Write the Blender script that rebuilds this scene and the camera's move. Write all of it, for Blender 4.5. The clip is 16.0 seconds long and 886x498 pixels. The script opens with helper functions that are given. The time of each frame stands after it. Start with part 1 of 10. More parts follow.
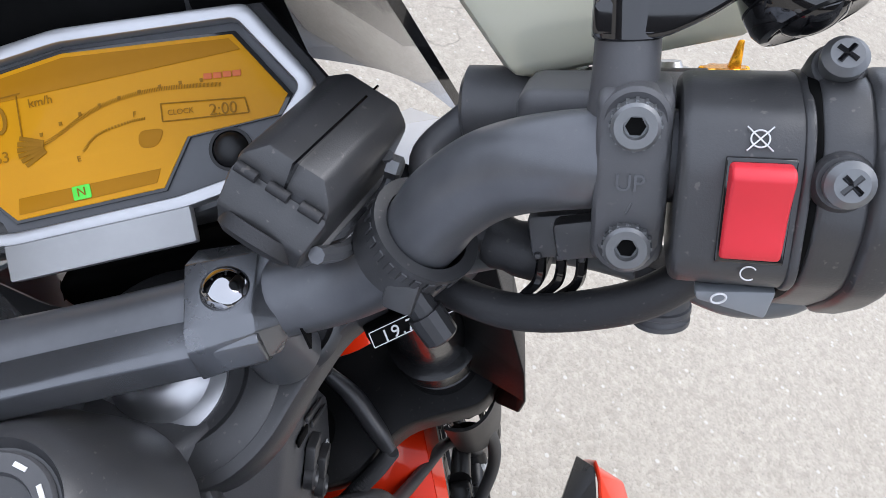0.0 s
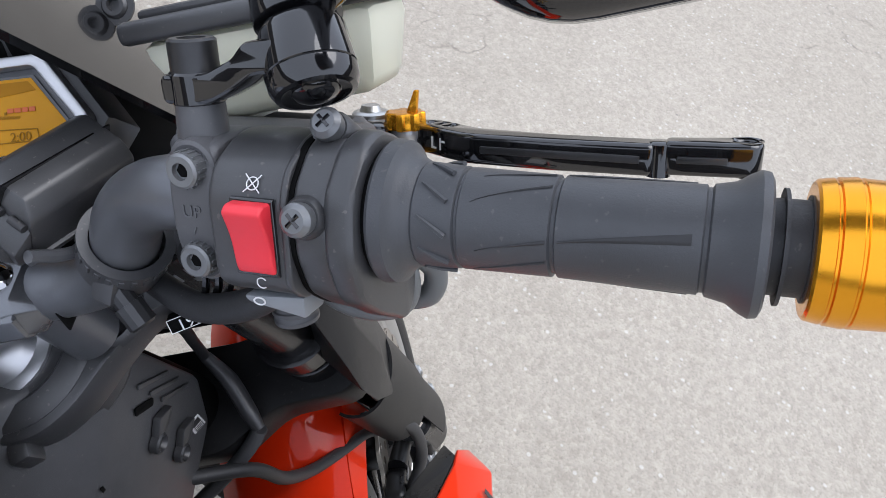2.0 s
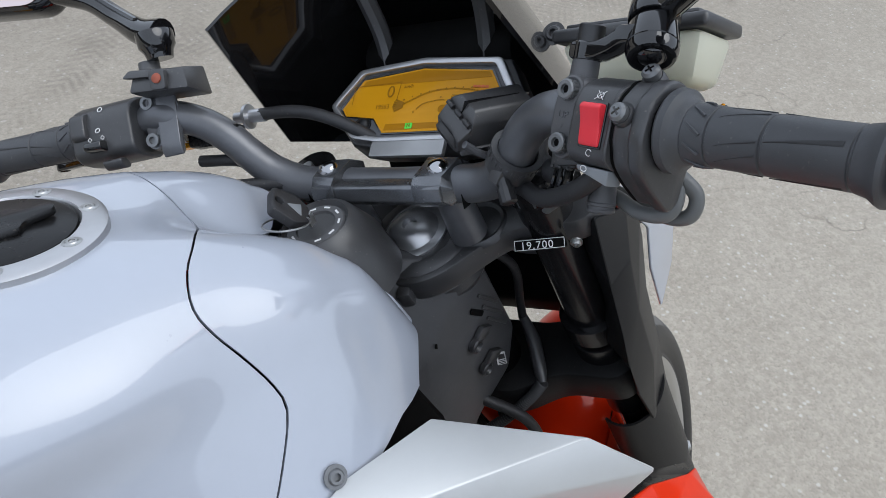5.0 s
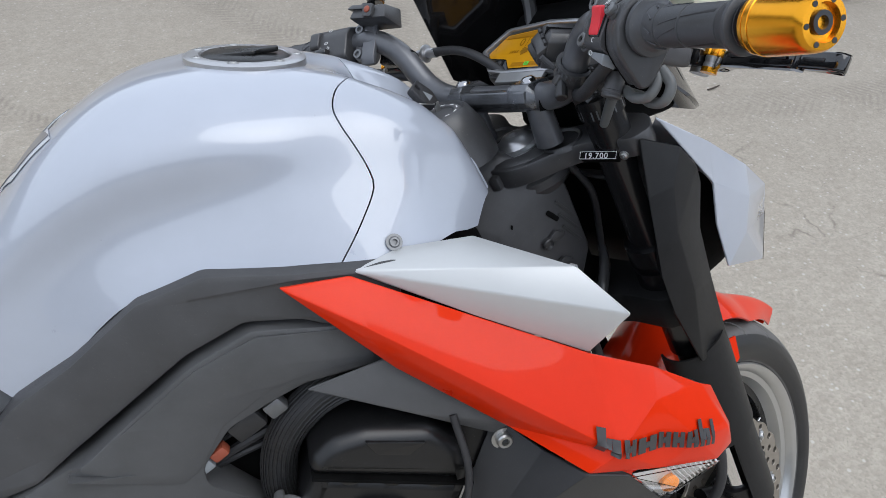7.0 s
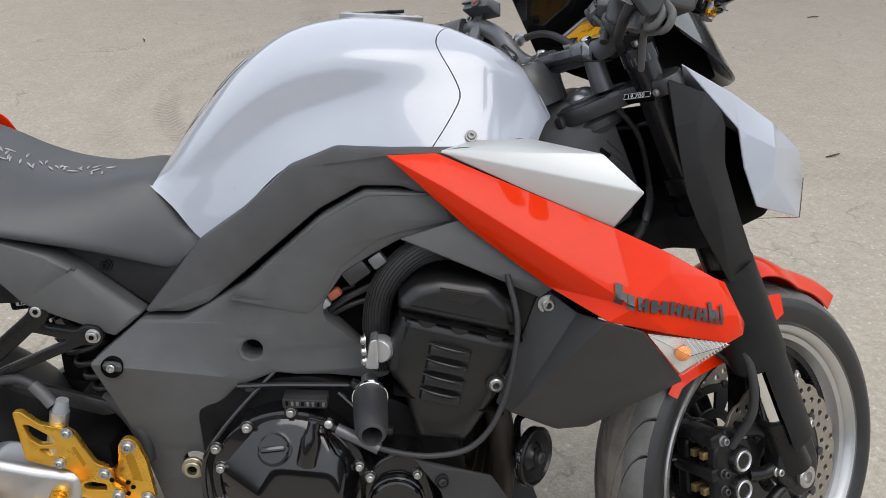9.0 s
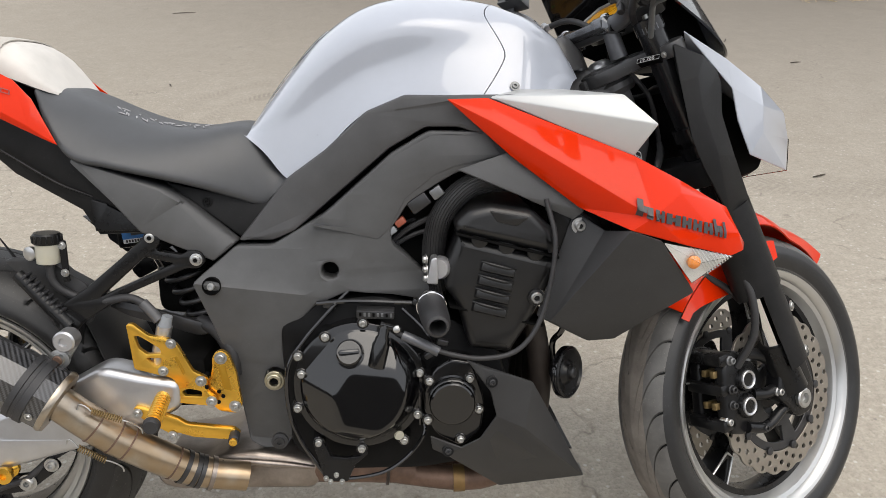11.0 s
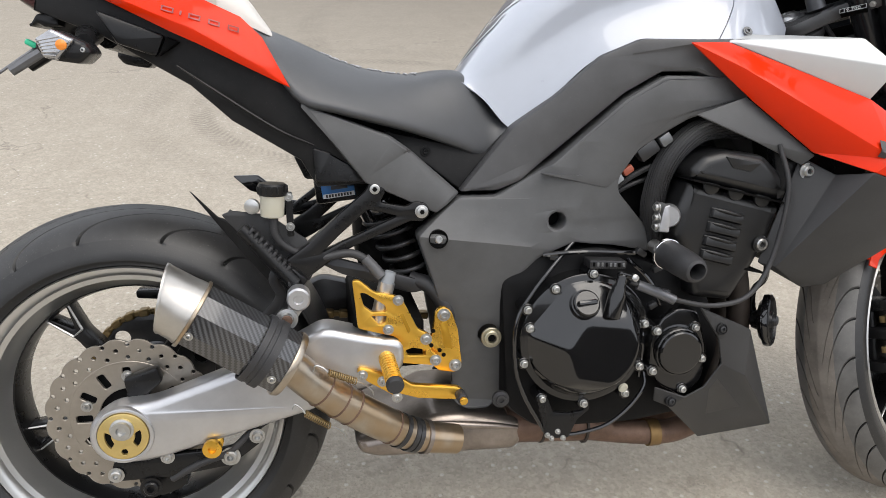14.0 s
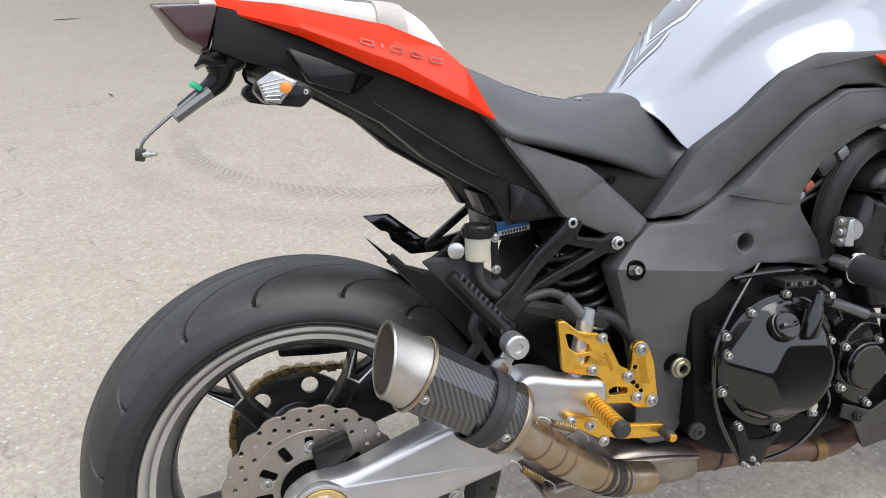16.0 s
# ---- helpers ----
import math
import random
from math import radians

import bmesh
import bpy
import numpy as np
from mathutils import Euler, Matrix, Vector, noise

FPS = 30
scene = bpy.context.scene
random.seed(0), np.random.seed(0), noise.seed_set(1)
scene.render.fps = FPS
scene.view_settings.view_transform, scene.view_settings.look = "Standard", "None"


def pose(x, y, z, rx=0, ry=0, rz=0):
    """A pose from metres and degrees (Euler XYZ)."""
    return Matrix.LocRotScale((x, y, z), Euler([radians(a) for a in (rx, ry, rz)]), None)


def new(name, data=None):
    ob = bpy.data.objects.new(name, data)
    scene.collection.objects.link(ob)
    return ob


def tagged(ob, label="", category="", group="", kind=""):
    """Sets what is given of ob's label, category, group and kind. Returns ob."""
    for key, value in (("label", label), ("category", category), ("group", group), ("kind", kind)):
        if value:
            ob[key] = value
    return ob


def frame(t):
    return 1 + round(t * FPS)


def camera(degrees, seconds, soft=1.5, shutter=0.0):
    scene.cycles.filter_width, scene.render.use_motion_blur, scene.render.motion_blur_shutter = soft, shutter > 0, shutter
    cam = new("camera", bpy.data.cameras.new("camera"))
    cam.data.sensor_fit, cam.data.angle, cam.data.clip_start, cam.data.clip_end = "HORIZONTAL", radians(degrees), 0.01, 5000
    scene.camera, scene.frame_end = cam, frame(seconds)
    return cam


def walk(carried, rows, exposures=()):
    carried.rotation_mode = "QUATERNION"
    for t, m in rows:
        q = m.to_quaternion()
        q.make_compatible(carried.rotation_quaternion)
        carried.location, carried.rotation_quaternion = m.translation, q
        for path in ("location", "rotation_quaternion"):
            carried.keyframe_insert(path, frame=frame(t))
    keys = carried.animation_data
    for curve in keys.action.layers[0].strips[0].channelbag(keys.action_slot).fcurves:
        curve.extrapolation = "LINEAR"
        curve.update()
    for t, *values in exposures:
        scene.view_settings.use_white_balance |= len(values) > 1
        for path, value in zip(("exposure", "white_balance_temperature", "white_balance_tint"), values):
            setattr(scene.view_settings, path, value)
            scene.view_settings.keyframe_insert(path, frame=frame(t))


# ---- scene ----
cam = camera(61.41, 16.0, soft=0.8)
ROWS = [
    (0.0, 0.9836, 0.0773, 1.1825, 39.57, -16.79, -71.66),
    (0.5, 0.9770, 0.0529, 1.2128, 37.72, -16.07, -72.65),
    (1.0, 0.9813, 0.0211, 1.2388, 37.20, -15.63, -72.12),
    (1.5, 0.9892, -0.0086, 1.2543, 37.51, -14.84, -69.95),
    (2.0, 0.9987, -0.0545, 1.2679, 38.19, -13.80, -66.54),
    (2.5, 0.9931, -0.1045, 1.2861, 39.48, -12.56, -62.10),
    (3.0, 0.9739, -0.1321, 1.3027, 40.83, -11.25, -56.98),
    (3.5, 0.9426, -0.1500, 1.3102, 42.11, -10.11, -52.11),
    (4.0, 0.9120, -0.1643, 1.3110, 43.12, -8.79, -46.91),
    (4.5, 0.8804, -0.1703, 1.3096, 43.92, -7.45, -41.39),
    (5.0, 0.8431, -0.1925, 1.3115, 44.94, -6.23, -35.88),
    (5.2, 0.8235, -0.2152, 1.3132, 45.59, -5.89, -33.98),
    (7.3, 0.8737, -0.5750, 1.3215, 50.74, -2.18, -10.34),
    (7.5, 0.8992, -0.6186, 1.3131, 51.38, -1.69, -8.23),
    (8.0, 0.9263, -0.7074, 1.3030, 53.46, -0.60, -4.62),
    (8.5, 0.9048, -0.7794, 1.2895, 55.76, -0.29, -3.09),
    (9.0, 0.8787, -0.8550, 1.2718, 57.49, -0.10, -2.80),
    (9.2, 0.8688, -0.8907, 1.2653, 57.91, -0.09, -2.93),
    (11.3, 0.7352, -1.1361, 1.1852, 63.22, 0.19, -3.48),
    (11.5, 0.6920, -1.1515, 1.1795, 63.68, -0.07, -3.89),
    (12.0, 0.6017, -1.1993, 1.1824, 64.19, -0.58, -4.15),
    (12.5, 0.5264, -1.2059, 1.1875, 63.63, -1.38, -5.61),
    (13.0, 0.4566, -1.1594, 1.1480, 63.64, -1.52, -6.45),
    (13.5, 0.3768, -1.0956, 1.1294, 62.89, -1.67, -7.77),
    (14.0, 0.3030, -1.0620, 1.1187, 61.94, -1.84, -9.52),
    (14.5, 0.1873, -1.0485, 1.1185, 61.41, -1.96, -11.36),
    (15.0, 0.0639, -1.0393, 1.1361, 61.25, -1.84, -13.45),
    (15.5, -0.0147, -0.9943, 1.1232, 61.71, -1.55, -15.49),
    (16.0, -0.0717, -0.8950, 1.1076, 63.20, -1.15, -17.06),
]
walk(cam, [(t, pose(x, y, z, rx, ry, rz)) for t, x, y, z, rx, ry, rz in ROWS],
     exposures=[(0.0, 1.02, 5950, 12), (2.0, 0.86, 5950, 12), (3.0, 0.60, 6000, 10), (3.6, 0.48, 6500, 10), (5.0, 0.42, 5950, 8), (7.5, 0.50, 6050, 9), (9.0, 0.58, 6450, 9), (12.5, 0.76, 6800, 10), (16.0, 0.95, 6350, 9)])

# ---- light: bright overcast sky with a weak, very soft sun ----
world = bpy.data.worlds.new("overcast_sky")
scene.world = world
world.use_nodes = True
wn, wl = world.node_tree.nodes, world.node_tree.links
sky = wn.new("ShaderNodeTexSky")
sky.sky_type, sky.sun_disc = "NISHITA", False
sky.sun_elevation, sky.sun_rotation = radians(65), radians(145)
sky.air_density, sky.dust_density, sky.ozone_density = 1.0, 3.0, 1.0
soften = wn.new("ShaderNodeMixRGB")
soften.inputs[0].default_value, soften.inputs[2].default_value = 0.75, (7.2, 7.4, 7.8, 1)
wl.new(sky.outputs[0], soften.inputs[1])
# an overcast sky is about three times as bright overhead as at the horizon
height = wn.new("ShaderNodeSeparateXYZ")
wl.new(wn.new("ShaderNodeTexCoord").outputs["Generated"], height.inputs[0])
rise = wn.new("ShaderNodeMapRange")
wl.new(height.outputs[2], rise.inputs[0])
for k, v in ((1, 0.0), (2, 1.0), (3, 1.00), (4, 1.06)):
    rise.inputs[k].default_value = v
dome = wn.new("ShaderNodeMixRGB")
dome.blend_type = "MULTIPLY"
dome.inputs[0].default_value = 1.0
wl.new(soften.outputs[0], dome.inputs[1])
wl.new(rise.outputs[0], dome.inputs[2])
wl.new(dome.outputs[0], wn["Background"].inputs[0])
wn["Background"].inputs[1].default_value = 0.125
sun = new("sun", bpy.data.lights.new("sun", "SUN"))
sun.data.energy, sun.data.angle, sun.data.color = 1.0, radians(50), (1.0, 0.96, 0.9)
sun.rotation_euler = (radians(20), radians(14), 0)


# ---- materials ----
def nodes_of(name):
    m = bpy.data.materials.new(name)
    m.use_nodes = True
    return m, m.node_tree.nodes, m.node_tree.links, m.node_tree.nodes["Principled BSDF"]


def noise_node(n, l, scale, detail=4.0, rough=0.6, src=None):
    t = n.new("ShaderNodeTexNoise")
    t.inputs["Scale"].default_value, t.inputs["Detail"].default_value, t.inputs["Roughness"].default_value = scale, detail, rough
    if src:
        l.new(src, t.inputs["Vector"])
    return t.outputs["Fac"]


def ramp(n, l, src, *stops):
    r = n.new("ShaderNodeValToRGB")
    e = r.color_ramp.elements
    while len(e) < len(stops):
        e.new(0.5)
    for el, (p, c) in zip(e, stops):
        el.position = p
        el.color = (c, c, c, 1) if isinstance(c, (int, float)) else (*c, 1)
    l.new(src, r.inputs[0])
    return r.outputs[0]


def mix(n, l, fac, a, b, kind="MIX"):
    m = n.new("ShaderNodeMixRGB")
    m.blend_type = kind
    for sock, v in zip(m.inputs, (fac, a, b)):
        if isinstance(v, (int, float)):
            sock.default_value = v if sock.type == "VALUE" else (v, v, v, 1)
        elif isinstance(v, tuple):
            sock.default_value = (*v, 1)
        else:
            l.new(v, sock)
    return m.outputs[0]


def math_node(n, l, op, *vals):
    m = n.new("ShaderNodeMath")
    m.operation = op
    for sock, v in zip(m.inputs, vals):
        if isinstance(v, (int, float)):
            sock.default_value = v
        else:
            l.new(v, sock)
    return m.outputs[0]


def finish(name, colour, rough=0.5, metal=0.0, coat=0.0, wear=0.25, grain=900.0, bump=0.0, dust=0.0, coat_rough=0.03, spec=0.5, stretch=None):
    """A surface with broad uneven soiling, fine grain, and a little dust."""
    m, n, l, b = nodes_of(name)
    co = n.new("ShaderNodeTexCoord").outputs["Object"]
    if stretch:
        mp = n.new("ShaderNodeMapping")
        mp.inputs["Scale"].default_value = stretch
        l.new(co, mp.inputs["Vector"])
        fine_src = mp.outputs[0]
    else:
        fine_src = co
    broad = noise_node(n, l, 22.0, 5, 0.65, co)
    fine = noise_node(n, l, grain, 3, 0.6, fine_src)
    dark = tuple(c * (1 - wear) for c in colour)
    lite = tuple(min(1, c * (1 + 0.5 * wear) + 0.01 * wear) for c in colour)
    c1 = mix(n, l, ramp(n, l, broad, (0.3, 0.0), (0.7, 1.0)), dark, lite)
    c2 = mix(n, l, wear * 0.5, c1, mix(n, l, fine, dark, lite))
    if dust:
        speck = ramp(n, l, noise_node(n, l, 420.0, 2, 0.5, co), (0.68, 0.0), (0.74, 1.0))
        c2 = mix(n, l, math_node(n, l, "MULTIPLY", speck, dust), c2, (0.42, 0.38, 0.33))
    l.new(c2, b.inputs["Base Color"])
    b.inputs["Metallic"].default_value = metal
    b.inputs["Specular IOR Level"].default_value = spec
    r = math_node(n, l, "ADD", rough - 0.06, math_node(n, l, "MULTIPLY", broad, 0.12 if rough > 0.15 else 0.02))
    l.new(r, b.inputs["Roughness"])
    b.inputs["Coat Weight"].default_value = coat
    b.inputs["Coat Roughness"].default_value = coat_rough
    if bump:
        bp = n.new("ShaderNodeBump")
        bp.inputs["Strength"].default_value, bp.inputs["Distance"].default_value = 0.6, bump
        l.new(fine, bp.inputs["Height"])
        l.new(bp.outputs[0], b.inputs["Normal"])
    return m


WHITE = finish("pearl_white_paint", (0.370, 0.397, 0.454), 0.30, coat=1.0, wear=0.03, coat_rough=0.02)
SEATPRINT = finish("scuffed_pale_print", (0.34, 0.34, 0.35), 0.55, wear=0.3)
RED = finish("orange_red_paint", (0.62, 0.024, 0.0015), 0.30, coat=0.40, wear=0.05, coat_rough=0.015, spec=0.05)
SILVERP = finish("satin_silver_paint", (0.50, 0.51, 0.51), 0.40, metal=0.35, wear=0.04, grain=2500)
GREY = finish("matt_grey_plastic", (0.074, 0.075, 0.077), 0.46, wear=0.14, bump=0.00012, grain=1800, dust=0.05, spec=0.4)
# grey with down-facing shade in it (belly pan, lower shroud); charcoal for other parts
GREYD = finish("charcoal_and_shaded_grey", (0.030, 0.030, 0.031), 0.44, wear=0.15, bump=0.00012, grain=1800, dust=0.05, spec=0.35)
DARKB = finish("semi_gloss_black", (0.0065, 0.0065, 0.007), 0.28, wear=0.25, bump=0.00008, grain=1500, dust=0.06, spec=0.30)
HEADM = finish("matt_headstock_cover", (0.064, 0.064, 0.067), 0.45, wear=0.2, bump=0.0002, grain=1500, dust=0.08, spec=0.4)
GREYH = finish("matt_black_cover", (0.013, 0.013, 0.0135), 0.42, wear=0.25, bump=0.0002, grain=1500, dust=0.04, spec=0.15)
UPPER = finish("matt_dark_grey_cover", (0.060, 0.060, 0.062), 0.48, wear=0.15, bump=0.00012, grain=1800, dust=0.05, spec=0.4)
GREYL = finish("dark_grey_cover", (0.082, 0.082, 0.086), 0.42, wear=0.2, bump=0.0001, grain=1800, dust=0.05, spec=0.45)
BLACKP = finish("black_plastic", (0.042, 0.042, 0.044), 0.38, wear=0.3, bump=0.0001, grain=1500, dust=0.14, spec=0.65)
# matt black taken near zero, so its colour also carries deep shade in gaps
INNER = finish("matt_black_and_shade", (0.003, 0.003, 0.003), 0.65, wear=0.3, spec=0.05)
GROOVE = finish("groove_rubber", (0.006, 0.006, 0.006), 0.7, wear=0.3, spec=0.2)
CLIPSET = finish("bright_reflector", (0.74, 0.74, 0.73), 0.25, metal=0.35, wear=0.08)
LENSBACK = finish("smoky_reflector", (0.42, 0.42, 0.43), 0.16, metal=0.85, wear=0.3)
GLOSSB = finish("gloss_black", (0.005, 0.005, 0.006), 0.12, coat=0.4, wear=0.2)
HEADB = finish("satin_black_casting", (0.0075, 0.0075, 0.008), 0.34, wear=0.25, bump=0.0001, grain=1600, dust=0.05, spec=0.5)
CASEB = finish("dull_black_casting", (0.0035, 0.0035, 0.004), 0.50, wear=0.3, bump=0.0002, grain=900, dust=0.03, spec=0.15)
ROADTREAD = finish("scuffed_front_tread", (0.095, 0.092, 0.088), 0.5, wear=0.4, bump=0.0003, grain=700, dust=0.2)
DUSTBAND = finish("dusty_tread_middle", (0.175, 0.157, 0.138), 0.7, wear=0.4, bump=0.0003, grain=700, dust=0.3, spec=0.2)
ENGINE = finish("black_engine_paint", (0.0035, 0.0035, 0.004), 0.20, coat=0.5, wear=0.3, bump=0.00004, grain=1200, dust=0.05, coat_rough=0.05, spec=0.35)
COVERB = finish("gloss_engine_cover", (0.002, 0.002, 0.0025), 0.20, coat=0.75, wear=0.25, coat_rough=0.10, spec=0.05)
BARB = finish("satin_black_alloy", (0.125, 0.128, 0.137), 0.32, metal=0.4, wear=0.25, bump=0.00006, grain=2500, dust=0.06)
CLAMPB = finish("polished_black_alloy", (0.16, 0.165, 0.175), 0.26, metal=0.75, wear=0.2, bump=0.00004, grain=2500, dust=0.05)
RUBBER = finish("black_rubber", (0.024, 0.024, 0.026), 0.55, wear=0.3, bump=0.00025, grain=900, dust=0.1)
GRIPR = finish("grip_rubber", (0.056, 0.058, 0.063), 0.46, wear=0.2, bump=0.00015, grain=1500, dust=0.08)
TYREDUST = finish("dusty_tread", (0.023, 0.0225, 0.0225), 0.46, wear=0.45, bump=0.0003, grain=700, dust=0.25)
TYRE = finish("tyre_rubber", (0.012, 0.012, 0.0125), 0.42, wear=0.35, bump=0.0003, grain=700, dust=0.10)
SEAT = finish("seat_vinyl", (0.043, 0.045, 0.049), 0.46, wear=0.15, bump=0.00025, grain=1300, spec=0.6)
GOLD = finish("gold_anodised", (0.80, 0.46, 0.07), 0.28, metal=0.9, wear=0.10, grain=3000)
# darker copy of the gold, carrying the shade of recesses that aren't cut
GOLDD = finish("gold_anodised_shaded", (0.55, 0.30, 0.035), 0.35, metal=0.9, wear=0.08)
GOLDO = finish("orange_gold_anodised", (0.85, 0.38, 0.02), 0.24, metal=0.9, wear=0.06, grain=800, stretch=(1, 1, 1))
ALLOY = finish("brushed_alloy", (0.52, 0.52, 0.53), 0.34, metal=0.85, wear=0.10, grain=1500)
LIP = finish("satin_rim_silver", (0.52, 0.52, 0.51), 0.32, metal=0.88, wear=0.05, grain=2500)
STEEL = finish("zinc_steel", (0.50, 0.50, 0.49), 0.35, metal=0.95, wear=0.3)
CHROME = finish("chrome", (0.8, 0.8, 0.8), 0.08, metal=1.0, wear=0.05)
PLUG = finish("dark_chrome", (0.42, 0.42, 0.43), 0.10, metal=1.0, wear=0.1)
DISC = finish("brake_disc_steel", (0.34, 0.31, 0.27), 0.36, metal=0.8, wear=0.15, grain=1200)
DARKST = finish("dark_steel", (0.05, 0.05, 0.052), 0.36, metal=0.6, wear=0.3)
CAPST = finish("brushed_steel_cap", (0.50, 0.48, 0.45), 0.34, metal=0.9, wear=0.15, grain=900)
FORKB = finish("gloss_black_fork", (0.008, 0.008, 0.009), 0.25, coat=0.2, wear=0.2, spec=0.4)
PALEGOLD = finish("pale_gold_anodised", (0.66, 0.50, 0.20), 0.35, metal=0.85, wear=0.12)
BOLTG = finish("grey_phosphated_bolt", (0.20, 0.205, 0.21), 0.42, metal=0.6, wear=0.3)
CHAIN = finish("oily_chain", (0.27, 0.19, 0.085), 0.42, metal=0.75, wear=0.4)
TITAN = finish("titanium_pipe", (0.44, 0.41, 0.36), 0.30, metal=0.9, wear=0.30, grain=400)
DARKPIPE = finish("dark_header", (0.035, 0.026, 0.021), 0.5, metal=0.3, wear=0.5, bump=0.0003, grain=500)
RUSTP = finish("rusty_header_pipe", (0.17, 0.105, 0.075), 0.55, metal=0.5, wear=0.55, bump=0.0004, grain=500)
OILSTEEL = finish("stained_box_steel", (0.30, 0.26, 0.23), 0.32, metal=0.85, wear=0.4, grain=300)
REDSW = finish("red_switch", (0.72, 0.03, 0.045), 0.42, wear=0.1)
FACEG = finish("dark_face_plate", (0.085, 0.088, 0.095), 0.4, wear=0.12)
LGREY = finish("light_grey_plastic", (0.22, 0.235, 0.25), 0.45, wear=0.12)
CREAM = finish("cream_vinyl", (0.60, 0.575, 0.535), 0.5, wear=0.10, bump=0.0002, grain=900)
CREAMS = finish("cream_elastic_strap", (0.47, 0.445, 0.40), 0.8, wear=0.2, bump=0.0005, grain=600)
PRINT = finish("white_print", (0.72, 0.72, 0.72), 0.5, wear=0.1)
MODELP = finish("dull_red_brown_print", (0.26, 0.050, 0.040), 0.4, coat=0.3, wear=0.1)
DARKPRINT = finish("dark_grey_decal", (0.035, 0.034, 0.036), 0.4, wear=0.1)
LCDINK = finish("lcd_ink", (0.29, 0.135, 0.008), 0.5, wear=0.05, spec=0.12)
LCDRED = finish("lcd_red", (0.60, 0.12, 0.02), 0.5, wear=0.05)
LCDGREEN = finish("lcd_green", (0.12, 0.75, 0.06), 0.5, wear=0.05)
GREENPL = finish("green_plastic", (0.03, 0.45, 0.25), 0.4, wear=0.1)
BLUELAB = finish("blue_label", (0.03, 0.16, 0.42), 0.4, wear=0.1)
RAD = finish("radiator_black", (0.012, 0.012, 0.013), 0.6, wear=0.4, bump=0.0006, grain=500)
HOSE = finish("braided_hose", (0.016, 0.016, 0.017), 0.5, wear=0.4, bump=0.0008, grain=420)
GREYHOSE = finish("grey_brake_hose", (0.13, 0.135, 0.135), 0.4, wear=0.15)
REDPL = finish("red_connector", (0.26, 0.06, 0.03), 0.5, wear=0.2)
TAILRED = finish("smoked_tail_lens", (0.040, 0.012, 0.012), 0.22, coat=0.1, wear=0.2)
TANKPAD = finish("grey_tank_pad", (0.16, 0.165, 0.18), 0.3, coat=0.5, wear=0.15)
PADRIM = finish("pale_pad_rim", (0.62, 0.64, 0.68), 0.3, coat=0.5, wear=0.05)


def tint_titanium():
    n, l = TITAN.node_tree.nodes, TITAN.node_tree.links
    b = n["Principled BSDF"]
    co = n.new("ShaderNodeTexCoord").outputs["Object"]
    src = b.inputs["Base Color"].links[0].from_socket
    heat = ramp(n, l, noise_node(n, l, 9.0, 3, 0.6, co), (0.38, 0.0), (0.62, 0.75))
    c = mix(n, l, heat, src, (0.34, 0.23, 0.12))
    soot = ramp(n, l, noise_node(n, l, 26.0, 4, 0.7, co), (0.62, 0.0), (0.72, 0.5))
    l.new(mix(n, l, soot, c, (0.10, 0.08, 0.06)), b.inputs["Base Color"])


tint_titanium()


def carbon_material():
    m, n, l, b = nodes_of("carbon_fibre")
    co = n.new("ShaderNodeTexCoord").outputs["Object"]
    sep = n.new("ShaderNodeSeparateXYZ")
    l.new(co, sep.inputs[0])
    x, y, z = sep.outputs
    u = math_node(n, l, "MULTIPLY", math_node(n, l, "ADD", math_node(n, l, "MULTIPLY", x, 0.8), math_node(n, l, "MULTIPLY", z, -0.6)), 430.0)
    v = math_node(n, l, "MULTIPLY", math_node(n, l, "ADD", math_node(n, l, "MULTIPLY", z, 0.8), math_node(n, l, "ADD", math_node(n, l, "MULTIPLY", x, 0.6), math_node(n, l, "MULTIPLY", y, 0.7))), 430.0)
    d = math_node(n, l, "FRACT", math_node(n, l, "MULTIPLY", math_node(n, l, "ADD", math_node(n, l, "FLOOR", u), math_node(n, l, "FLOOR", v)), 0.25))
    k = math_node(n, l, "GREATER_THAN", d, 0.45)
    l.new(mix(n, l, k, (0.010, 0.010, 0.011), (0.055, 0.056, 0.06)), b.inputs["Base Color"])
    l.new(math_node(n, l, "ADD", 0.28, math_node(n, l, "MULTIPLY", k, 0.15)), b.inputs["Roughness"])
    b.inputs["Coat Weight"].default_value, b.inputs["Coat Roughness"].default_value = 0.7, 0.08
    return m


CARBON = carbon_material()


def clear(name, colour, rough=0.03, alpha_mix=0.0, ior=1.45):
    m, n, l, b = nodes_of(name)
    b.inputs["Base Color"].default_value = (*colour, 1)
    b.inputs["Roughness"].default_value = rough
    b.inputs["Transmission Weight"].default_value = 1.0 - alpha_mix
    b.inputs["IOR"].default_value = ior
    return m


LENS = clear("clear_lens", (0.97, 0.97, 0.97), 0.01, 0.0)
AMBERBULB = finish("amber_bulb", (0.75, 0.24, 0.03), 0.3, wear=0.1)
FLUIDP = clear("translucent_tank_plastic", (0.80, 0.80, 0.66), 0.35, 0.62, 1.3)
FLUIDR = clear("yellowed_tank_plastic", (0.66, 0.64, 0.54), 0.35, 0.55, 1.3)
SCREENP = finish("dark_tinted_screen", (0.004, 0.004, 0.0045), 0.16, coat=0.6, wear=0.2, spec=0.15, coat_rough=0.02)
MIRROR = finish("mirror_glass", (0.75, 0.62, 0.60), 0.03, metal=1.0, wear=0.02)


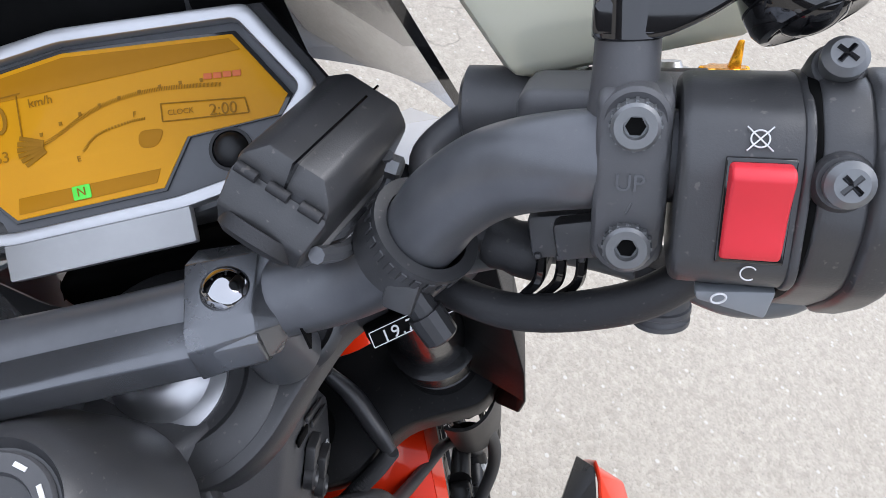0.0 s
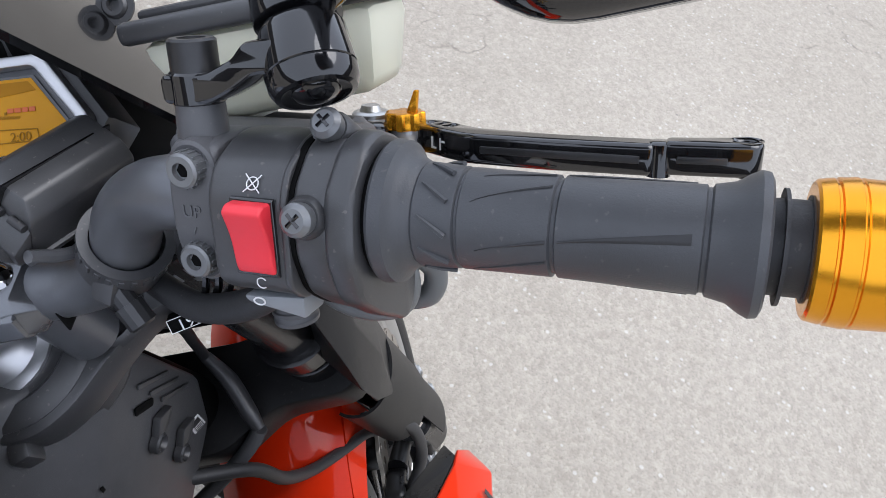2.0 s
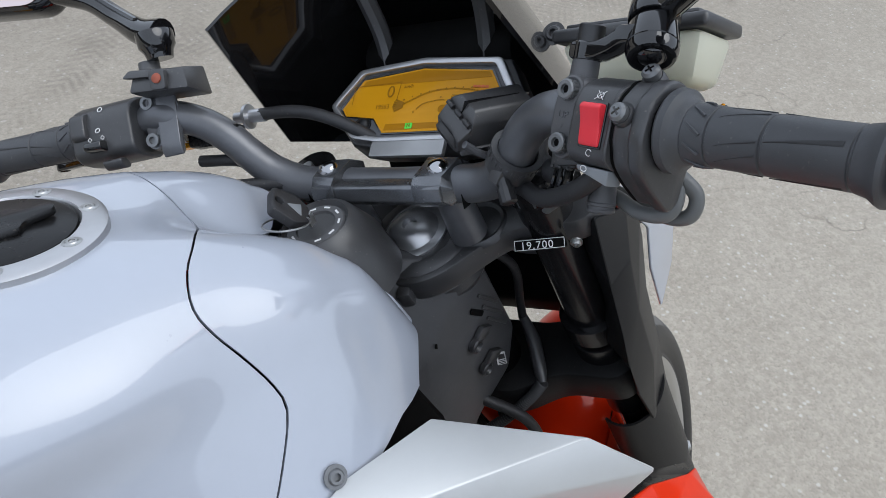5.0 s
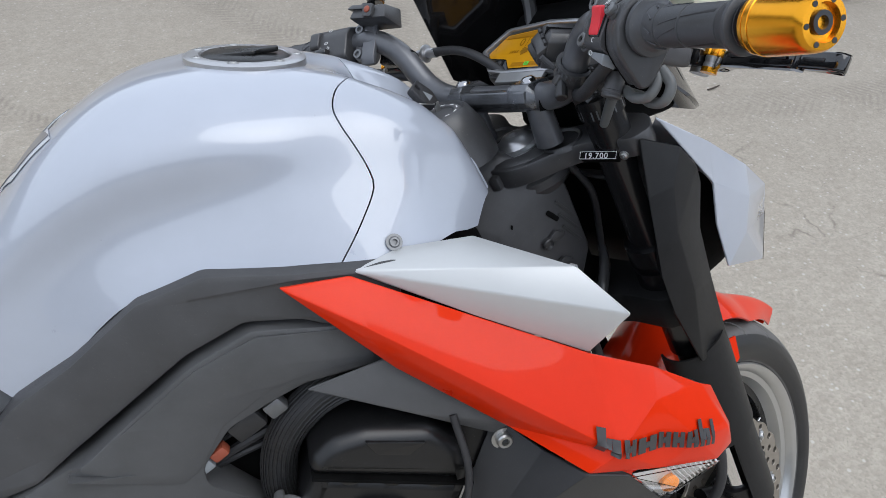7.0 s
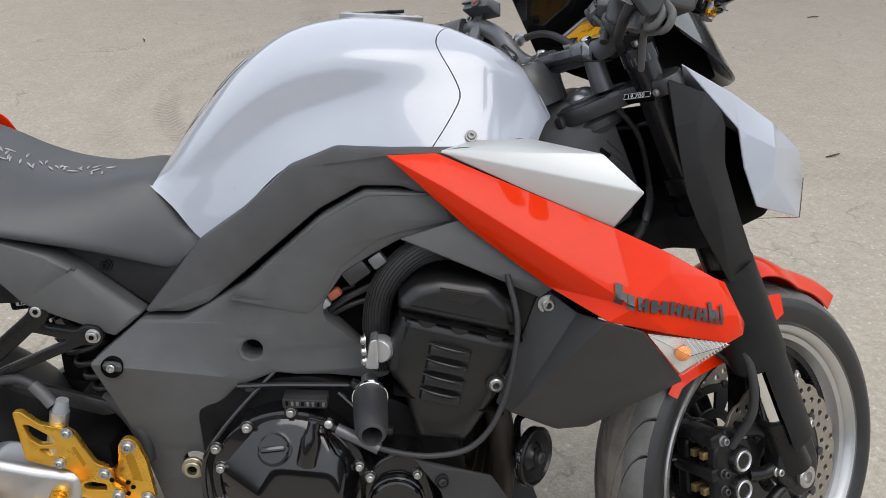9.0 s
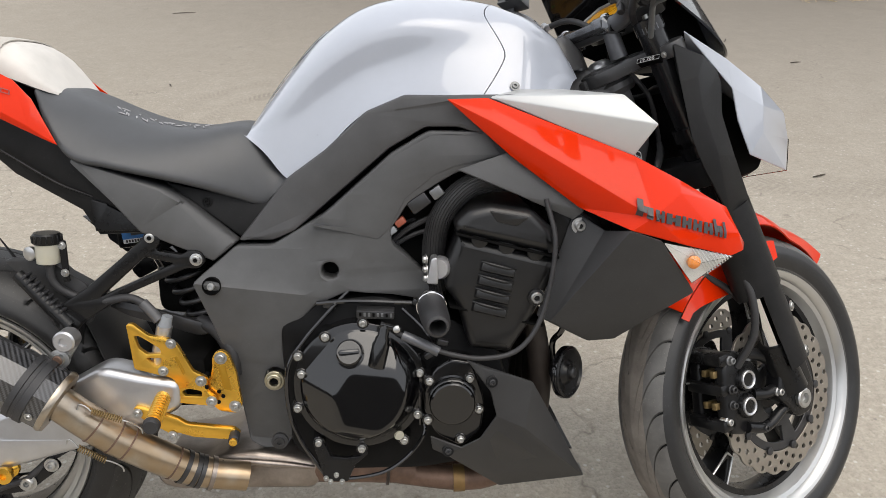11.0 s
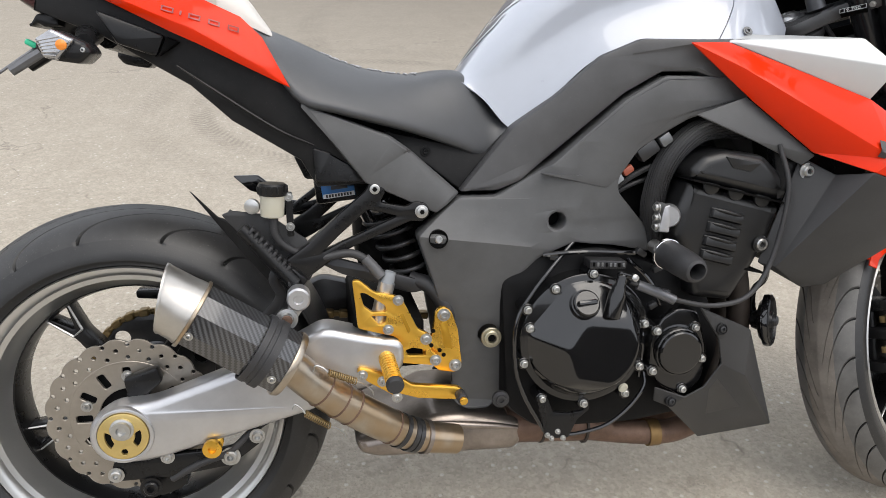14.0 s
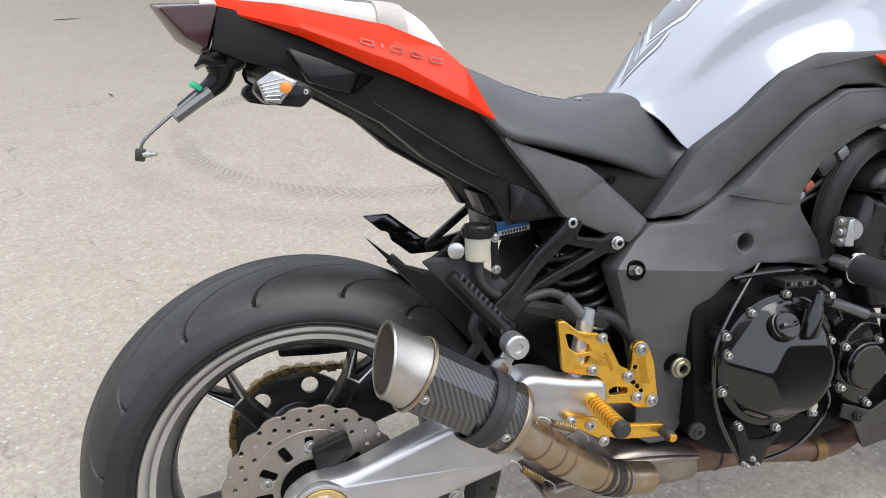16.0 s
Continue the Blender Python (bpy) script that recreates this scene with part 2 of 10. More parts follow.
def lcd_material():
    m, n, l, b = nodes_of("amber_lcd")
    co = n.new("ShaderNodeTexCoord").outputs["Object"]
    broad = noise_node(n, l, 14.0, 3, 0.5, co)
    l.new(mix(n, l, ramp(n, l, broad, (0.35, 0.0), (0.65, 1.0)), (0.56, 0.255, 0.004), (0.64, 0.298, 0.006)), b.inputs["Base Color"])
    b.inputs["Roughness"].default_value = 0.35
    b.inputs["Specular IOR Level"].default_value = 0.12
    b.inputs["Coat Weight"].default_value, b.inputs["Coat Roughness"].default_value = 0.12, 0.02
    return m


LCD = lcd_material()
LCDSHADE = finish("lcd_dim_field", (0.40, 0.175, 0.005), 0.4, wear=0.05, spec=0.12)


def ground_material():
    m, n, l, b = nodes_of("worn_asphalt")
    co = n.new("ShaderNodeTexCoord").outputs["Object"]
    big = noise_node(n, l, 0.55, 4, 0.6, co)
    mid = noise_node(n, l, 7.0, 5, 0.65, co)
    fine = noise_node(n, l, 160.0, 4, 0.7, co)
    vor = n.new("ShaderNodeTexVoronoi")
    vor.inputs["Scale"].default_value = 150.0
    l.new(co, vor.inputs["Vector"])
    vor2 = n.new("ShaderNodeTexVoronoi")
    vor2.inputs["Scale"].default_value = 75.0
    l.new(co, vor2.inputs["Vector"])
    base = mix(n, l, ramp(n, l, big, (0.3, 0.0), (0.7, 1.0)), (0.392, 0.353, 0.290), (0.462, 0.420, 0.352))
    base = mix(n, l, ramp(n, l, mid, (0.25, 0.0), (0.75, 1.0)), mix(n, l, 1.0, base, (0.88, 0.87, 0.86), "MULTIPLY"), base)
    stone = n.new("ShaderNodeSeparateColor")
    l.new(vor.outputs["Color"], stone.inputs[0])
    base = mix(n, l, 0.28, base, mix(n, l, stone.outputs[0], (0.192, 0.170, 0.140), (0.482, 0.444, 0.378)))
    soft = noise_node(n, l, 38.0, 4, 0.7, co)
    base = mix(n, l, ramp(n, l, soft, (0.40, 0.22), (0.62, 0.0)), base, (0.160, 0.142, 0.120))
    # hairline cracks
    crk = n.new("ShaderNodeTexVoronoi")
    crk.feature = "DISTANCE_TO_EDGE"
    crk.inputs["Scale"].default_value = 0.42
    wob = n.new("ShaderNodeVectorMath")
    wob.operation = "ADD"
    wn_ = n.new("ShaderNodeTexNoise")
    wn_.inputs["Scale"].default_value, wn_.inputs["Detail"].default_value = 2.2, 5.0
    l.new(co, wn_.inputs["Vector"])
    l.new(co, wob.inputs[0])
    l.new(wn_.outputs["Color"], wob.inputs[1])
    l.new(wob.outputs[0], crk.inputs["Vector"])
    hair = math_node(n, l, "MULTIPLY", ramp(n, l, crk.outputs["Distance"], (0.0, 1.0), (0.0045, 0.0)), ramp(n, l, mid, (0.45, 0.0), (0.6, 0.55)))
    base = mix(n, l, hair, base, (0.096, 0.084, 0.072))
    # pale aggregate showing here and there
    s2 = n.new("ShaderNodeSeparateColor")
    l.new(vor2.outputs["Color"], s2.inputs[0])
    pick = ramp(n, l, s2.outputs[1], (0.90, 0.0), (0.93, 1.0))
    core = ramp(n, l, vor2.outputs["Distance"], (0.25, 1.0), (0.42, 0.0))
    chip = math_node(n, l, "MULTIPLY", pick, core)
    base = mix(n, l, math_node(n, l, "MULTIPLY", chip, 0.5), base, (0.592, 0.568, 0.528))
    pit = ramp(n, l, fine, (0.30, 1.0), (0.42, 0.0))
    base = mix(n, l, math_node(n, l, "MULTIPLY", pit, 0.5), base, (0.104, 0.092, 0.080))
    sep0 = n.new("ShaderNodeSeparateXYZ")
    l.new(co, sep0.inputs[0])
    # oil spots
    spot = ramp(n, l, noise_node(n, l, 2.3, 3, 0.5, co), (0.70, 0.0), (0.76, 1.0))
    base = mix(n, l, math_node(n, l, "MULTIPLY", spot, 0.35), base, (0.096, 0.084, 0.072))
    # blended darker and browner towards the far part of the yard
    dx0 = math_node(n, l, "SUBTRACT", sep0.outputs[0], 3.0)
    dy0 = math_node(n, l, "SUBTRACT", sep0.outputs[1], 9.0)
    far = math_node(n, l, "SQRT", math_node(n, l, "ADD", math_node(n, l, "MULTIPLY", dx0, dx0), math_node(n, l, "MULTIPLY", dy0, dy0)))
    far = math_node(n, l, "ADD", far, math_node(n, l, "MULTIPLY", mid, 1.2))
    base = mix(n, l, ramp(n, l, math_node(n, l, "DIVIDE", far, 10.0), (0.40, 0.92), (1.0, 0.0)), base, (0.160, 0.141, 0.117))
    # tyre marks: arcs left by a turning vehicle
    sep = n.new("ShaderNodeSeparateXYZ")
    l.new(co, sep.inputs[0])
    for cx, cy, rad, wid, amt in ((0.62, 2.55, 1.09, 0.09, 0.22), (0.62, 2.55, 0.845, 0.07, 0.44), (2.9, 4.2, 2.6, 0.12, 0.3)):
        dx = math_node(n, l, "SUBTRACT", sep.outputs[0], cx)
        dy = math_node(n, l, "SUBTRACT", sep.outputs[1], cy)
        dist = math_node(n, l, "SQRT", math_node(n, l, "ADD", math_node(n, l, "MULTIPLY", dx, dx), math_node(n, l, "MULTIPLY", dy, dy)))
        off = math_node(n, l, "ABSOLUTE", math_node(n, l, "SUBTRACT", dist, rad))
        band = ramp(n, l, math_node(n, l, "DIVIDE", off, wid), (0.55, 1.0), (1.0, 0.0))
        ang = math_node(n, l, "ARCTAN2", dy, dx)
        bars = math_node(n, l, "SINE", math_node(n, l, "ADD", math_node(n, l, "MULTIPLY", ang, rad * 190.0), math_node(n, l, "MULTIPLY", off, 160.0)))
        bars = math_node(n, l, "ADD", 0.6, math_node(n, l, "MULTIPLY", bars, 0.4))
        rub = ramp(n, l, noise_node(n, l, 3.0, 3, 0.6, co), (0.35, 0.25), (0.6, 1.0))
        f = math_node(n, l, "MULTIPLY", math_node(n, l, "MULTIPLY", band, bars), math_node(n, l, "MULTIPLY", rub, amt))
        base = mix(n, l, f, base, (0.120, 0.104, 0.088))
    l.new(base, b.inputs["Base Color"])
    b.inputs["Roughness"].default_value = 0.88
    b.inputs["Specular IOR Level"].default_value = 0.25
    bp = n.new("ShaderNodeBump")
    bp.inputs["Strength"].default_value, bp.inputs["Distance"].default_value = 0.7, 0.004
    h = math_node(n, l, "ADD", math_node(n, l, "MULTIPLY", fine, 0.7), math_node(n, l, "MULTIPLY", vor.outputs["Distance"], -0.5))
    l.new(h, bp.inputs["Height"])
    l.new(bp.outputs[0], b.inputs["Normal"])
    return m


for m_, ior_ in ((COVERB, 1.75), (ENGINE, 1.55), (GLOSSB, 1.7), (WHITE, 1.55), (RED, 1.42), (CARBON, 1.6)):
    m_.node_tree.nodes["Principled BSDF"].inputs["Coat IOR"].default_value = ior_
GROUND = ground_material()

# ---- shaping helpers ----
LEAN, STEER = 15.25, 28.51
RAKE = radians(24.5)
STEER_AXIS = Vector((-math.sin(RAKE), 0, math.cos(RAKE)))
STEER_FOOT = Vector((1.543, 0, -0.311))
TURNED = Matrix.Translation(STEER_FOOT) @ Matrix.Rotation(radians(STEER), 4, STEER_AXIS) @ Matrix.Translation(-STEER_FOOT)


def part(name, bm, material, parent, label="", smooth=38, m=None):
    """Links a bmesh as one mesh object under a thing or a part."""
    if m is not None:
        bmesh.ops.transform(bm, matrix=m, verts=bm.verts[:])
    bmesh.ops.recalc_face_normals(bm, faces=bm.faces[:])
    me = bpy.data.meshes.new(name)
    bm.to_mesh(me)
    bm.free()
    me.materials.append(material)
    me.polygons.foreach_set("use_smooth", [True] * len(me.polygons))
    me.set_sharp_from_angle(angle=radians(smooth))
    ob = new(name, me)
    ob.parent = parent
    if label:
        tagged(ob, label)
    return ob


def spline(pts, sub=8):
    """A smooth line through the points."""
    pts = [Vector(p) for p in pts]
    if len(pts) < 3:
        return pts
    out = []
    ext = [2 * pts[0] - pts[1], *pts, 2 * pts[-1] - pts[-2]]
    for i in range(1, len(ext) - 2):
        a, b, c, d = ext[i - 1:i + 3]
        for k in range(sub):
            t = k / sub
            out.append(0.5 * (2 * b + (c - a) * t + (2 * a - 5 * b + 4 * c - d) * t * t + (3 * b - a - 3 * c + d) * t ** 3))
    out.append(pts[-1])
    return out


def sweep(bm, line, radii, n=12, caps=True, squash=None):
    """A round rod along a line; radii is one number or one for each point."""
    if not hasattr(radii, "__len__"):
        radii = [radii] * len(line)
    side, rings = None, []
    for i, p in enumerate(line):
        d = (line[min(i + 1, len(line) - 1)] - line[max(i - 1, 0)]).normalized()
        if side is None:
            side = d.cross(Vector((0, 0, 1)) if abs(d.z) < 0.9 else Vector((1, 0, 0))).normalized()
        side = (side - d * side.dot(d)).normalized()
        up = d.cross(side)
        r = radii[i]
        rings.append([bm.verts.new(p + (side * math.cos(a) * (squash or 1) + up * math.sin(a)) * r) for a in (2 * math.pi * k / n for k in range(n))])
    for a, b in zip(rings, rings[1:]):
        for k in range(n):
            bm.faces.new((a[k], a[(k + 1) % n], b[(k + 1) % n], b[k]))
    if caps:
        bm.faces.new(rings[0][::-1])
        bm.faces.new(rings[-1])
    return bm


def tube(pts, r, n=12, sub=8):
    line = spline(pts, sub)
    if hasattr(r, "__len__"):
        r = list(np.interp(np.linspace(0, len(r) - 1, len(line)), range(len(r)), r))
    return sweep(bmesh.new(), line, r, n)


def lathe(prof, origin=(0, 0, 0), axis=(0, 1, 0), n=32, bm=None, closed=False, arc=None):
    """Turns a profile of (along the axis, radius) round an axis."""
    bm = bm or bmesh.new()
    turn = Vector((0, 0, 1)).rotation_difference(Vector(axis)).to_matrix()
    o = Vector(origin)
    rings = []
    for s, r in prof:
        if r < 1e-6:
            rings.append([bm.verts.new(o + turn @ Vector((0, 0, s)))])
        else:
            rings.append([bm.verts.new(o + turn @ Vector((r * math.cos(2 * math.pi * k / n), r * math.sin(2 * math.pi * k / n), s))) for k in range(n)])
    pairs = list(zip(rings, rings[1:])) + ([(rings[-1], rings[0])] if closed else [])
    for a, b in pairs:
        for k in range(n):
            q = [a[k % len(a)], a[(k + 1) % len(a)], b[(k + 1) % len(b)], b[k % len(b)]]
            q = list(dict.fromkeys(q))
            if len(q) > 2:
                bm.faces.new(q)
    if not closed:
        for ring in (rings[0], rings[-1]):
            if len(ring) > 2:
                bm.faces.new(ring)
    return bm


def box(size, centre=(0, 0, 0), turn=None, bevel=0.003, seg=2, bm=None):
    bm = bm or bmesh.new()
    made = bmesh.ops.create_cube(bm, size=1.0)["verts"]
    bmesh.ops.scale(bm, vec=Vector(size), verts=made)
    if bevel:
        edges = list({e for v in made for e in v.link_edges})
        made = list({v for f in bmesh.ops.bevel(bm, geom=edges, offset=bevel, segments=seg, affect="EDGES", profile=0.5)["faces"] for v in f.verts} | {v for v in made if v.is_valid})
    m = Matrix.Translation(centre) @ (turn.to_matrix().to_4x4() if isinstance(turn, Euler) else turn.to_4x4() if turn else Matrix())
    bmesh.ops.transform(bm, matrix=m, verts=made)
    return bm


def deg(x, y, z):
    return Euler((radians(x), radians(y), radians(z)))


def slab(loops, y0, y1, bevel=0.002, cuts=(), lift=None, bm=None, seg=2):
    """A plate with straight sides: loops of (x, z), the first its outline, the others holes through it, from y0 (outer) to y1."""
    cu = bpy.data.curves.new("outline", "CURVE")
    cu.dimensions, cu.fill_mode = "2D", "BOTH"
    if not hasattr(loops[0][0], "__len__"):
        loops = [loops]
    for loop in loops:
        sp = cu.splines.new("POLY")
        sp.points.add(len(loop) - 1)
        sp.use_cyclic_u = True
        for p, (x, z) in zip(sp.points, loop):
            p.co = (x, z, 0, 1)
    half = abs(y1 - y0) / 2
    bevel = min(bevel, half * 0.9)
    cu.extrude, cu.bevel_depth, cu.bevel_resolution, cu.offset = half - bevel, bevel, seg - 1, -bevel
    ob = bpy.data.objects.new("outline", cu)
    me = bpy.data.meshes.new_from_object(ob)
    out = bmesh.new()
    out.from_mesh(me)
    bpy.data.objects.remove(ob)
    bpy.data.curves.remove(cu)
    bpy.data.meshes.remove(me)
    bmesh.ops.remove_doubles(out, verts=out.verts[:], dist=1e-5)
    mid = (y0 + y1) / 2
    for v in out.verts:
        v.co = Vector((v.co.x, mid - v.co.z * (1 if y0 < y1 else -1), v.co.y))
    for (ax, az), (bx, bz) in cuts:
        bmesh.ops.bisect_plane(out, geom=out.verts[:] + out.edges[:] + out.faces[:], plane_co=(ax, 0, az), plane_no=Vector((bz - az, 0, ax - bx)).normalized())
    if lift:
        for v in out.verts:
            if (v.co.y - mid) * (y0 - mid) > 0:
                v.co.y += lift(v.co.x, v.co.z)
    if bm is not None:
        tmp = bpy.data.meshes.new("t")
        out.to_mesh(tmp)
        out.free()
        bm.from_mesh(tmp)
        bpy.data.meshes.remove(tmp)
        return bm
    return out


def rounded(poly, r=0.006, n=4):
    """A polygon of (x, z) with its corners rounded."""
    out = []
    for i, p in enumerate(poly):
        p, a, b = Vector(p), Vector(poly[i - 1]), Vector(poly[(i + 1) % len(poly)])
        da, db = a - p, b - p
        k = min(r, da.length * 0.45, db.length * 0.45)
        s, e = p + da.normalized() * k, p + db.normalized() * k
        for j in range(n + 1):
            t = j / n
            out.append(tuple((1 - t) ** 2 * s + 2 * t * (1 - t) * p + t * t * e))
    return out


def ring_loop(cx, cz, r, n=16):
    return [(cx + r * math.cos(2 * math.pi * k / n), cz + r * math.sin(2 * math.pi * k / n)) for k in range(n)]


def panel(verts, faces, thick=0.003, bevel=0.002, seg=2):
    """A folded sheet: corner points and the faces between them, given a thickness and soft folds."""
    bm = bmesh.new()
    vs = [bm.verts.new(v) for v in verts]
    fs = [bm.faces.new([vs[i] for i in f]) for f in faces]
    bmesh.ops.recalc_face_normals(bm, faces=fs)
    bmesh.ops.delete(bm, geom=[v for v in bm.verts if not v.link_faces], context="VERTS")
    bmesh.ops.solidify(bm, geom=fs, thickness=thick)
    bmesh.ops.remove_doubles(bm, verts=bm.verts[:], dist=1e-5)
    if bevel:
        sharp = [e for e in bm.edges if len(e.link_faces) == 2 and e.calc_face_angle(0) > 0.12]
        bmesh.ops.bevel(bm, geom=sharp, offset=bevel, segments=seg, affect="EDGES", profile=0.5, clamp_overlap=True)
    return bm


def solid(verts, faces, bevel=0.004, seg=2):
    """A closed faceted body with softened edges."""
    bm = bmesh.new()
    vs = [bm.verts.new(v) for v in verts]
    for f in faces:
        bm.faces.new([vs[i] for i in f])
    if bevel:
        bmesh.ops.bevel(bm, geom=bm.edges[:], offset=bevel, segments=seg, affect="EDGES", profile=0.5, clamp_overlap=True)
    return bm


def surface(f, nu, nv, thick=0.0):
    """A grid over (0..1, 0..1)."""
    bm = bmesh.new()
    g = [[bm.verts.new(f(i / nu, j / nv)) for j in range(nv + 1)] for i in range(nu + 1)]
    for i in range(nu):
        for j in range(nv):
            bm.faces.new((g[i][j], g[i + 1][j], g[i + 1][j + 1], g[i][j + 1]))
    bmesh.ops.remove_doubles(bm, verts=bm.verts[:], dist=1e-5)
    if thick:
        bmesh.ops.recalc_face_normals(bm, faces=bm.faces[:])
        bmesh.ops.solidify(bm, geom=bm.faces[:], thickness=thick)
    return bm


def lerp_table(rows, x):
    """Smooth interpolation in rows of (x, values...)."""
    xs = [r[0] for r in rows]
    i = max(1, min(len(xs) - 1, next((k for k, q in enumerate(xs) if q > x), len(xs) - 1)))
    t = max(0.0, min(1.0, (x - xs[i - 1]) / (xs[i] - xs[i - 1])))
    a, b = rows[i - 1], rows[i]
    p, q = rows[max(i - 2, 0)], rows[min(i + 1, len(rows) - 1)]
    h = b[0] - a[0]
    out = []
    for k in range(1, len(a)):
        ma = (b[k] - p[k]) / (b[0] - p[0]) * h
        mb = (q[k] - a[k]) / (q[0] - a[0]) * h
        out.append((2 * t ** 3 - 3 * t * t + 1) * a[k] + (t ** 3 - 2 * t * t + t) * ma + (3 * t * t - 2 * t ** 3) * b[k] + (t ** 3 - t * t) * mb)
    return out


def bolt(pos, axis=(0, -1, 0), r=0.006, h=0.005, bm=None, washer=True, drive="hex"):
    """A socket-head bolt with a washer, its head along the axis."""
    prof = [(0, r * 1.5), (0.0012, r * 1.5), (0.0012, r * 1.02)] if washer else [(0, r)]
    prof += [(h - r * 0.2, r), (h, r * 0.82), (h, r * 0.5), (h - r * 0.7, r * 0.45), (h - r * 0.7, 0)]
    return lathe(prof, pos, axis, 18, bm)


def letters(text, size, m, depth=0.0004, spread=1.0):
    cu = bpy.data.curves.new("letters", "FONT")
    cu.body, cu.size, cu.extrude, cu.align_x, cu.align_y, cu.space_character = text, size, depth, "CENTER", "CENTER", spread
    ob = bpy.data.objects.new("letters", cu)
    me = bpy.data.meshes.new_from_object(ob)
    bm = bmesh.new()
    bm.from_mesh(me)
    bpy.data.objects.remove(ob)
    bpy.data.curves.remove(cu)
    bpy.data.meshes.remove(me)
    bmesh.ops.transform(bm, matrix=m, verts=bm.verts[:])
    return bm


def facing(pos, right, up):
    """The pose whose x runs to the right and y up, for flat things."""
    x = Vector(right).normalized()
    z = x.cross(Vector(up)).normalized()
    y = z.cross(x)
    m = Matrix((x, y, z)).transposed().to_4x4()
    m.translation = pos
    return m


# ---- ground ----
bm = bmesh.new()
bmesh.ops.create_grid(bm, x_segments=8, y_segments=8, size=150.0)
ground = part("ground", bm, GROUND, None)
tagged(ground, "worn pale asphalt yard with tyre marks and small stones", "ground", kind="structure")

# plain walls closing the yard, unseen; added to darken low reflections on the bike
CONCRETE = finish("weathered_render", (0.085, 0.080, 0.074), 0.85, wear=0.3, bump=0.002, grain=60, spec=0.2)
for name_, size_, at_ in (("unseen_wall_north", (46.4, 0.4, 4.2), (3.0, 24.0, 2.1)), ("unseen_wall_south", (46.4, 0.4, 6.0), (3.0, -22.0, 3.0)), ("unseen_wall_east", (0.4, 45.6, 4.2), (26.0, 1.0, 2.1)), ("unseen_wall_west", (0.4, 45.6, 4.2), (-20.0, 1.0, 2.1))):
    unseen_wall = part(name_, box(size_, at_, None, 0.03), CONCRETE, None)
    tagged(unseen_wall, "unseen plain wall added round the yard to darken reflections", "wall", kind="structure")

bike = new("motorcycle")
bike.matrix_world = pose(0, 0, 0.304, -LEAN)
tagged(bike, "white, orange-red and grey naked sports motorcycle leaning on its side stand", "motorcycle")


def on_panel(verts, faces, x, z):
    """How far out a folded side panel lies at (x, z)."""
    best = 0.0
    for f in faces:
        for k in range(1, len(f) - 1):
            a, b, c = (verts[i] for i in (f[0], f[k], f[k + 1]))
            d = (b[2] - c[2]) * (a[0] - c[0]) + (c[0] - b[0]) * (a[2] - c[2])
            if abs(d) < 1e-9:
                continue
            p = ((b[2] - c[2]) * (x - c[0]) + (c[0] - b[0]) * (z - c[2])) / d
            q = ((c[2] - a[2]) * (x - c[0]) + (a[0] - c[0]) * (z - c[2])) / d
            if p > -0.02 and q > -0.02 and p + q < 1.02:
                best = min(best, p * a[1] + q * b[1] + (1 - p - q) * c[1])
    return best


def decal(verts, faces, quad, lift=0.0032, nu=6, nv=4):
    """A thin mark that follows a side panel; quad: its four corners (x, z)."""
    a, b, c, d = (Vector(q) for q in quad)

    def f(u, v):
        p = a.lerp(b, u).lerp(d.lerp(c, u), v)
        return Vector((p.x, on_panel(verts, faces, p.x, p.y) - lift, p.y))
    return surface(f, nu, nv, 0.0004)


def both(name, label, material, outline, yo, yi, bevel=0.002, cuts=(), lift=None, parent=bike, smooth=30):
    """A side panel on the right and its mirror image on the left; returns the right one."""
    out = None
    for side in (1, -1):
        f = (lambda x, z, s=side: s * lift(x, z)) if lift else None
        ob = part(name, slab(outline, side * yo, side * yi, bevel, cuts, f), material, parent, label, smooth)
        out = out or ob
    return out


def mirrored(name, label, material, verts, faces, thick=0.003, bevel=0.002, parent=bike):
    out = None
    for side in (1, -1):
        ob = part(name, panel([(x, side * y, z) for x, y, z in verts], faces, thick, bevel), material, parent, label, 25)
        out = out or ob
    return out


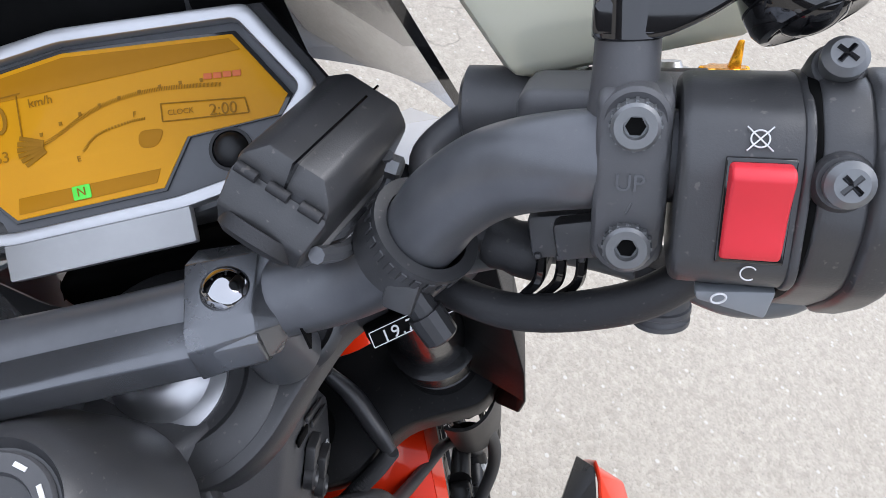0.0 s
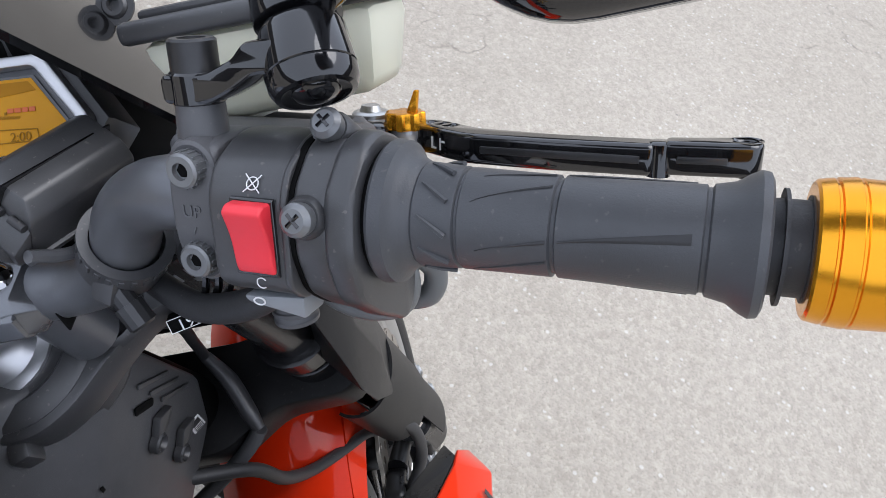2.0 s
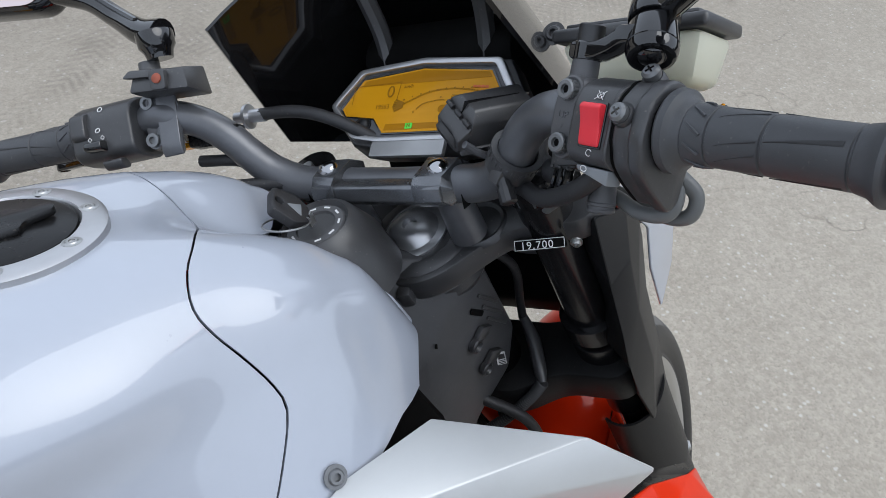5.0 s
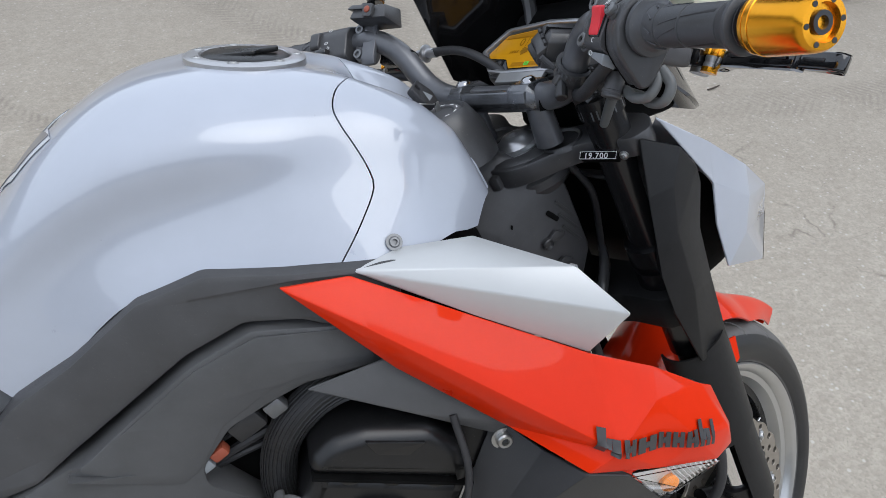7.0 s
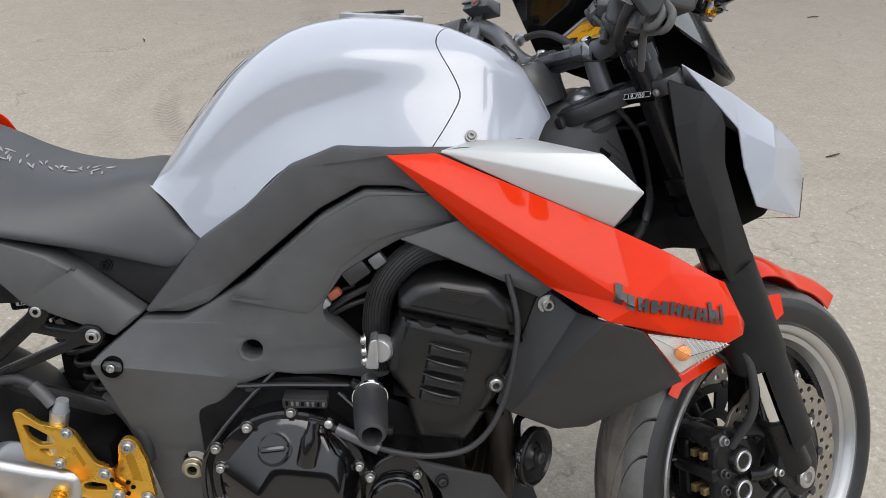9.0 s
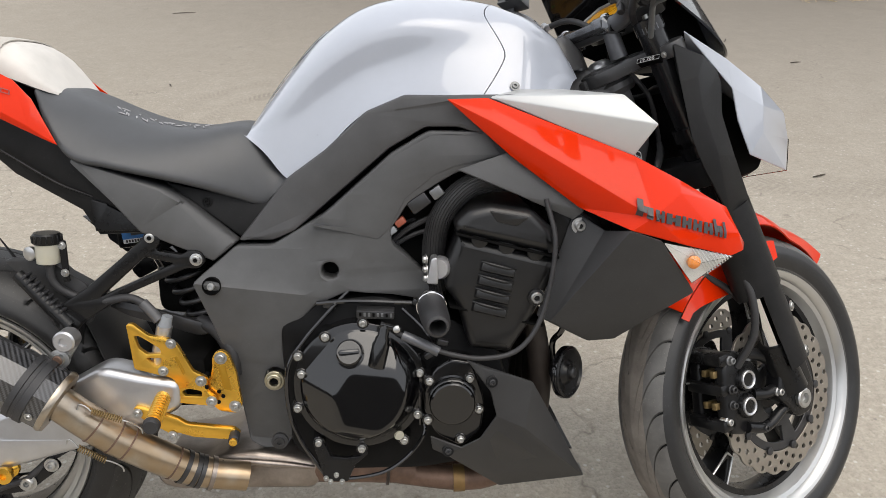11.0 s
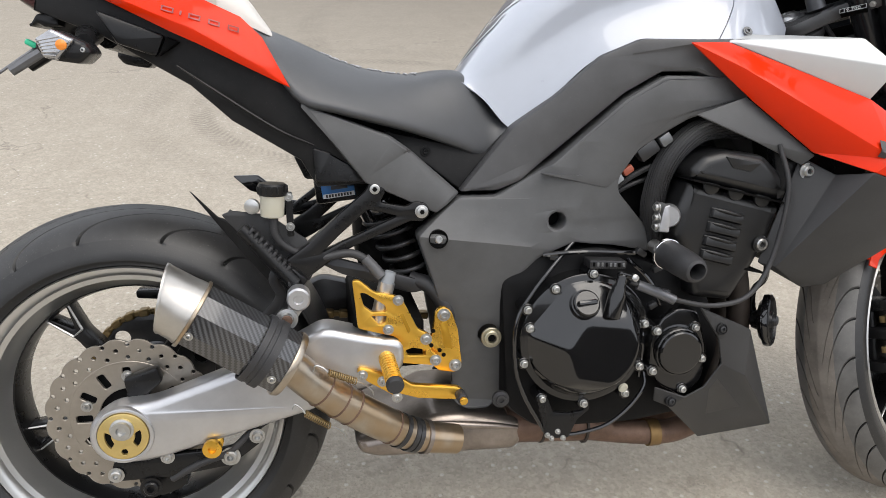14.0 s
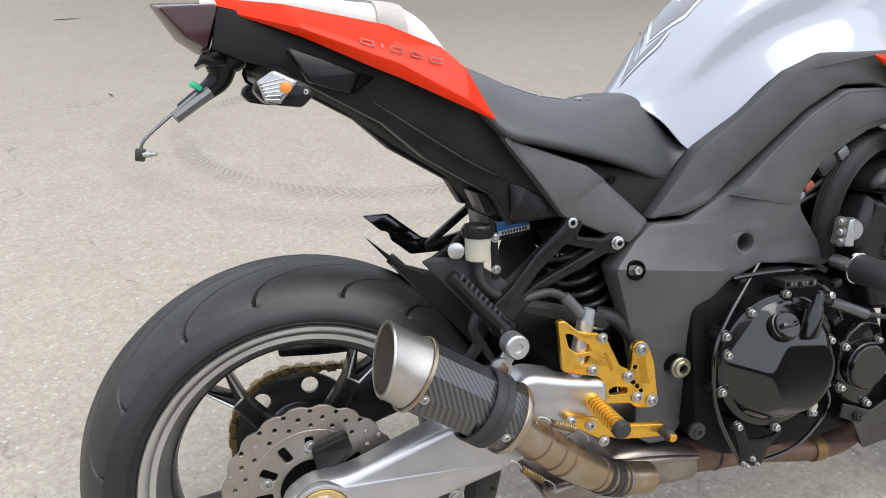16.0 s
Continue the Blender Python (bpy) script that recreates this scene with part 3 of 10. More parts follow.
# ---- fuel tank ----
# rows: x, then (y, z) down the half section from the crown to the lower edge
TANK = [
    (0.528, 0.0, 0.505, 0.030, 0.504, 0.055, 0.502, 0.070, 0.501, 0.080, 0.499),
    (0.560, 0.0, 0.547, 0.045, 0.541, 0.078, 0.520, 0.088, 0.500, 0.094, 0.472),
    (0.604, 0.0, 0.600, 0.055, 0.591, 0.095, 0.560, 0.100, 0.510, 0.108, 0.427),
    (0.655, 0.0, 0.653, 0.062, 0.643, 0.108, 0.605, 0.108, 0.545, 0.121, 0.468),
    (0.720, 0.0, 0.694, 0.070, 0.686, 0.122, 0.645, 0.120, 0.585, 0.138, 0.527),
    (0.790, 0.0, 0.709, 0.075, 0.704, 0.130, 0.664, 0.130, 0.606, 0.150, 0.551),
    (0.860, 0.0, 0.708, 0.072, 0.704, 0.126, 0.668, 0.136, 0.618, 0.158, 0.556),
    (0.930, 0.0, 0.691, 0.062, 0.696, 0.104, 0.670, 0.131, 0.619, 0.164, 0.556),
    (0.965, 0.0, 0.664, 0.052, 0.684, 0.100, 0.668, 0.129, 0.618, 0.160, 0.556),
    (0.990, 0.0, 0.650, 0.054, 0.673, 0.098, 0.659, 0.125, 0.613, 0.153, 0.557),
    (1.007, 0.010, 0.643, 0.058, 0.664, 0.095, 0.648, 0.118, 0.607, 0.143, 0.559),
    (1.020, 0.032, 0.641, 0.063, 0.653, 0.093, 0.640, 0.113, 0.603, 0.134, 0.560),
    (1.034, 0.044, 0.627, 0.068, 0.641, 0.091, 0.629, 0.107, 0.598, 0.124, 0.556),
    (1.054, 0.056, 0.600, 0.068, 0.608, 0.085, 0.602, 0.098, 0.584, 0.108, 0.554),
    (1.068, 0.060, 0.574, 0.070, 0.579, 0.081, 0.577, 0.090, 0.569, 0.096, 0.555),
]
SEAM = [(0.0, 0.953), (0.12, 0.947), (0.25, 0.934), (0.34, 0.922), (0.44, 0.916), (0.53, 0.921), (0.62, 0.931), (0.72, 0.942), (0.78, 0.944), (0.88, 0.930), (1.0, 0.908)]


def tank_point(x, v, side):
    row = lerp_table(TANK, x)
    pts = [Vector((0, row[2 * k], row[2 * k + 1])) for k in range(5)]
    k = min(3, int(v * 4))
    t = v * 4 - k
    a = pts[k - 1] if k else Vector((0, -pts[1].y, pts[1].z))
    b, c = pts[k], pts[k + 1]
    d = pts[k + 2] if k < 3 else 2 * c - b
    p = 0.5 * (2 * b + (c - a) * t + (2 * a - 5 * b + 4 * c - d) * t * t + (3 * b - a - 3 * c + d) * t ** 3)
    return Vector((x, -side * p.y, p.z))


def tank_rear(u, w):
    v, side = abs(2 * w - 1), (1 if w < 0.5 else -1)
    x1 = lerp_table(SEAM, v)[0] - 0.0008
    return tank_point(0.528 + (x1 - 0.528) * u, v, side)


tank = part("fuel_tank", surface(tank_rear, 56, 64, 0.003), WHITE, bike, "pearl white fuel tank with knee recesses", 50)
for side in (1, -1):
    def cover(u, v, s=side):
        x0 = lerp_table(SEAM, v)[0] + 0.0008
        x1 = 1.068 - 0.020 * max(0.0, (v - 0.45) / 0.55) ** 2
        return tank_point(x0 + (x1 - x0) * u, v, s)
    part("tank_cover", surface(cover, 20, 36, 0.003), WHITE, tank, "white front cover of the tank", 50)
    part("cover_bolt", bolt((0.956, -side * 0.1580, 0.5675), (0.1, -side * 0.85, 0.5), 0.0052, 0.003), BOLTG, tank)
# filler cap with its bolted ring
up = Vector((0.06, 0, 1)).normalized()
cap = part("filler_ring", lathe([(-0.004, 0.058), (0.002, 0.058), (0.004, 0.055), (0.004, 0.044), (0.001, 0.042), (-0.006, 0.042)], (0.845, -0.003, 0.7095), up, 64), ALLOY, tank, "brushed ring of the filler cap")
part("filler_cap", lathe([(-0.006, 0.0415), (0.003, 0.0415), (0.005, 0.038), (0.0055, 0), ], (0.845, -0.003, 0.7095), up, 48), DARKB, tank, "black locking filler cap")
part("cap_flap", slab(rounded([(-0.030, -0.016), (0.012, -0.016), (0.016, -0.008), (0.034, -0.005), (0.034, 0.005), (0.016, 0.008), (0.012, 0.016), (-0.030, 0.016)], 0.004), 0.0, 0.005, 0.0015), DARKB, cap,
     m=Matrix.Translation((0.843, -0.003, 0.7128)) @ Matrix.Rotation(radians(-3), 4, "Y") @ Matrix.Rotation(radians(90), 4, "X"))
for k in range(7):
    a = 2 * math.pi * (k + 0.0) / 7 + 0.0
    part("cap_bolt", bolt((0.845 + 0.049 * math.cos(a), -0.003 + 0.049 * math.sin(a), 0.7125 - 0.003 * math.cos(a)), up, 0.0038, 0.002), STEEL, cap)

# protective pad at the back of the tank: two chevrons with pale rims
def chevron(x0, slope, width, half, lift):
    def f(u, w):
        t = 2 * w - 1
        x = x0 + slope * abs(t) + width * u * (1 - 0.35 * abs(t))
        return tank_point(x, abs(t) * half, 1 if t < 0 else -1) + Vector((-lift, 0, lift))
    return surface(f, 8, 32, 0.0006)


for x0, slope, width, half in ((0.541, 0.048, 0.034, 0.17), (0.592, 0.036, 0.064, 0.21)):
    rim_ = part("tank_pad", chevron(x0, slope, width, half, 0.0010), PADRIM, tank, "grey protective pad with a pale rim on the tank's back")
    part("pad_field", chevron(x0 + 0.005, slope, width - 0.010, half * 0.86, 0.0016), TANKPAD, rim_)

# ---- seat ----
SEATROWS = [
    (0.222, 0.580, 0.070, 0.577, 0.100, 0.572),
    (0.250, 0.571, 0.088, 0.560, 0.138, 0.528),
    (0.285, 0.556, 0.098, 0.541, 0.160, 0.482),
    (0.335, 0.533, 0.100, 0.516, 0.160, 0.466),
    (0.385, 0.516, 0.100, 0.500, 0.152, 0.452),
    (0.450, 0.507, 0.092, 0.494, 0.134, 0.433),
    (0.520, 0.513, 0.078, 0.499, 0.114, 0.408),
    (0.550, 0.500, 0.072, 0.484, 0.104, 0.396),
    (0.572, 0.476, 0.068, 0.462, 0.098, 0.396),
    (0.603, 0.436, 0.062, 0.434, 0.096, 0.430),
]


def seat_point(u, w):
    x = 0.222 + 0.381 * u
    zt, ye, ze, yl, zl = lerp_table(SEATROWS, x)
    v, s = abs(2 * w - 1), (-1 if w < 0.5 else 1)
    prof = spline([(0, 0, zt), (0, ye * 0.6, zt - 0.10 * (zt - ze)), (0, ye, ze), (0, (ye + yl) / 2 + 0.006, ze * 0.55 + zl * 0.45), (0, yl, zl), (0, yl - 0.012, zl - 0.006)], 6)
    f = min(len(prof) - 1.001, v * (len(prof) - 1))
    q = prof[int(f)].lerp(prof[int(f) + 1], f - int(f))
    return Vector((x, s * q.y, q.z))


seat = part("seat", surface(seat_point, 48, 60, 0.004), SEAT, bike, "dark grey vinyl rider seat with a scuffed white print", 60)
rng = random.Random(4)
for k in range(26):  # unreadable scuffed white print on the seat
    u = 0.25 + 0.0150 * k + rng.uniform(-0.004, 0.004)
    w = 0.5 - rng.uniform(0.04, 0.115)
    du, dw = rng.choice(((0.034, 0.004), (0.014, 0.034), (-0.012, 0.030), (0.026, -0.020)))
    pts = [seat_point(u + du * t, w + dw * t) + Vector((0, -0.0015, 0.0050)) for t in (0, 0.35, 0.7, 1)]
    part("print_stroke", sweep(bmesh.new(), pts, [0.0006, 0.0016, 0.0012, 0.0005], 5), SEATPRINT, seat)

# ---- cream pillion pad ----
PILLION = [
    (-0.075, 0.670, 0.055, 0.655), (-0.040, 0.676, 0.072, 0.650), (0.040, 0.670, 0.090, 0.644), (0.115, 0.659, 0.105, 0.626),
    (0.172, 0.653, 0.110, 0.600), (0.204, 0.634, 0.108, 0.586), (0.230, 0.598, 0.100, 0.574), (0.248, 0.572, 0.085, 0.566),
]


def pillion_point(u, w, grow=0.0, x0=-0.075, x1=0.248):
    x = x0 + (x1 - x0) * u
    zt, ye, zl = lerp_table(PILLION, x)
    v, s = abs(2 * w - 1), (-1 if w < 0.5 else 1)
    a = v * math.pi / 2
    c = abs(math.cos(a)) ** 0.55
    return Vector((x, s * (ye + grow) * math.sin(a) ** 0.7, zl + (zt - zl + grow) * c))


pill = part("pillion_seat", surface(pillion_point, 30, 32, 0.004), CREAM, bike, "cream vinyl pillion pad held by a strap", 60)
part("strap", surface(lambda u, w: pillion_point(u, w, 0.003, 0.138, 0.176), 4, 32, 0.002), CREAMS, pill, "cream elastic strap", 60)

# ---- tail ----
TAIL_V = [(-0.058, -0.078, 0.664), (0.020, -0.105, 0.652), (0.146, -0.128, 0.621), (0.210, -0.146, 0.590), (0.238, -0.156, 0.562), (0.272, -0.168, 0.494), (0.250, -0.166, 0.504), (0.151, -0.157, 0.554), (0.118, -0.151, 0.569),
          (0.041, -0.129, 0.608), (0.007, -0.114, 0.623), (-0.054, -0.088, 0.648), (0.150, -0.163, 0.572), (0.040, -0.136, 0.619), (0.235, -0.169, 0.522)]
TAIL_F = [(0, 1, 13, 11), (1, 2, 12, 13), (2, 3, 14, 12), (3, 4, 14), (4, 5, 14), (11, 13, 10), (10, 13, 9), (9, 13, 12, 8), (8, 12, 7), (7, 12, 14, 6), (6, 14, 5)]
tail = mirrored("tail_fairing", "orange-red side panel of the tail", RED, TAIL_V, TAIL_F, 0.003, 0.0025)
# model name drawn as small dull blocks
for x, w in ((0.107, 0.016), (0.1310, 0.0045), (0.1425, 0.0150), (0.1675, 0.0145), (0.1925, 0.0145)):
    z = 0.6020 - 0.305 * (x - 0.107)
    for dz in ((0.0028,), (-0.0028,), (0.0, 1)) if w > 0.01 else ((0.0, 1),):
        h = 0.0011 if len(dz) == 1 else 0.0056
        spans = ((x, x + w),) if len(dz) == 1 else ((x, x + 0.0018), (x + w - 0.0018, x + w)) if w > 0.01 else ((x, x + 0.0025),)
        for a_, b_ in spans:
            za, zb = z - 0.305 * (a_ - x) + dz[0], z - 0.305 * (b_ - x) + dz[0]
            part("mark_bar", decal(TAIL_V, TAIL_F, [(a_, za - h / 2), (b_, zb - h / 2), (b_ + 0.001, zb + h / 2), (a_ + 0.001, za + h / 2)], 0.0030), MODELP, tail, "")
both("tail_side", "black lower side of the tail", GREYH, [(0.262, 0.503), (0.380, 0.352), (0.302, 0.350), (0.280, 0.390), (0.187, 0.449), (0.133, 0.499), (0.062, 0.541), (0.014, 0.570), (-0.009, 0.578), (-0.068, 0.602), (-0.056, 0.652), (0.020, 0.632), (0.10, 0.592), (0.20, 0.545)],
     -0.138, -0.090, 0.004, cuts=[((0.30, 0.46), (-0.05, 0.62)), ((0.05, 0.4), (0.05, 0.7)), ((0.15, 0.4), (0.15, 0.7))], lift=lambda x, z: max(0.0, 0.10 - 0.4 * x) * 0.35 + (0.010 if z < 0.42 else 0))
both("tail_box_cover", "black box cover under the tail", DARKB, rounded([(0.298, 0.408), (0.320, 0.401), (0.364, 0.374), (0.371, 0.356), (0.300, 0.357)], 0.003), -0.136, -0.100, 0.002, cuts=[((0.322, 0.30), (0.322, 0.50))], lift=lambda x, z: 0.003 if x > 0.322 else 0.0)
for y in (-0.1375, 0.1375):
    part("tail_ridge", tube([(0.120, y, 0.526), (0.176, y, 0.486), (0.250, y, 0.436), (0.300, y * 0.97, 0.412)], [0.001, 0.0022, 0.0022, 0.001], 8, 6), DARKB, tail)
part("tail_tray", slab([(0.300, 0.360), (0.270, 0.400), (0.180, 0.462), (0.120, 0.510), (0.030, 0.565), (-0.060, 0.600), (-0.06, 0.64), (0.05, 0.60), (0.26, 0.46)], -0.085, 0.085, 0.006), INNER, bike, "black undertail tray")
both("undertail_scoop", "black scoop in the tail side", DARKB, rounded([(0.018, 0.600), (0.105, 0.566), (0.092, 0.538), (0.042, 0.556)], 0.004), -0.1265, -0.11, 0.003)
# black triangle laid on the surface as shade deep in the scoop
both("scoop_shade", "", INNER, rounded([(0.108, 0.565), (0.125, 0.557), (0.095, 0.538)], 0.003), -0.1285, -0.11, 0.002)
# tail light
TL = [(-0.053, 0.078, 0.656), (-0.072, 0.072, 0.604), (-0.098, 0.062, 0.620), (-0.126, 0.048, 0.658)]
TLV = [(x, -y, z) for x, y, z in TL] + TL + [(-0.140, 0, 0.668), (-0.112, 0, 0.620), (-0.085, 0, 0.600), (-0.060, 0, 0.668)]
part("tail_light", solid(TLV, [(0, 1, 2, 3), (4, 7, 6, 5), (3, 2, 9, 8), (7, 8, 9, 6), (2, 1, 10, 9), (6, 9, 10, 5), (0, 3, 8, 11), (4, 11, 8, 7), (0, 11, 10, 1), (4, 5, 10, 11)], 0.004), TAILRED, bike, "smoked brown tail light")

# ---- frame covers and side panels ----
FRAME = [(0.868, 0.503), (0.822, 0.504), (0.765, 0.471), (0.659, 0.379), (0.572, 0.328), (0.514, 0.328), (0.446, 0.273), (0.470, 0.200), (0.487, 0.140), (0.500, 0.050), (0.508, -0.020),
         (0.530, -0.034), (0.566, -0.034), (0.585, -0.010), (0.590, 0.060), (0.589, 0.150), (0.602, 0.195), (0.636, 0.231), (0.690, 0.253), (0.760, 0.243), (0.825, 0.226), (0.845, 0.232), (0.842, 0.246),
         (0.800, 0.288), (0.762, 0.328), (0.760, 0.350), (0.790, 0.394), (0.830, 0.420), (0.866, 0.441), (0.940, 0.456), (0.955, 0.470), (0.94, 0.50)]


def frame_lift(x, z):
    d = 0.0
    zc1 = 0.2755 - 0.140 * (x - 0.434)
    zc2 = 0.313 - 0.427 * (x - 0.473)
    if x < 0.64 and z > zc1:
        top = max(zc1, zc2)
        d += 0.50 * (min(z, top) - zc1) + 0.16 * max(0.0, z - top) * max(0.0, min(1.0, (0.70 - x) / 0.10))
    if z < zc1:
        d += 0.19 * (zc1 - z) * (1 if x < 0.62 else max(0, 1 - (x - 0.62) / 0.1))
    d -= 0.022 * max(0.0, min(1.0, (x - 0.70) / 0.20)) * max(0.0, min(1.0, (z - 0.36) / 0.1))
    d += 0.024 * max(0.0, min(1.0, (x - 0.72) / 0.10)) * max(0.0, min(1.0, (0.34 - z) / 0.06))
    return d


frame_cover = both("frame_cover", "matt dark grey frame cover", GREY, [rounded(FRAME, 0.008), ring_loop(0.663, 0.288, 0.0135, 20), ring_loop(0.562, 0.102, 0.0175, 20)], -0.158, -0.105, 0.004,
                   cuts=[((0.434, 0.2755), (0.623, 0.249)), ((0.473, 0.313), (0.623, 0.249)), ((0.64, 0.0), (0.64, 0.5)), ((0.69, 0.30), (0.80, 0.47)), ((0.62, 0.0), (0.62, 0.3)), ((0.70, 0.2), (0.70, 0.5)), ((0.72, 0.25), (0.85, 0.30)), ((0.5, 0.10), (0.7, 0.10)), ((0.76, 0.44), (0.85, 0.33))], lift=frame_lift)
both("frame_insert", "thin-seamed grey insert in the frame cover", GREY, rounded([(0.637, 0.361), (0.740, 0.337), (0.757, 0.351), (0.785, 0.401), (0.832, 0.438), (0.862, 0.450), (0.930, 0.466), (0.912, 0.499), (0.825, 0.497), (0.768, 0.467), (0.700, 0.410)], 0.003), -0.1594, -0.14, 0.0008,
     cuts=[((0.70, 0.2), (0.70, 0.5)), ((0.69, 0.30), (0.80, 0.47)), ((0.76, 0.44), (0.85, 0.33))], lift=frame_lift)
both("upper_cover", "dark grey cover between tank and frame", UPPER, rounded([(0.860, 0.556), (0.960, 0.556), (0.955, 0.475), (0.868, 0.509), (0.818, 0.509), (0.763, 0.478), (0.652, 0.385), (0.608, 0.349), (0.574, 0.335), (0.516, 0.334), (0.600, 0.433), (0.662, 0.476), (0.728, 0.534), (0.788, 0.558)], 0.006),
     -0.152, -0.100, 0.006, cuts=[((0.6, 0.3), (0.6, 0.5)), ((0.72, 0.3), (0.72, 0.6)), ((0.66, 0.36), (0.60, 0.46)), ((0.80, 0.46), (0.76, 0.57))], lift=lambda x, z: 0.030 - 0.055 * max(0, min(1, (x - 0.52) / 0.36)) - (0.006 if z < 0.36 else 0))
both("side_cover", "grey triangular cover below the seat", GREY, rounded([(0.283, 0.473), (0.411, 0.423), (0.440, 0.402), (0.516, 0.333), (0.478, 0.304), (0.371, 0.356)], 0.004), -0.140, -0.095, 0.005,
     cuts=[((0.400, 0.43), (0.500, 0.318))], lift=lambda x, z: -0.016 * max(0, min(1, (0.45 - x) / 0.15)) - (0.004 if z > 0.40 else 0) + 0.35 * max(0.0, z - (0.43 - 1.12 * (x - 0.400))))
# added panel that closes the see-through slit under the seat with black
part("seat_backing", slab(rounded([(0.300, 0.440), (0.400, 0.400), (0.560, 0.370), (0.600, 0.400), (0.560, 0.425), (0.420, 0.440), (0.320, 0.470)], 0.01), -0.088, 0.088, 0.004), INNER, bike, "near-black backing panel added under the seat")
both("seat_side_cover", "", GREYH, rounded([(0.405, 0.428), (0.560, 0.392), (0.604, 0.432), (0.520, 0.334)], 0.003), -0.106, -0.08, 0.003)

# ---- radiator shrouds ----
RED_V = [(0.850, -0.188, 0.551), (0.912, -0.182, 0.552), (1.122, -0.229, 0.466), (1.201, -0.209, 0.425), (1.261, -0.204, 0.390), (1.288, -0.226, 0.345), (1.300, -0.220, 0.316), (1.275, -0.234, 0.311),
         (1.196, -0.254, 0.334), (1.110, -0.271, 0.361), (0.945, -0.205, 0.464), (1.046, -0.213, 0.387), (1.140, -0.272, 0.380), (0.920, -0.212, 0.515), (1.240, -0.244, 0.352), (1.19, -0.24, 0.41), (1.312, -0.196, 0.322), (1.278, -0.200, 0.382)]
RED_F = [(0, 1, 13), (1, 2, 12, 13), (2, 3, 15, 12), (3, 4, 15), (4, 5, 14, 15), (15, 14, 8, 12), (5, 6, 7, 14), (7, 8, 14), (8, 9, 12), (9, 11, 12), (11, 10, 13, 12), (10, 0, 13), (4, 17, 16, 5), (5, 16, 6)]
shroud = mirrored("radiator_shroud", "orange-red faceted radiator shroud", RED, RED_V, RED_F, 0.004, 0.003)
WING_V = [(0.914, -0.176, 0.553), (0.960, -0.160, 0.564), (1.032, -0.150, 0.562), (1.106, -0.222, 0.554), (1.151, -0.245, 0.511), (1.122, -0.226, 0.464), (1.020, -0.206, 0.507), (1.030, -0.218, 0.536)]
mirrored("shroud_wing", "satin silver wing on top of the shroud", SILVERP, WING_V, [(0, 1, 2, 3), (0, 3, 4), (0, 4, 5, 6)], 0.004, 0.003)
LOW_V = [(1.043, -0.188, 0.379), (1.108, -0.272, 0.361), (1.156, -0.266, 0.343), (1.229, -0.213, 0.249), (1.116, -0.177, 0.165), (1.073, -0.178, 0.163), (0.986, -0.186, 0.212), (1.084, -0.219, 0.353), (1.005, -0.206, 0.208), (1.218, -0.222, 0.265)]
mirrored("lower_shroud", "matt dark grey lower shroud", GREYD, LOW_V, [(0, 7, 8, 6), (7, 1, 8), (1, 2, 9, 3, 4, 5, 8), (8, 5, 6)], 0.004, 0.003)
mirrored("shroud_inner", "grey blade behind the shroud", GREY, [(0.864, -0.191, 0.446), (0.940, -0.196, 0.471), (1.056, -0.206, 0.381), (1.040, -0.198, 0.366), (0.960, -0.196, 0.404)], [(0, 1, 2, 4), (4, 2, 3)], 0.004, 0.002)
mirrored("shroud_lining", "black lining inside the shroud", DARKB, [(1.281, -0.186, 0.374), (1.272, -0.200, 0.381), (1.261, -0.201, 0.386), (1.201, -0.206, 0.420), (1.122, -0.222, 0.458), (1.100, -0.190, 0.440), (1.196, -0.178, 0.408), (1.100, -0.190, 0.340), (1.220, -0.178, 0.300), (1.300, -0.190, 0.312)],
         [(0, 1, 2, 6), (2, 3, 6), (3, 4, 5, 6), (6, 5, 7, 8), (0, 6, 8, 9)], 0.003, 0.001)
# maker's mark as plain dark bars on the shroud
for x, w, h in ((0.0, 0.024, 0.0245), (0.0265, 0.0165, 0.0160), (0.0445, 0.0270, 0.0150), (0.0730, 0.0165, 0.0160), (0.0905, 0.0155, 0.0160), (0.1075, 0.0165, 0.0165), (0.1255, 0.0155, 0.0235), (0.1425, 0.0060, 0.0225)):
    x += 1.116
    z = 0.3835 - 0.300 * (x - 1.116)
    w -= 0.0018
    spans = ((0.0, 1.0, 0.0, 1.0),) if w < 0.01 else ((0.0, 0.40, 0.0, 1.0), (0.40, 0.62, 0.30, 0.66), (0.62, 1.0, 0.0, 0.66 if h > 0.02 else 1.0))
    for f0, f1, g0, g1 in spans:
        x0, x1 = x + w * f0, x + w * f1
        z0, z1 = z - 0.300 * w * f0, z - 0.300 * w * f1
        part("mark_bar", decal(RED_V, RED_F, [(x0, z0 + h * g0), (x1, z1 + h * g0), (x1 + 0.0015, z1 + h * g1), (x0 + 0.0015, z0 + h * g1)], 0.0042, 6, 6), DARKPRINT, shroud, "dark bar of the maker's mark")
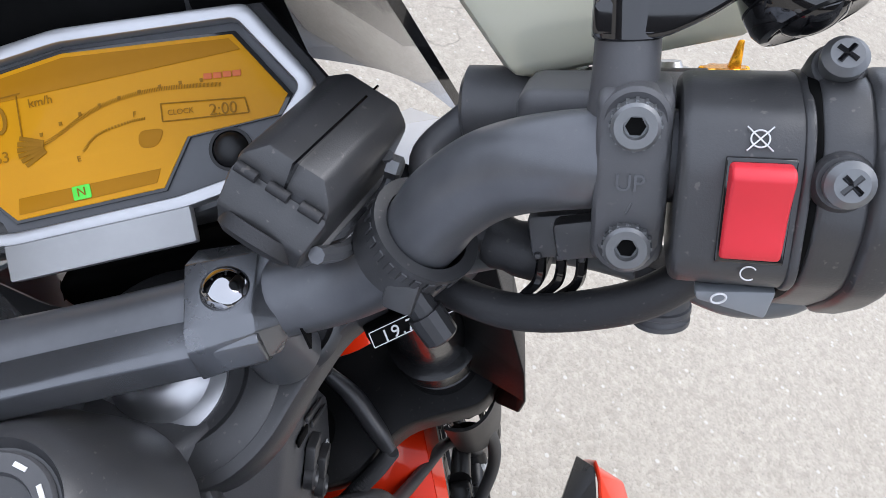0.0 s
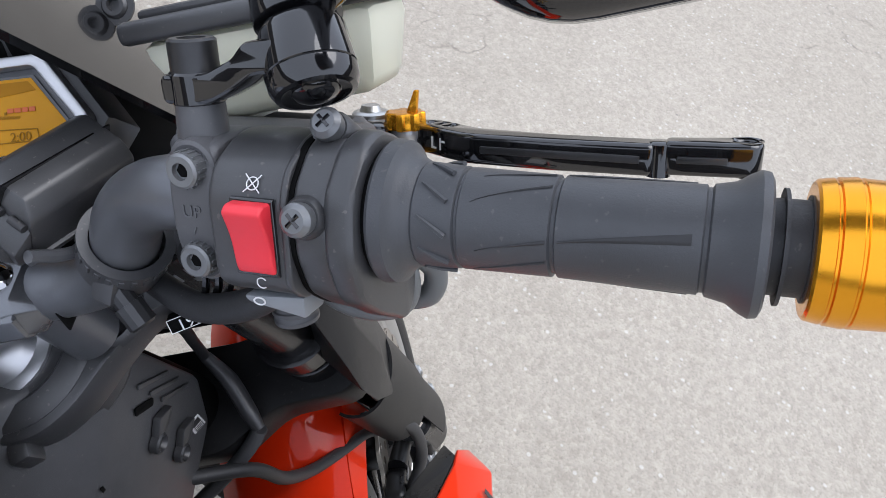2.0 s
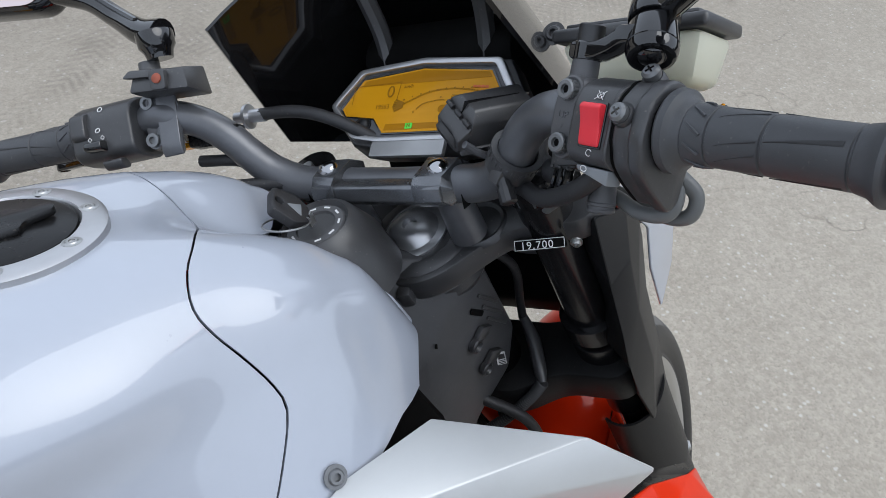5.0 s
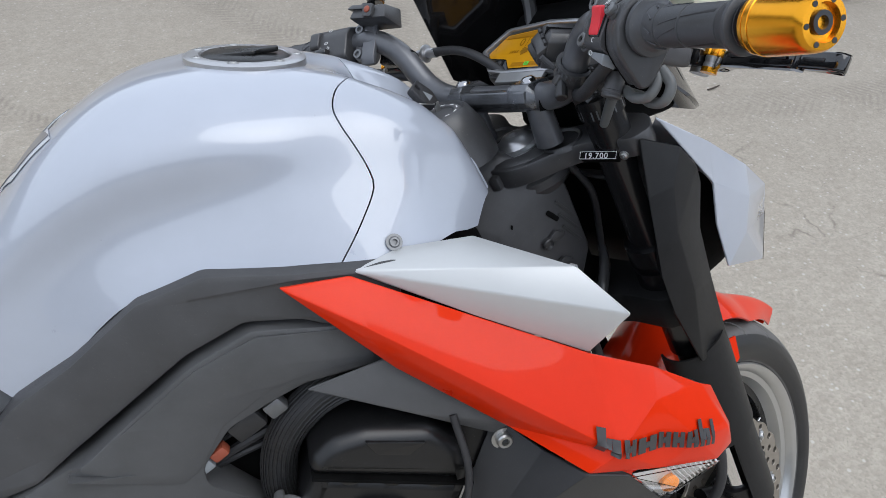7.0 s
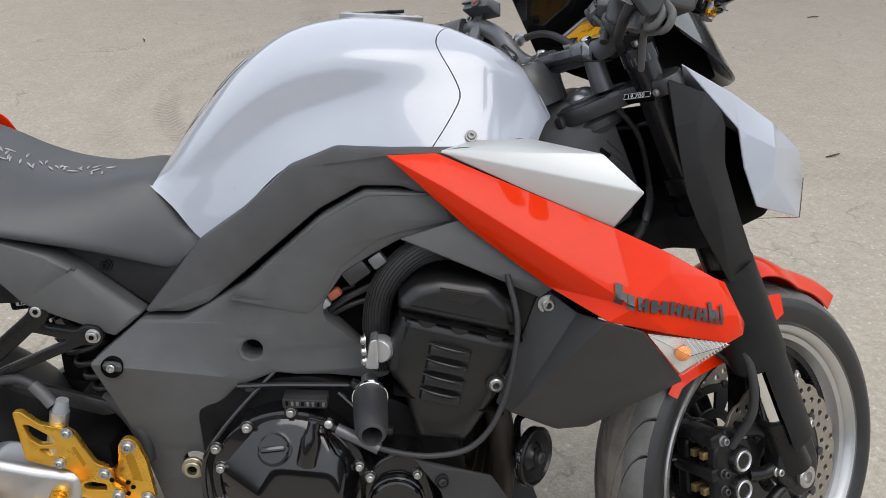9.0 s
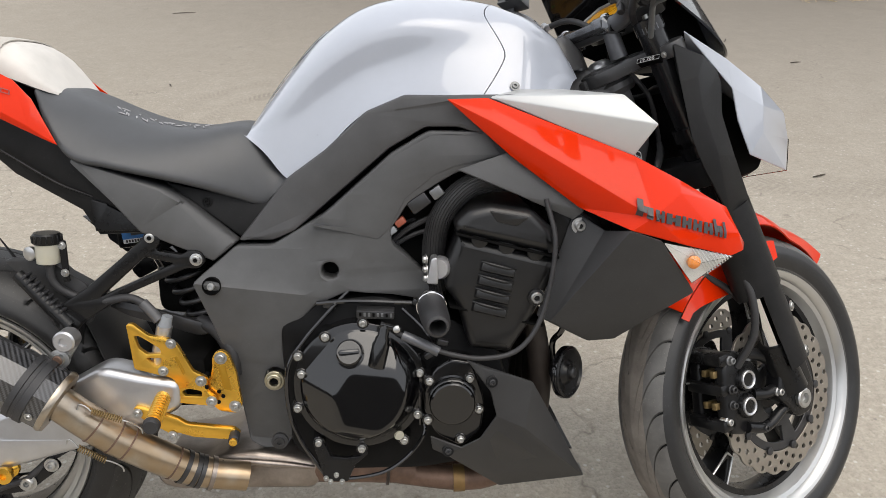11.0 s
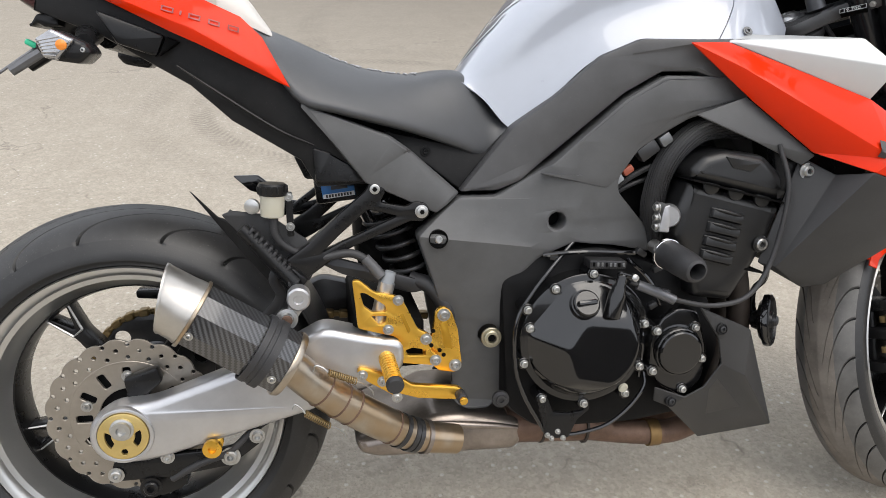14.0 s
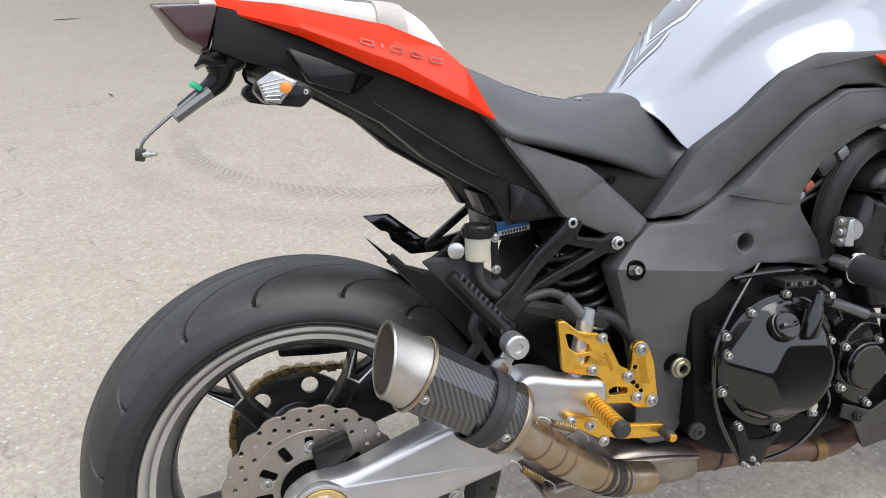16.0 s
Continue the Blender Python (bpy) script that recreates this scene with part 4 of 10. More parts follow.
# front indicators
for side in (1, -1):
    A, B, C = Vector((1.159, -side * 0.260, 0.341)), Vector((1.276, -side * 0.231, 0.311)), Vector((1.218, -side * 0.228, 0.268))
    ctr = (A + B + C) / 3
    back = ctr + Vector((0, side * 0.030, 0.0))
    tip = ctr + Vector((0, -side * 0.012, 0))
    lamp = part("front_indicator", solid([A, B, C, A.lerp(back, 0.5), B.lerp(back, 0.5), C.lerp(back, 0.5)], [(0, 1, 2), (0, 3, 4, 1), (1, 4, 5, 2), (2, 5, 3, 0), (3, 5, 4)], 0.001), DARKB, bike, "clear triangular front indicator with an amber bulb")
    part("reflector", panel([A.lerp(ctr, 0.05), B.lerp(ctr, 0.05), C.lerp(ctr, 0.05), ctr + Vector((0, -side * 0.002, 0))], [(0, 1, 3), (1, 2, 3), (2, 0, 3)], 0.001, 0), CLIPSET, lamp, "bright reflector")
    for k in range(10):
        t = (k + 0.6) / 16
        p_, q_ = B.lerp(A, t), B.lerp(C, t)
        part("reflector_rib", sweep(bmesh.new(), [p_ + Vector((0, -side * 0.002, 0)), p_.lerp(q_, 0.5) + Vector((0, -side * 0.0045, 0)), q_ + Vector((0, -side * 0.002, 0))], 0.0011, 5), CLIPSET, lamp)
    part("bulb", lathe([(0, 0.009), (0.008, 0.010), (0.011, 0.006), (0.012, 0)], ctr + Vector((-0.006, -side * 0.002, 0)), (0, -side, 0), 16), AMBERBULB, lamp, "amber bulb")
    cover = part("lens", panel([A + Vector((0, -side * 0.006, 0)), B + Vector((0, -side * 0.006, 0)), C + Vector((0, -side * 0.006, 0)), tip + Vector((0, -side * 0.006, 0))], [(0, 1, 3), (1, 2, 3), (2, 0, 3)], 0.001, 0), LENS, lamp, "clear lens")
    cover.visible_shadow = False


# ---- wheels ----
def tyre(r, half, rim_r, rim_half, count, lean_, start, end, depth, width):
    """A tyre whose mesh columns follow its swept grooves."""
    prof = [(0.0, r), (0.35 * half, r - 0.055 * half), (0.62 * half, r - 0.16 * half), (0.84 * half, r - 0.34 * half), (0.97 * half, r - 0.56 * half), (1.0 * half, r - 0.70 * half), (0.97 * half, rim_r + 0.014), (rim_half + 0.001, rim_r + 0.002), (rim_half - 0.012, rim_r - 0.004)]
    line = spline([(a, b, 0) for a, b in prof], 7)
    full = [(-p.x, p.y) for p in line[::-1]] + [(p.x, p.y) for p in line[1:]]
    step = 2 * math.pi / count
    w = width / r / step
    cols = []  # (fraction of a step, groove number or None)
    for g, c in ((0, 0.02), (1, 0.47)):
        cols += [(c, None), (c + 0.18 * w, g), (c + 0.82 * w, g), (c + w, None)]
    cols += [(0.02 + w + (0.45 - w) * k / 14, None) for k in range(1, 14)] + [(0.47 + w + (0.55 - w) * k / 16, None) for k in range(1, 16)]
    cols = sorted((f % 1.0, g) for f, g in cols)
    spans = ((start, end), (start + 0.12, end))
    bm = bmesh.new()
    rows, marks = [], []
    for k in range(count):
        for f, g in cols:
            ring = []
            for y, rr in full:
                s = abs(y) / half
                q = max(0.0, min(1.0, (s - start) / (end - start)))
                outer = rr < r - 0.66 * half
                a = (k + f + (0.5 if y > 0 else 0.0) * min(1.0, s / start)) * step + (lean_ * (1 - (1 - q) ** 2.0))
                cut = 0.0
                if g is not None and not outer and spans[g][0] < s < spans[g][1]:
                    cut = depth * min(1.0, (s - spans[g][0]) * 14, (spans[g][1] - s) * 14)
                ring.append(bm.verts.new(((rr - cut) * math.cos(a), y, (rr - cut) * math.sin(a))))
            rows.append(ring)
            marks.append(g)
    seg = len(rows)
    for k in range(seg):
        a, b = rows[k], rows[(k + 1) % seg]
        g = marks[k] if marks[k] is not None and marks[k] == marks[(k + 1) % seg] else None
        for j in range(len(full) - 1):
            face = bm.faces.new((a[j], a[j + 1], b[j + 1], b[j]))
            s = abs(full[j][0] + full[j + 1][0]) / 2 / half
            in_groove = g is not None and spans[g][0] + 0.01 < s < spans[g][1] - 0.01 and full[j][1] > r - 0.66 * half
            face.material_index = 2 if in_groove else 3 if s < 0.42 else 1 if s < 0.88 else 0
    return bm


def petal_disc(r, inner, petals, holes, thick, y):
    outer = []
    for k in range(petals * 8):
        a = 2 * math.pi * k / (petals * 8)
        outer.append(((r - 0.0045 * (0.5 - 0.5 * math.cos(petals * a)) ** 2) * math.cos(a), (r - 0.0045 * (0.5 - 0.5 * math.cos(petals * a)) ** 2) * math.sin(a)))
    loops = [outer, ring_loop(0, 0, inner, 64)]
    for k in range(holes):
        a = 2 * math.pi * k / holes
        for j, q in enumerate((0.22, 0.52, 0.78)):
            rr = inner + (r - inner) * q
            b = a + (j - 1) * 0.5 * 2 * math.pi / holes
            loops.append(ring_loop(rr * math.cos(b), rr * math.sin(b), 0.0034 if r < 0.14 else 0.0050, 10))
    return slab(loops, y - thick / 2, y + thick / 2, 0.0004, seg=1)


def carrier(r, inner, arms, y, thick):
    loops = [ring_loop(0, 0, r, 72), ring_loop(0, 0, inner, 40)]
    for k in range(arms):
        a0 = 2 * math.pi * (k + 0.16) / arms
        a1 = 2 * math.pi * (k + 0.84) / arms
        n = 6
        ra, rb = inner + (r - inner) * 0.28, inner + (r - inner) * 0.76
        loops.append([(rb * math.cos(a0 + (a1 - a0) * i / n), rb * math.sin(a0 + (a1 - a0) * i / n)) for i in range(n + 1)] + [(ra * math.cos(a1 - (a1 - a0) * i / n), ra * math.sin(a1 - (a1 - a0) * i / n)) for i in range(n + 1)])
    return slab(loops, y - thick / 2, y + thick / 2, 0.0008, seg=1)


def slotted(r, inner, y, thick):
    """A flat ring with short radial slots."""
    loops = [ring_loop(0, 0, r, 72), ring_loop(0, 0, inner, 40)]
    for k in range(12):
        a = 2 * math.pi * k / 12
        c, s = math.cos(a), math.sin(a)
        loops.append([(q * c - w * s, q * s + w * c) for q, w in rounded([(inner + 0.010, -0.0060), (r - 0.010, -0.0060), (r - 0.010, 0.0060), (inner + 0.010, 0.0060)], 0.004)])
    return slab(loops, y - thick / 2, y + thick / 2, 0.0008, seg=1)


def rim(rim_r, half, parent, m, spokes, turn0, hub_r, hub_half):
    lip_in = rim_r - 0.028
    for s in (1, -1):
        part("rim_lip", lathe([(s * (half - 0.0), rim_r), (s * (half + 0.003), rim_r - 0.002), (s * (half + 0.001), rim_r - 0.007), (s * (half - 0.002), rim_r - 0.012), (s * (half - 0.010), rim_r - 0.016), (s * (half - 0.013), lip_in + 0.004), (s * (half - 0.026), lip_in - 0.003), (s * (half - 0.034), lip_in - 0.006), (s * (half * 0.42), lip_in - 0.014), (s * (half * 0.42), lip_in - 0.008), (s * (half - 0.034), lip_in + 0.002), (s * (half - 0.008), rim_r - 0.006)], n=96, closed=True), LIP, parent, "polished silver rim lip", 40, m)
    b = half * 0.44
    part("rim_barrel", lathe([(-b, lip_in - 0.004), (-b, lip_in - 0.0155), (-b * 0.5, lip_in - 0.020), (b * 0.5, lip_in - 0.020), (b, lip_in - 0.0155), (b, lip_in - 0.004)], n=96, closed=True), DARKB, parent, "black rim well", 40, m)
    part("hub", lathe([(-hub_half, 0.016), (-hub_half, hub_r * 0.75), (-hub_half * 0.6, hub_r), (hub_half * 0.6, hub_r), (hub_half, hub_r * 0.75), (hub_half, 0.016)], n=48, closed=True), DARKB, parent, "", 40, m)
    r0, r1 = hub_r * 0.85, lip_in - 0.008
    for k in range(spokes):
        a = turn0 + 2 * math.pi * k / spokes
        rm = Matrix.Rotation(-a, 4, "Y")
        q = r1 - (r1 - r0) * 0.40
        outline = rounded([(r0, -0.014), (q, -0.011), (r1, -0.026), (r1, 0.026), (q, 0.011), (r0, 0.014)], 0.006)
        hole = rounded([(q + 0.014, 0.0), (r1 - 0.012, -0.015), (r1 - 0.012, 0.015)], 0.004)
        ob = part("spoke", slab([outline, hole], -0.020, 0.020, 0.005), DARKB, parent, "", 40, m @ rm)
        for s in (1, -1):
            edge = [Vector((q + 0.006, s * 0.0205, -0.009)), Vector((r1 - 0.004, s * 0.0205, -0.023)), Vector((r1 - 0.004, s * 0.0205, 0.023)), Vector((q + 0.006, s * 0.0205, 0.009)), Vector((q + 0.006, s * 0.0205, -0.009))]
            if s < 0:
                part("machined_edge", sweep(bmesh.new(), edge, 0.0022, 6), LIP, ob, "bright machined edge", 40, m @ rm)


def build_wheel(name, label, r, half, rim_r, rim_half, m, grooves, spokes, turn0, hub_r, hub_half, tread, middle):
    w = part(name, tyre(r, half, rim_r, rim_half, *grooves), TYRE, bike, label, 50, m)
    w.data.materials.append(tread)
    w.data.materials.append(GROOVE)
    w.data.materials.append(middle)
    rim(rim_r, rim_half, w, m, spokes, turn0, hub_r, hub_half)
    return w


REARM = Matrix()
rear = build_wheel("rear_wheel", "wide worn rear tyre on a black and silver rim", 0.315, 0.098, 0.234, 0.083, REARM, (8, 0.95, 0.06, 0.90, 0.006, 0.0070), 5, 0.977, 0.055, 0.075, TYREDUST, TYREDUST)
part("brake_disc", petal_disc(0.125, 0.088, 20, 20, 0.005, -0.100), DISC, rear, "wavy drilled rear brake disc", 30, Matrix.Rotation(0.2, 4, "Y"))
part("hub_shield", lathe([(0.060, 0.085), (0.088, 0.083), (0.090, 0.060), (0.090, 0.020)], (0, 0, 0), (0, -1, 0), 40), CASEB, rear, "black hub behind the disc", 30)
part("disc_carrier", slotted(0.0900, 0.046, -0.100, 0.006), DISC, rear, "slotted steel disc carrier", 30)
for k in range(5):
    a = 2 * math.pi * k / 5 + 0.3
    part("disc_bolt", bolt((0.066 * math.cos(a), -0.103, 0.066 * math.sin(a)), (0, -1, 0), 0.006, 0.004), STEEL, rear)
part("sprocket", slab([ring_loop(0, 0, 0.101, 60), ring_loop(0, 0, 0.05, 40)] + [ring_loop(0.08 * math.cos(t), 0.08 * math.sin(t), 0.014, 14) for t in (0.2, 1.25, 2.3, 3.34, 4.39, 5.44)], 0.098, 0.106, 0.001), DARKST, rear, "dark rear sprocket")
FRONTM = TURNED @ Matrix.Translation((1.44, 0, -0.011))
front = build_wheel("front_wheel", "front tyre with swept grooves on a black and silver rim", 0.300, 0.061, 0.232, 0.052, FRONTM, (14, -0.50, 0.12, 0.90, 0.005, 0.0060), 5, 0.3, 0.040, 0.050, ROADTREAD, DUSTBAND)
for s in (-1, 1):
    part("brake_disc", petal_disc(0.150, 0.108, 22, 24, 0.005, s * 0.066), DISC, front, "wavy drilled front brake disc", 30, FRONTM)
    part("disc_carrier", carrier(0.107, 0.045, 5, s * 0.064, 0.006), DARKST, front, "", 30, FRONTM)
    for k in range(10):
        a = 2 * math.pi * k / 10
        part("disc_rivet", lathe([(-0.006, 0.0075), (0.006, 0.0075), (0.007, 0.004), (0.007, 0)], (0.1075 * math.cos(a), s * 0.066, 0.1075 * math.sin(a)), (0, -1, 0), 12), DARKST, front, "", 40, FRONTM)

# ---- swingarm, chain, exhaust ----
SW = rounded([(-0.044, 0.020), (-0.048, -0.016), (-0.030, -0.044), (0.020, -0.050), (0.060, -0.044), (0.255, 0.010), (0.365, 0.046), (0.420, 0.075), (0.420, 0.120), (0.365, 0.130), (0.300, 0.148), (0.262, 0.128), (0.205, 0.098), (0.045, 0.044), (-0.010, 0.042)], 0.016)
swing = part("swingarm", slab(SW, -0.168, -0.118, 0.012, cuts=[((0.24, 0.2), (0.24, -0.1))], lift=lambda x, z: -0.014 * max(0, min(1, (x - 0.1) / 0.2)), seg=4), ALLOY, bike, "brushed alloy swingarm", 50)
part("swingarm_left", slab(SW, 0.160, 0.118, 0.012), DARKST, swing)
part("swingarm_bridge", box((0.11, 0.30, 0.085), (0.40, 0.0, 0.105), None, 0.012), INNER, swing)
gp = [ring_loop(0.004, 0.0, 0.036, 44), ring_loop(0.004, -0.0245, 0.0048, 6)]
for s in (1, -1):
    arc = [radians(18 - 62 * k / 7) for k in range(8)]
    gp.append([(0.004 + s * 0.0255 * math.cos(a), 0.0255 * math.sin(a)) for a in arc] + [(0.004 + s * (0.0165 + 0.003 * (k in (0, 7))) * math.cos(a), 0.0165 * math.sin(a)) for k, a in enumerate(arc[::-1])])
# black disc on the arm gives the plate's slots their dark depth
part("axle_slot_shade", slab([ring_loop(0.004, 0.0, 0.034, 32)], -0.1705, -0.160, 0.001), INNER, swing)
part("axle_boss", slab([ring_loop(0.004, 0.0, 0.043, 44), ring_loop(0.004, 0.0, 0.0365, 44)], -0.1735, -0.160, 0.002), ALLOY, swing)
adj = part("axle_plate", slab(gp, -0.175, -0.166, 0.0015), PALEGOLD, swing, "gold axle adjuster plate")
part("axle_nut", lathe([(0, 0.017), (0.004, 0.017), (0.005, 0.014), (0.010, 0.013), (0.010, 0.007), (0.004, 0.006), (0.004, 0)], (0.004, -0.174, 0.012), (0, -1, 0), 24), STEEL, swing)
part("axle", lathe([(-0.17, 0.012), (0.17, 0.012)], (0, 0, 0), (0, 1, 0), 20), STEEL, swing)
part("swingarm_spool", lathe([(0, 0.007), (0.003, 0.014), (0.010, 0.014), (0.014, 0.008), (0.022, 0.008), (0.026, 0.014), (0.033, 0.014), (0.034, 0.006), (0.028, 0.005), (0.028, 0)], (0.128, -0.148, -0.030), (0, -1, 0), 28), GOLD, swing, "gold stand bobbin")
bm = bmesh.new()
for k in range(66):  # drive chain
    if k < 26:
        a = math.pi / 2 + k / 26 * math.pi
        c, d = Vector((0.106 * math.cos(a), 0.102, 0.106 * math.sin(a))), a + math.pi / 2
    else:
        q = (k - 26) / 40
        c, d = Vector((q * 0.5, 0.102, 0.106 - 0.04 * q)), -0.08
    box((0.0165 if k % 2 else 0.0120, 0.014 + 0.008 * (k % 2), 0.0125 if k % 2 else 0.009), c, Matrix.Rotation(-d, 4, "Y"), 0.002, 1, bm)
part("chain", bm, CHAIN, swing, "oily brown drive chain")

A = Vector((0.080, -0.229, 0.2287))
B = Vector((0.2366, -0.2230, 0.1214))
mdir = (B - A).normalized()
mlen = (B - A).length
muff = part("muffler", lathe([(0.050, 0.043), (0.052, 0.046), (mlen + 0.010, 0.0475), (mlen + 0.016, 0.045), (mlen + 0.016, 0.030), (0.050, 0.030)], A, mdir, 10, closed=True), CARBON, bike, "short carbon-fibre muffler with a steel end cap", 25)
def slash(bm, reach=0.0165):
    """Cuts the muffler's mouth upright: the top runs further back than the bottom."""
    lift_ = (Vector((0, 0, 1)) - mdir * mdir.z).normalized()
    for v in bm.verts:
        d = v.co - A
        s = d.dot(mdir)
        f = max(0.0, min(1.0, (0.052 - s) / 0.038))
        v.co -= mdir * (reach * f * d.dot(lift_) / 0.045)
    return bm


part("end_cap", slash(lathe([(0.010, 0.0425), (0.010, 0.0445), (0.013, 0.0455), (0.016, 0.0445), (0.040, 0.0450), (0.050, 0.0465), (0.054, 0.0465), (0.054, 0.044), (0.024, 0.0415), (0.010, 0.0410)], A, mdir, 48, closed=True)), CAPST, muff, "brushed steel slash-cut end cap", 30, None)
part("mouth_liner", slash(lathe([(0.0120, 0.0412), (0.0140, 0.0405), (0.052, 0.038), (0.052, 0.0)], A, mdir, 40)), DARKPIPE, muff, "dark mouth lining")
part("cap_weld", lathe([(0.0535, 0.0480), (0.0540, 0.0500), (0.0580, 0.0500), (0.0590, 0.0480)], A, mdir, 40, closed=True), TITAN, muff)
part("muffler_band", lathe([(mlen - 0.040, 0.0475), (mlen - 0.040, 0.0505), (mlen - 0.031, 0.051), (mlen - 0.030, 0.0495), (mlen - 0.024, 0.0495), (mlen - 0.023, 0.051), (mlen - 0.012, 0.051), (mlen - 0.012, 0.0475)], A, mdir, 40, closed=True), RUBBER, muff, "black rubber clamp band")
part("inlet_ring", lathe([(mlen + 0.010, 0.0485), (mlen + 0.014, 0.0495), (mlen + 0.020, 0.047), (mlen + 0.022, 0.030), (mlen + 0.012, 0.03)], A, mdir, 40, closed=True), TITAN, muff)
for s, q in ((0.064, 0.0465), (mlen - 0.002, 0.0475)):
    side_v = Vector((0, -0.90, -0.35)); side_v = (side_v - mdir * side_v.dot(mdir)).normalized()
    part("rivet", bolt(A + mdir * s + side_v * q, side_v, 0.0042, 0.003), STEEL, muff)
PIPE = [B + mdir * 0.014, Vector((0.284, -0.211, 0.074)), Vector((0.324, -0.198, 0.036)), Vector((0.376, -0.181, -0.006)), Vector((0.434, -0.160, -0.046)), Vector((0.505, -0.140, -0.070))]
pipe = part("link_pipe", tube(PIPE, [0.0255, 0.0265, 0.0275, 0.027, 0.0255, 0.024], 28, 8), TITAN, bike, "heat-tinted titanium link pipe")
line = spline(PIPE, 8)
for k in (10, 15, 18, 27):
    d = (line[k + 1] - line[k - 1]).normalized()
    rr = np.interp(k, [0, 8, 16, 24, 32, 40], [0.0255, 0.0265, 0.0275, 0.027, 0.0255, 0.024])
    part("weld_bead", lathe([(-0.0015, rr), (-0.001, rr + 0.0012), (0.001, rr + 0.0012), (0.0015, rr)], line[k], d, 28, closed=True), RUSTP, pipe)
for k in (29, 31, 32, 34):
    d = (line[k + 1] - line[k - 1]).normalized()
    part("sleeve_ring", lathe([(-0.0042, 0.0255), (-0.0036, 0.0280), (0.0036, 0.0280), (0.0042, 0.0255)], line[k], d, 28, closed=True), DARKST if k < 34 else OILSTEEL, pipe, "dark slip-joint ring")
for p0, p1, p2, p3 in (((0.287, -0.236, 0.112), (0.304, -0.237, 0.101), (0.343, -0.226, 0.080), (0.366, -0.216, 0.060)), ((0.254, -0.214, 0.046), (0.268, -0.216, 0.032), (0.302, -0.204, 0.003), (0.323, -0.196, -0.014))):
    p0, p1, p2, p3 = Vector(p0), Vector(p1), Vector(p2), Vector(p3)
    d = (p2 - p1).normalized()
    e, g = d.orthogonal().normalized(), d.cross(d.orthogonal().normalized())
    coil = [p1.lerp(p2, i / 110) + (e * math.cos(i * 0.72) + g * math.sin(i * 0.72)) * 0.0046 for i in range(111)]
    spr = part("exhaust_spring", sweep(bmesh.new(), coil, 0.0011, 5), CHAIN, pipe, "coiled retaining spring")
    part("spring_hook", tube([p0 + Vector((-0.004, 0, -0.008)), p0, p0.lerp(p1, 0.6) + Vector((0, 0, 0.003)), p1], 0.0012, 6, 5), STEEL, spr)
    part("spring_hook", tube([p2, p2.lerp(p3, 0.5) + Vector((0, 0, 0.002)), p3, p3 + Vector((0.002, 0, -0.008))], 0.0012, 6, 5), STEEL, spr)
colbox = part("collector_box", slab(rounded([(0.340, -0.070), (0.350, -0.098), (0.380, -0.108), (0.610, -0.116), (0.625, -0.100), (0.622, -0.060), (0.520, -0.040), (0.470, -0.040), (0.420, -0.062)], 0.012), -0.115, 0.10, 0.016, seg=4), OILSTEEL, bike, "stained steel collector box", 50)
for k, y in enumerate((-0.095, -0.035, 0.03, 0.09)):
    part("header_pipe", tube([(0.61, y * 0.8, -0.083), (0.72, y * 0.85, -0.098), (0.86, y, -0.115), (0.93, y, -0.108), (0.975, y * 1.06, -0.070)], 0.021, 18, 8), RUSTP, colbox, "rust-brown header pipe")
    part("header_bend", tube([(0.960, y * 1.05, -0.085), (0.992, y * 1.1, -0.045), (1.008, y * 1.15, 0.07), (0.996, y * 1.2, 0.17), (0.97, y * 1.2, 0.23)], 0.0195, 18, 8), DARKPIPE, colbox, "dark brown header bend")
part("merge_pipe", tube([(0.600, -0.082, -0.082), (0.660, -0.082, -0.086), (0.730, -0.082, -0.093), (0.790, -0.086, -0.103)], [0.031, 0.031, 0.029, 0.022], 24, 8), RUSTP, colbox, "stained rust-brown merging pipe", 50)
for x in (0.664, 0.742):
    part("pipe_weld", lathe([(-0.003, 0.030), (-0.002, 0.0325), (0.002, 0.0325), (0.003, 0.030)], (x, -0.082, -0.0865 - (x - 0.664) * 0.10), (1, 0, -0.1), 24, closed=True), DARKPIPE, colbox, "", 40)
part("box_rib", tube([(0.395, -0.1155, -0.058), (0.470, -0.1185, -0.052), (0.560, -0.1185, -0.062), (0.615, -0.1155, -0.072)], [0.003, 0.006, 0.006, 0.003], 10, 6), OILSTEEL, colbox, "", 50)
part("pipe_clamp", lathe([(-0.010, 0.0215), (-0.010, 0.024), (0.010, 0.024), (0.010, 0.0215)], (0.866, -0.095, -0.115), (1, 0, 0), 24, closed=True), finish("brass_clamp", (0.24, 0.15, 0.06), 0.5, metal=0.6, wear=0.3), colbox)

# ---- engine ----
case = part("crankcase", slab(rounded([(0.575, 0.200), (0.585, -0.020), (0.640, -0.062), (0.800, -0.066), (0.920, -0.050), (0.955, 0.060), (0.930, 0.150), (0.860, 0.200), (0.740, 0.245), (0.640, 0.240)], 0.02), -0.150, 0.150, 0.012), CASEB, bike, "black crankcase")
C0 = (0.704, 0.0, 0.104)
part("clutch_flange", lathe([(0.140, 0.104), (0.172, 0.104), (0.178, 0.1055), (0.184, 0.1050), (0.186, 0.101), (0.186, 0.0)], C0, (0, -1, 0), 72), ENGINE, case)
# cover: a low faceted hill with a flat face, inside a round rim
FACE = [(0.663, 0.102), (0.692, 0.146), (0.764, 0.136), (0.786, 0.084), (0.752, 0.034), (0.676, 0.050)]
FALL = (0.62, 0.46, 0.95, 1.15, 1.05, 0.70)


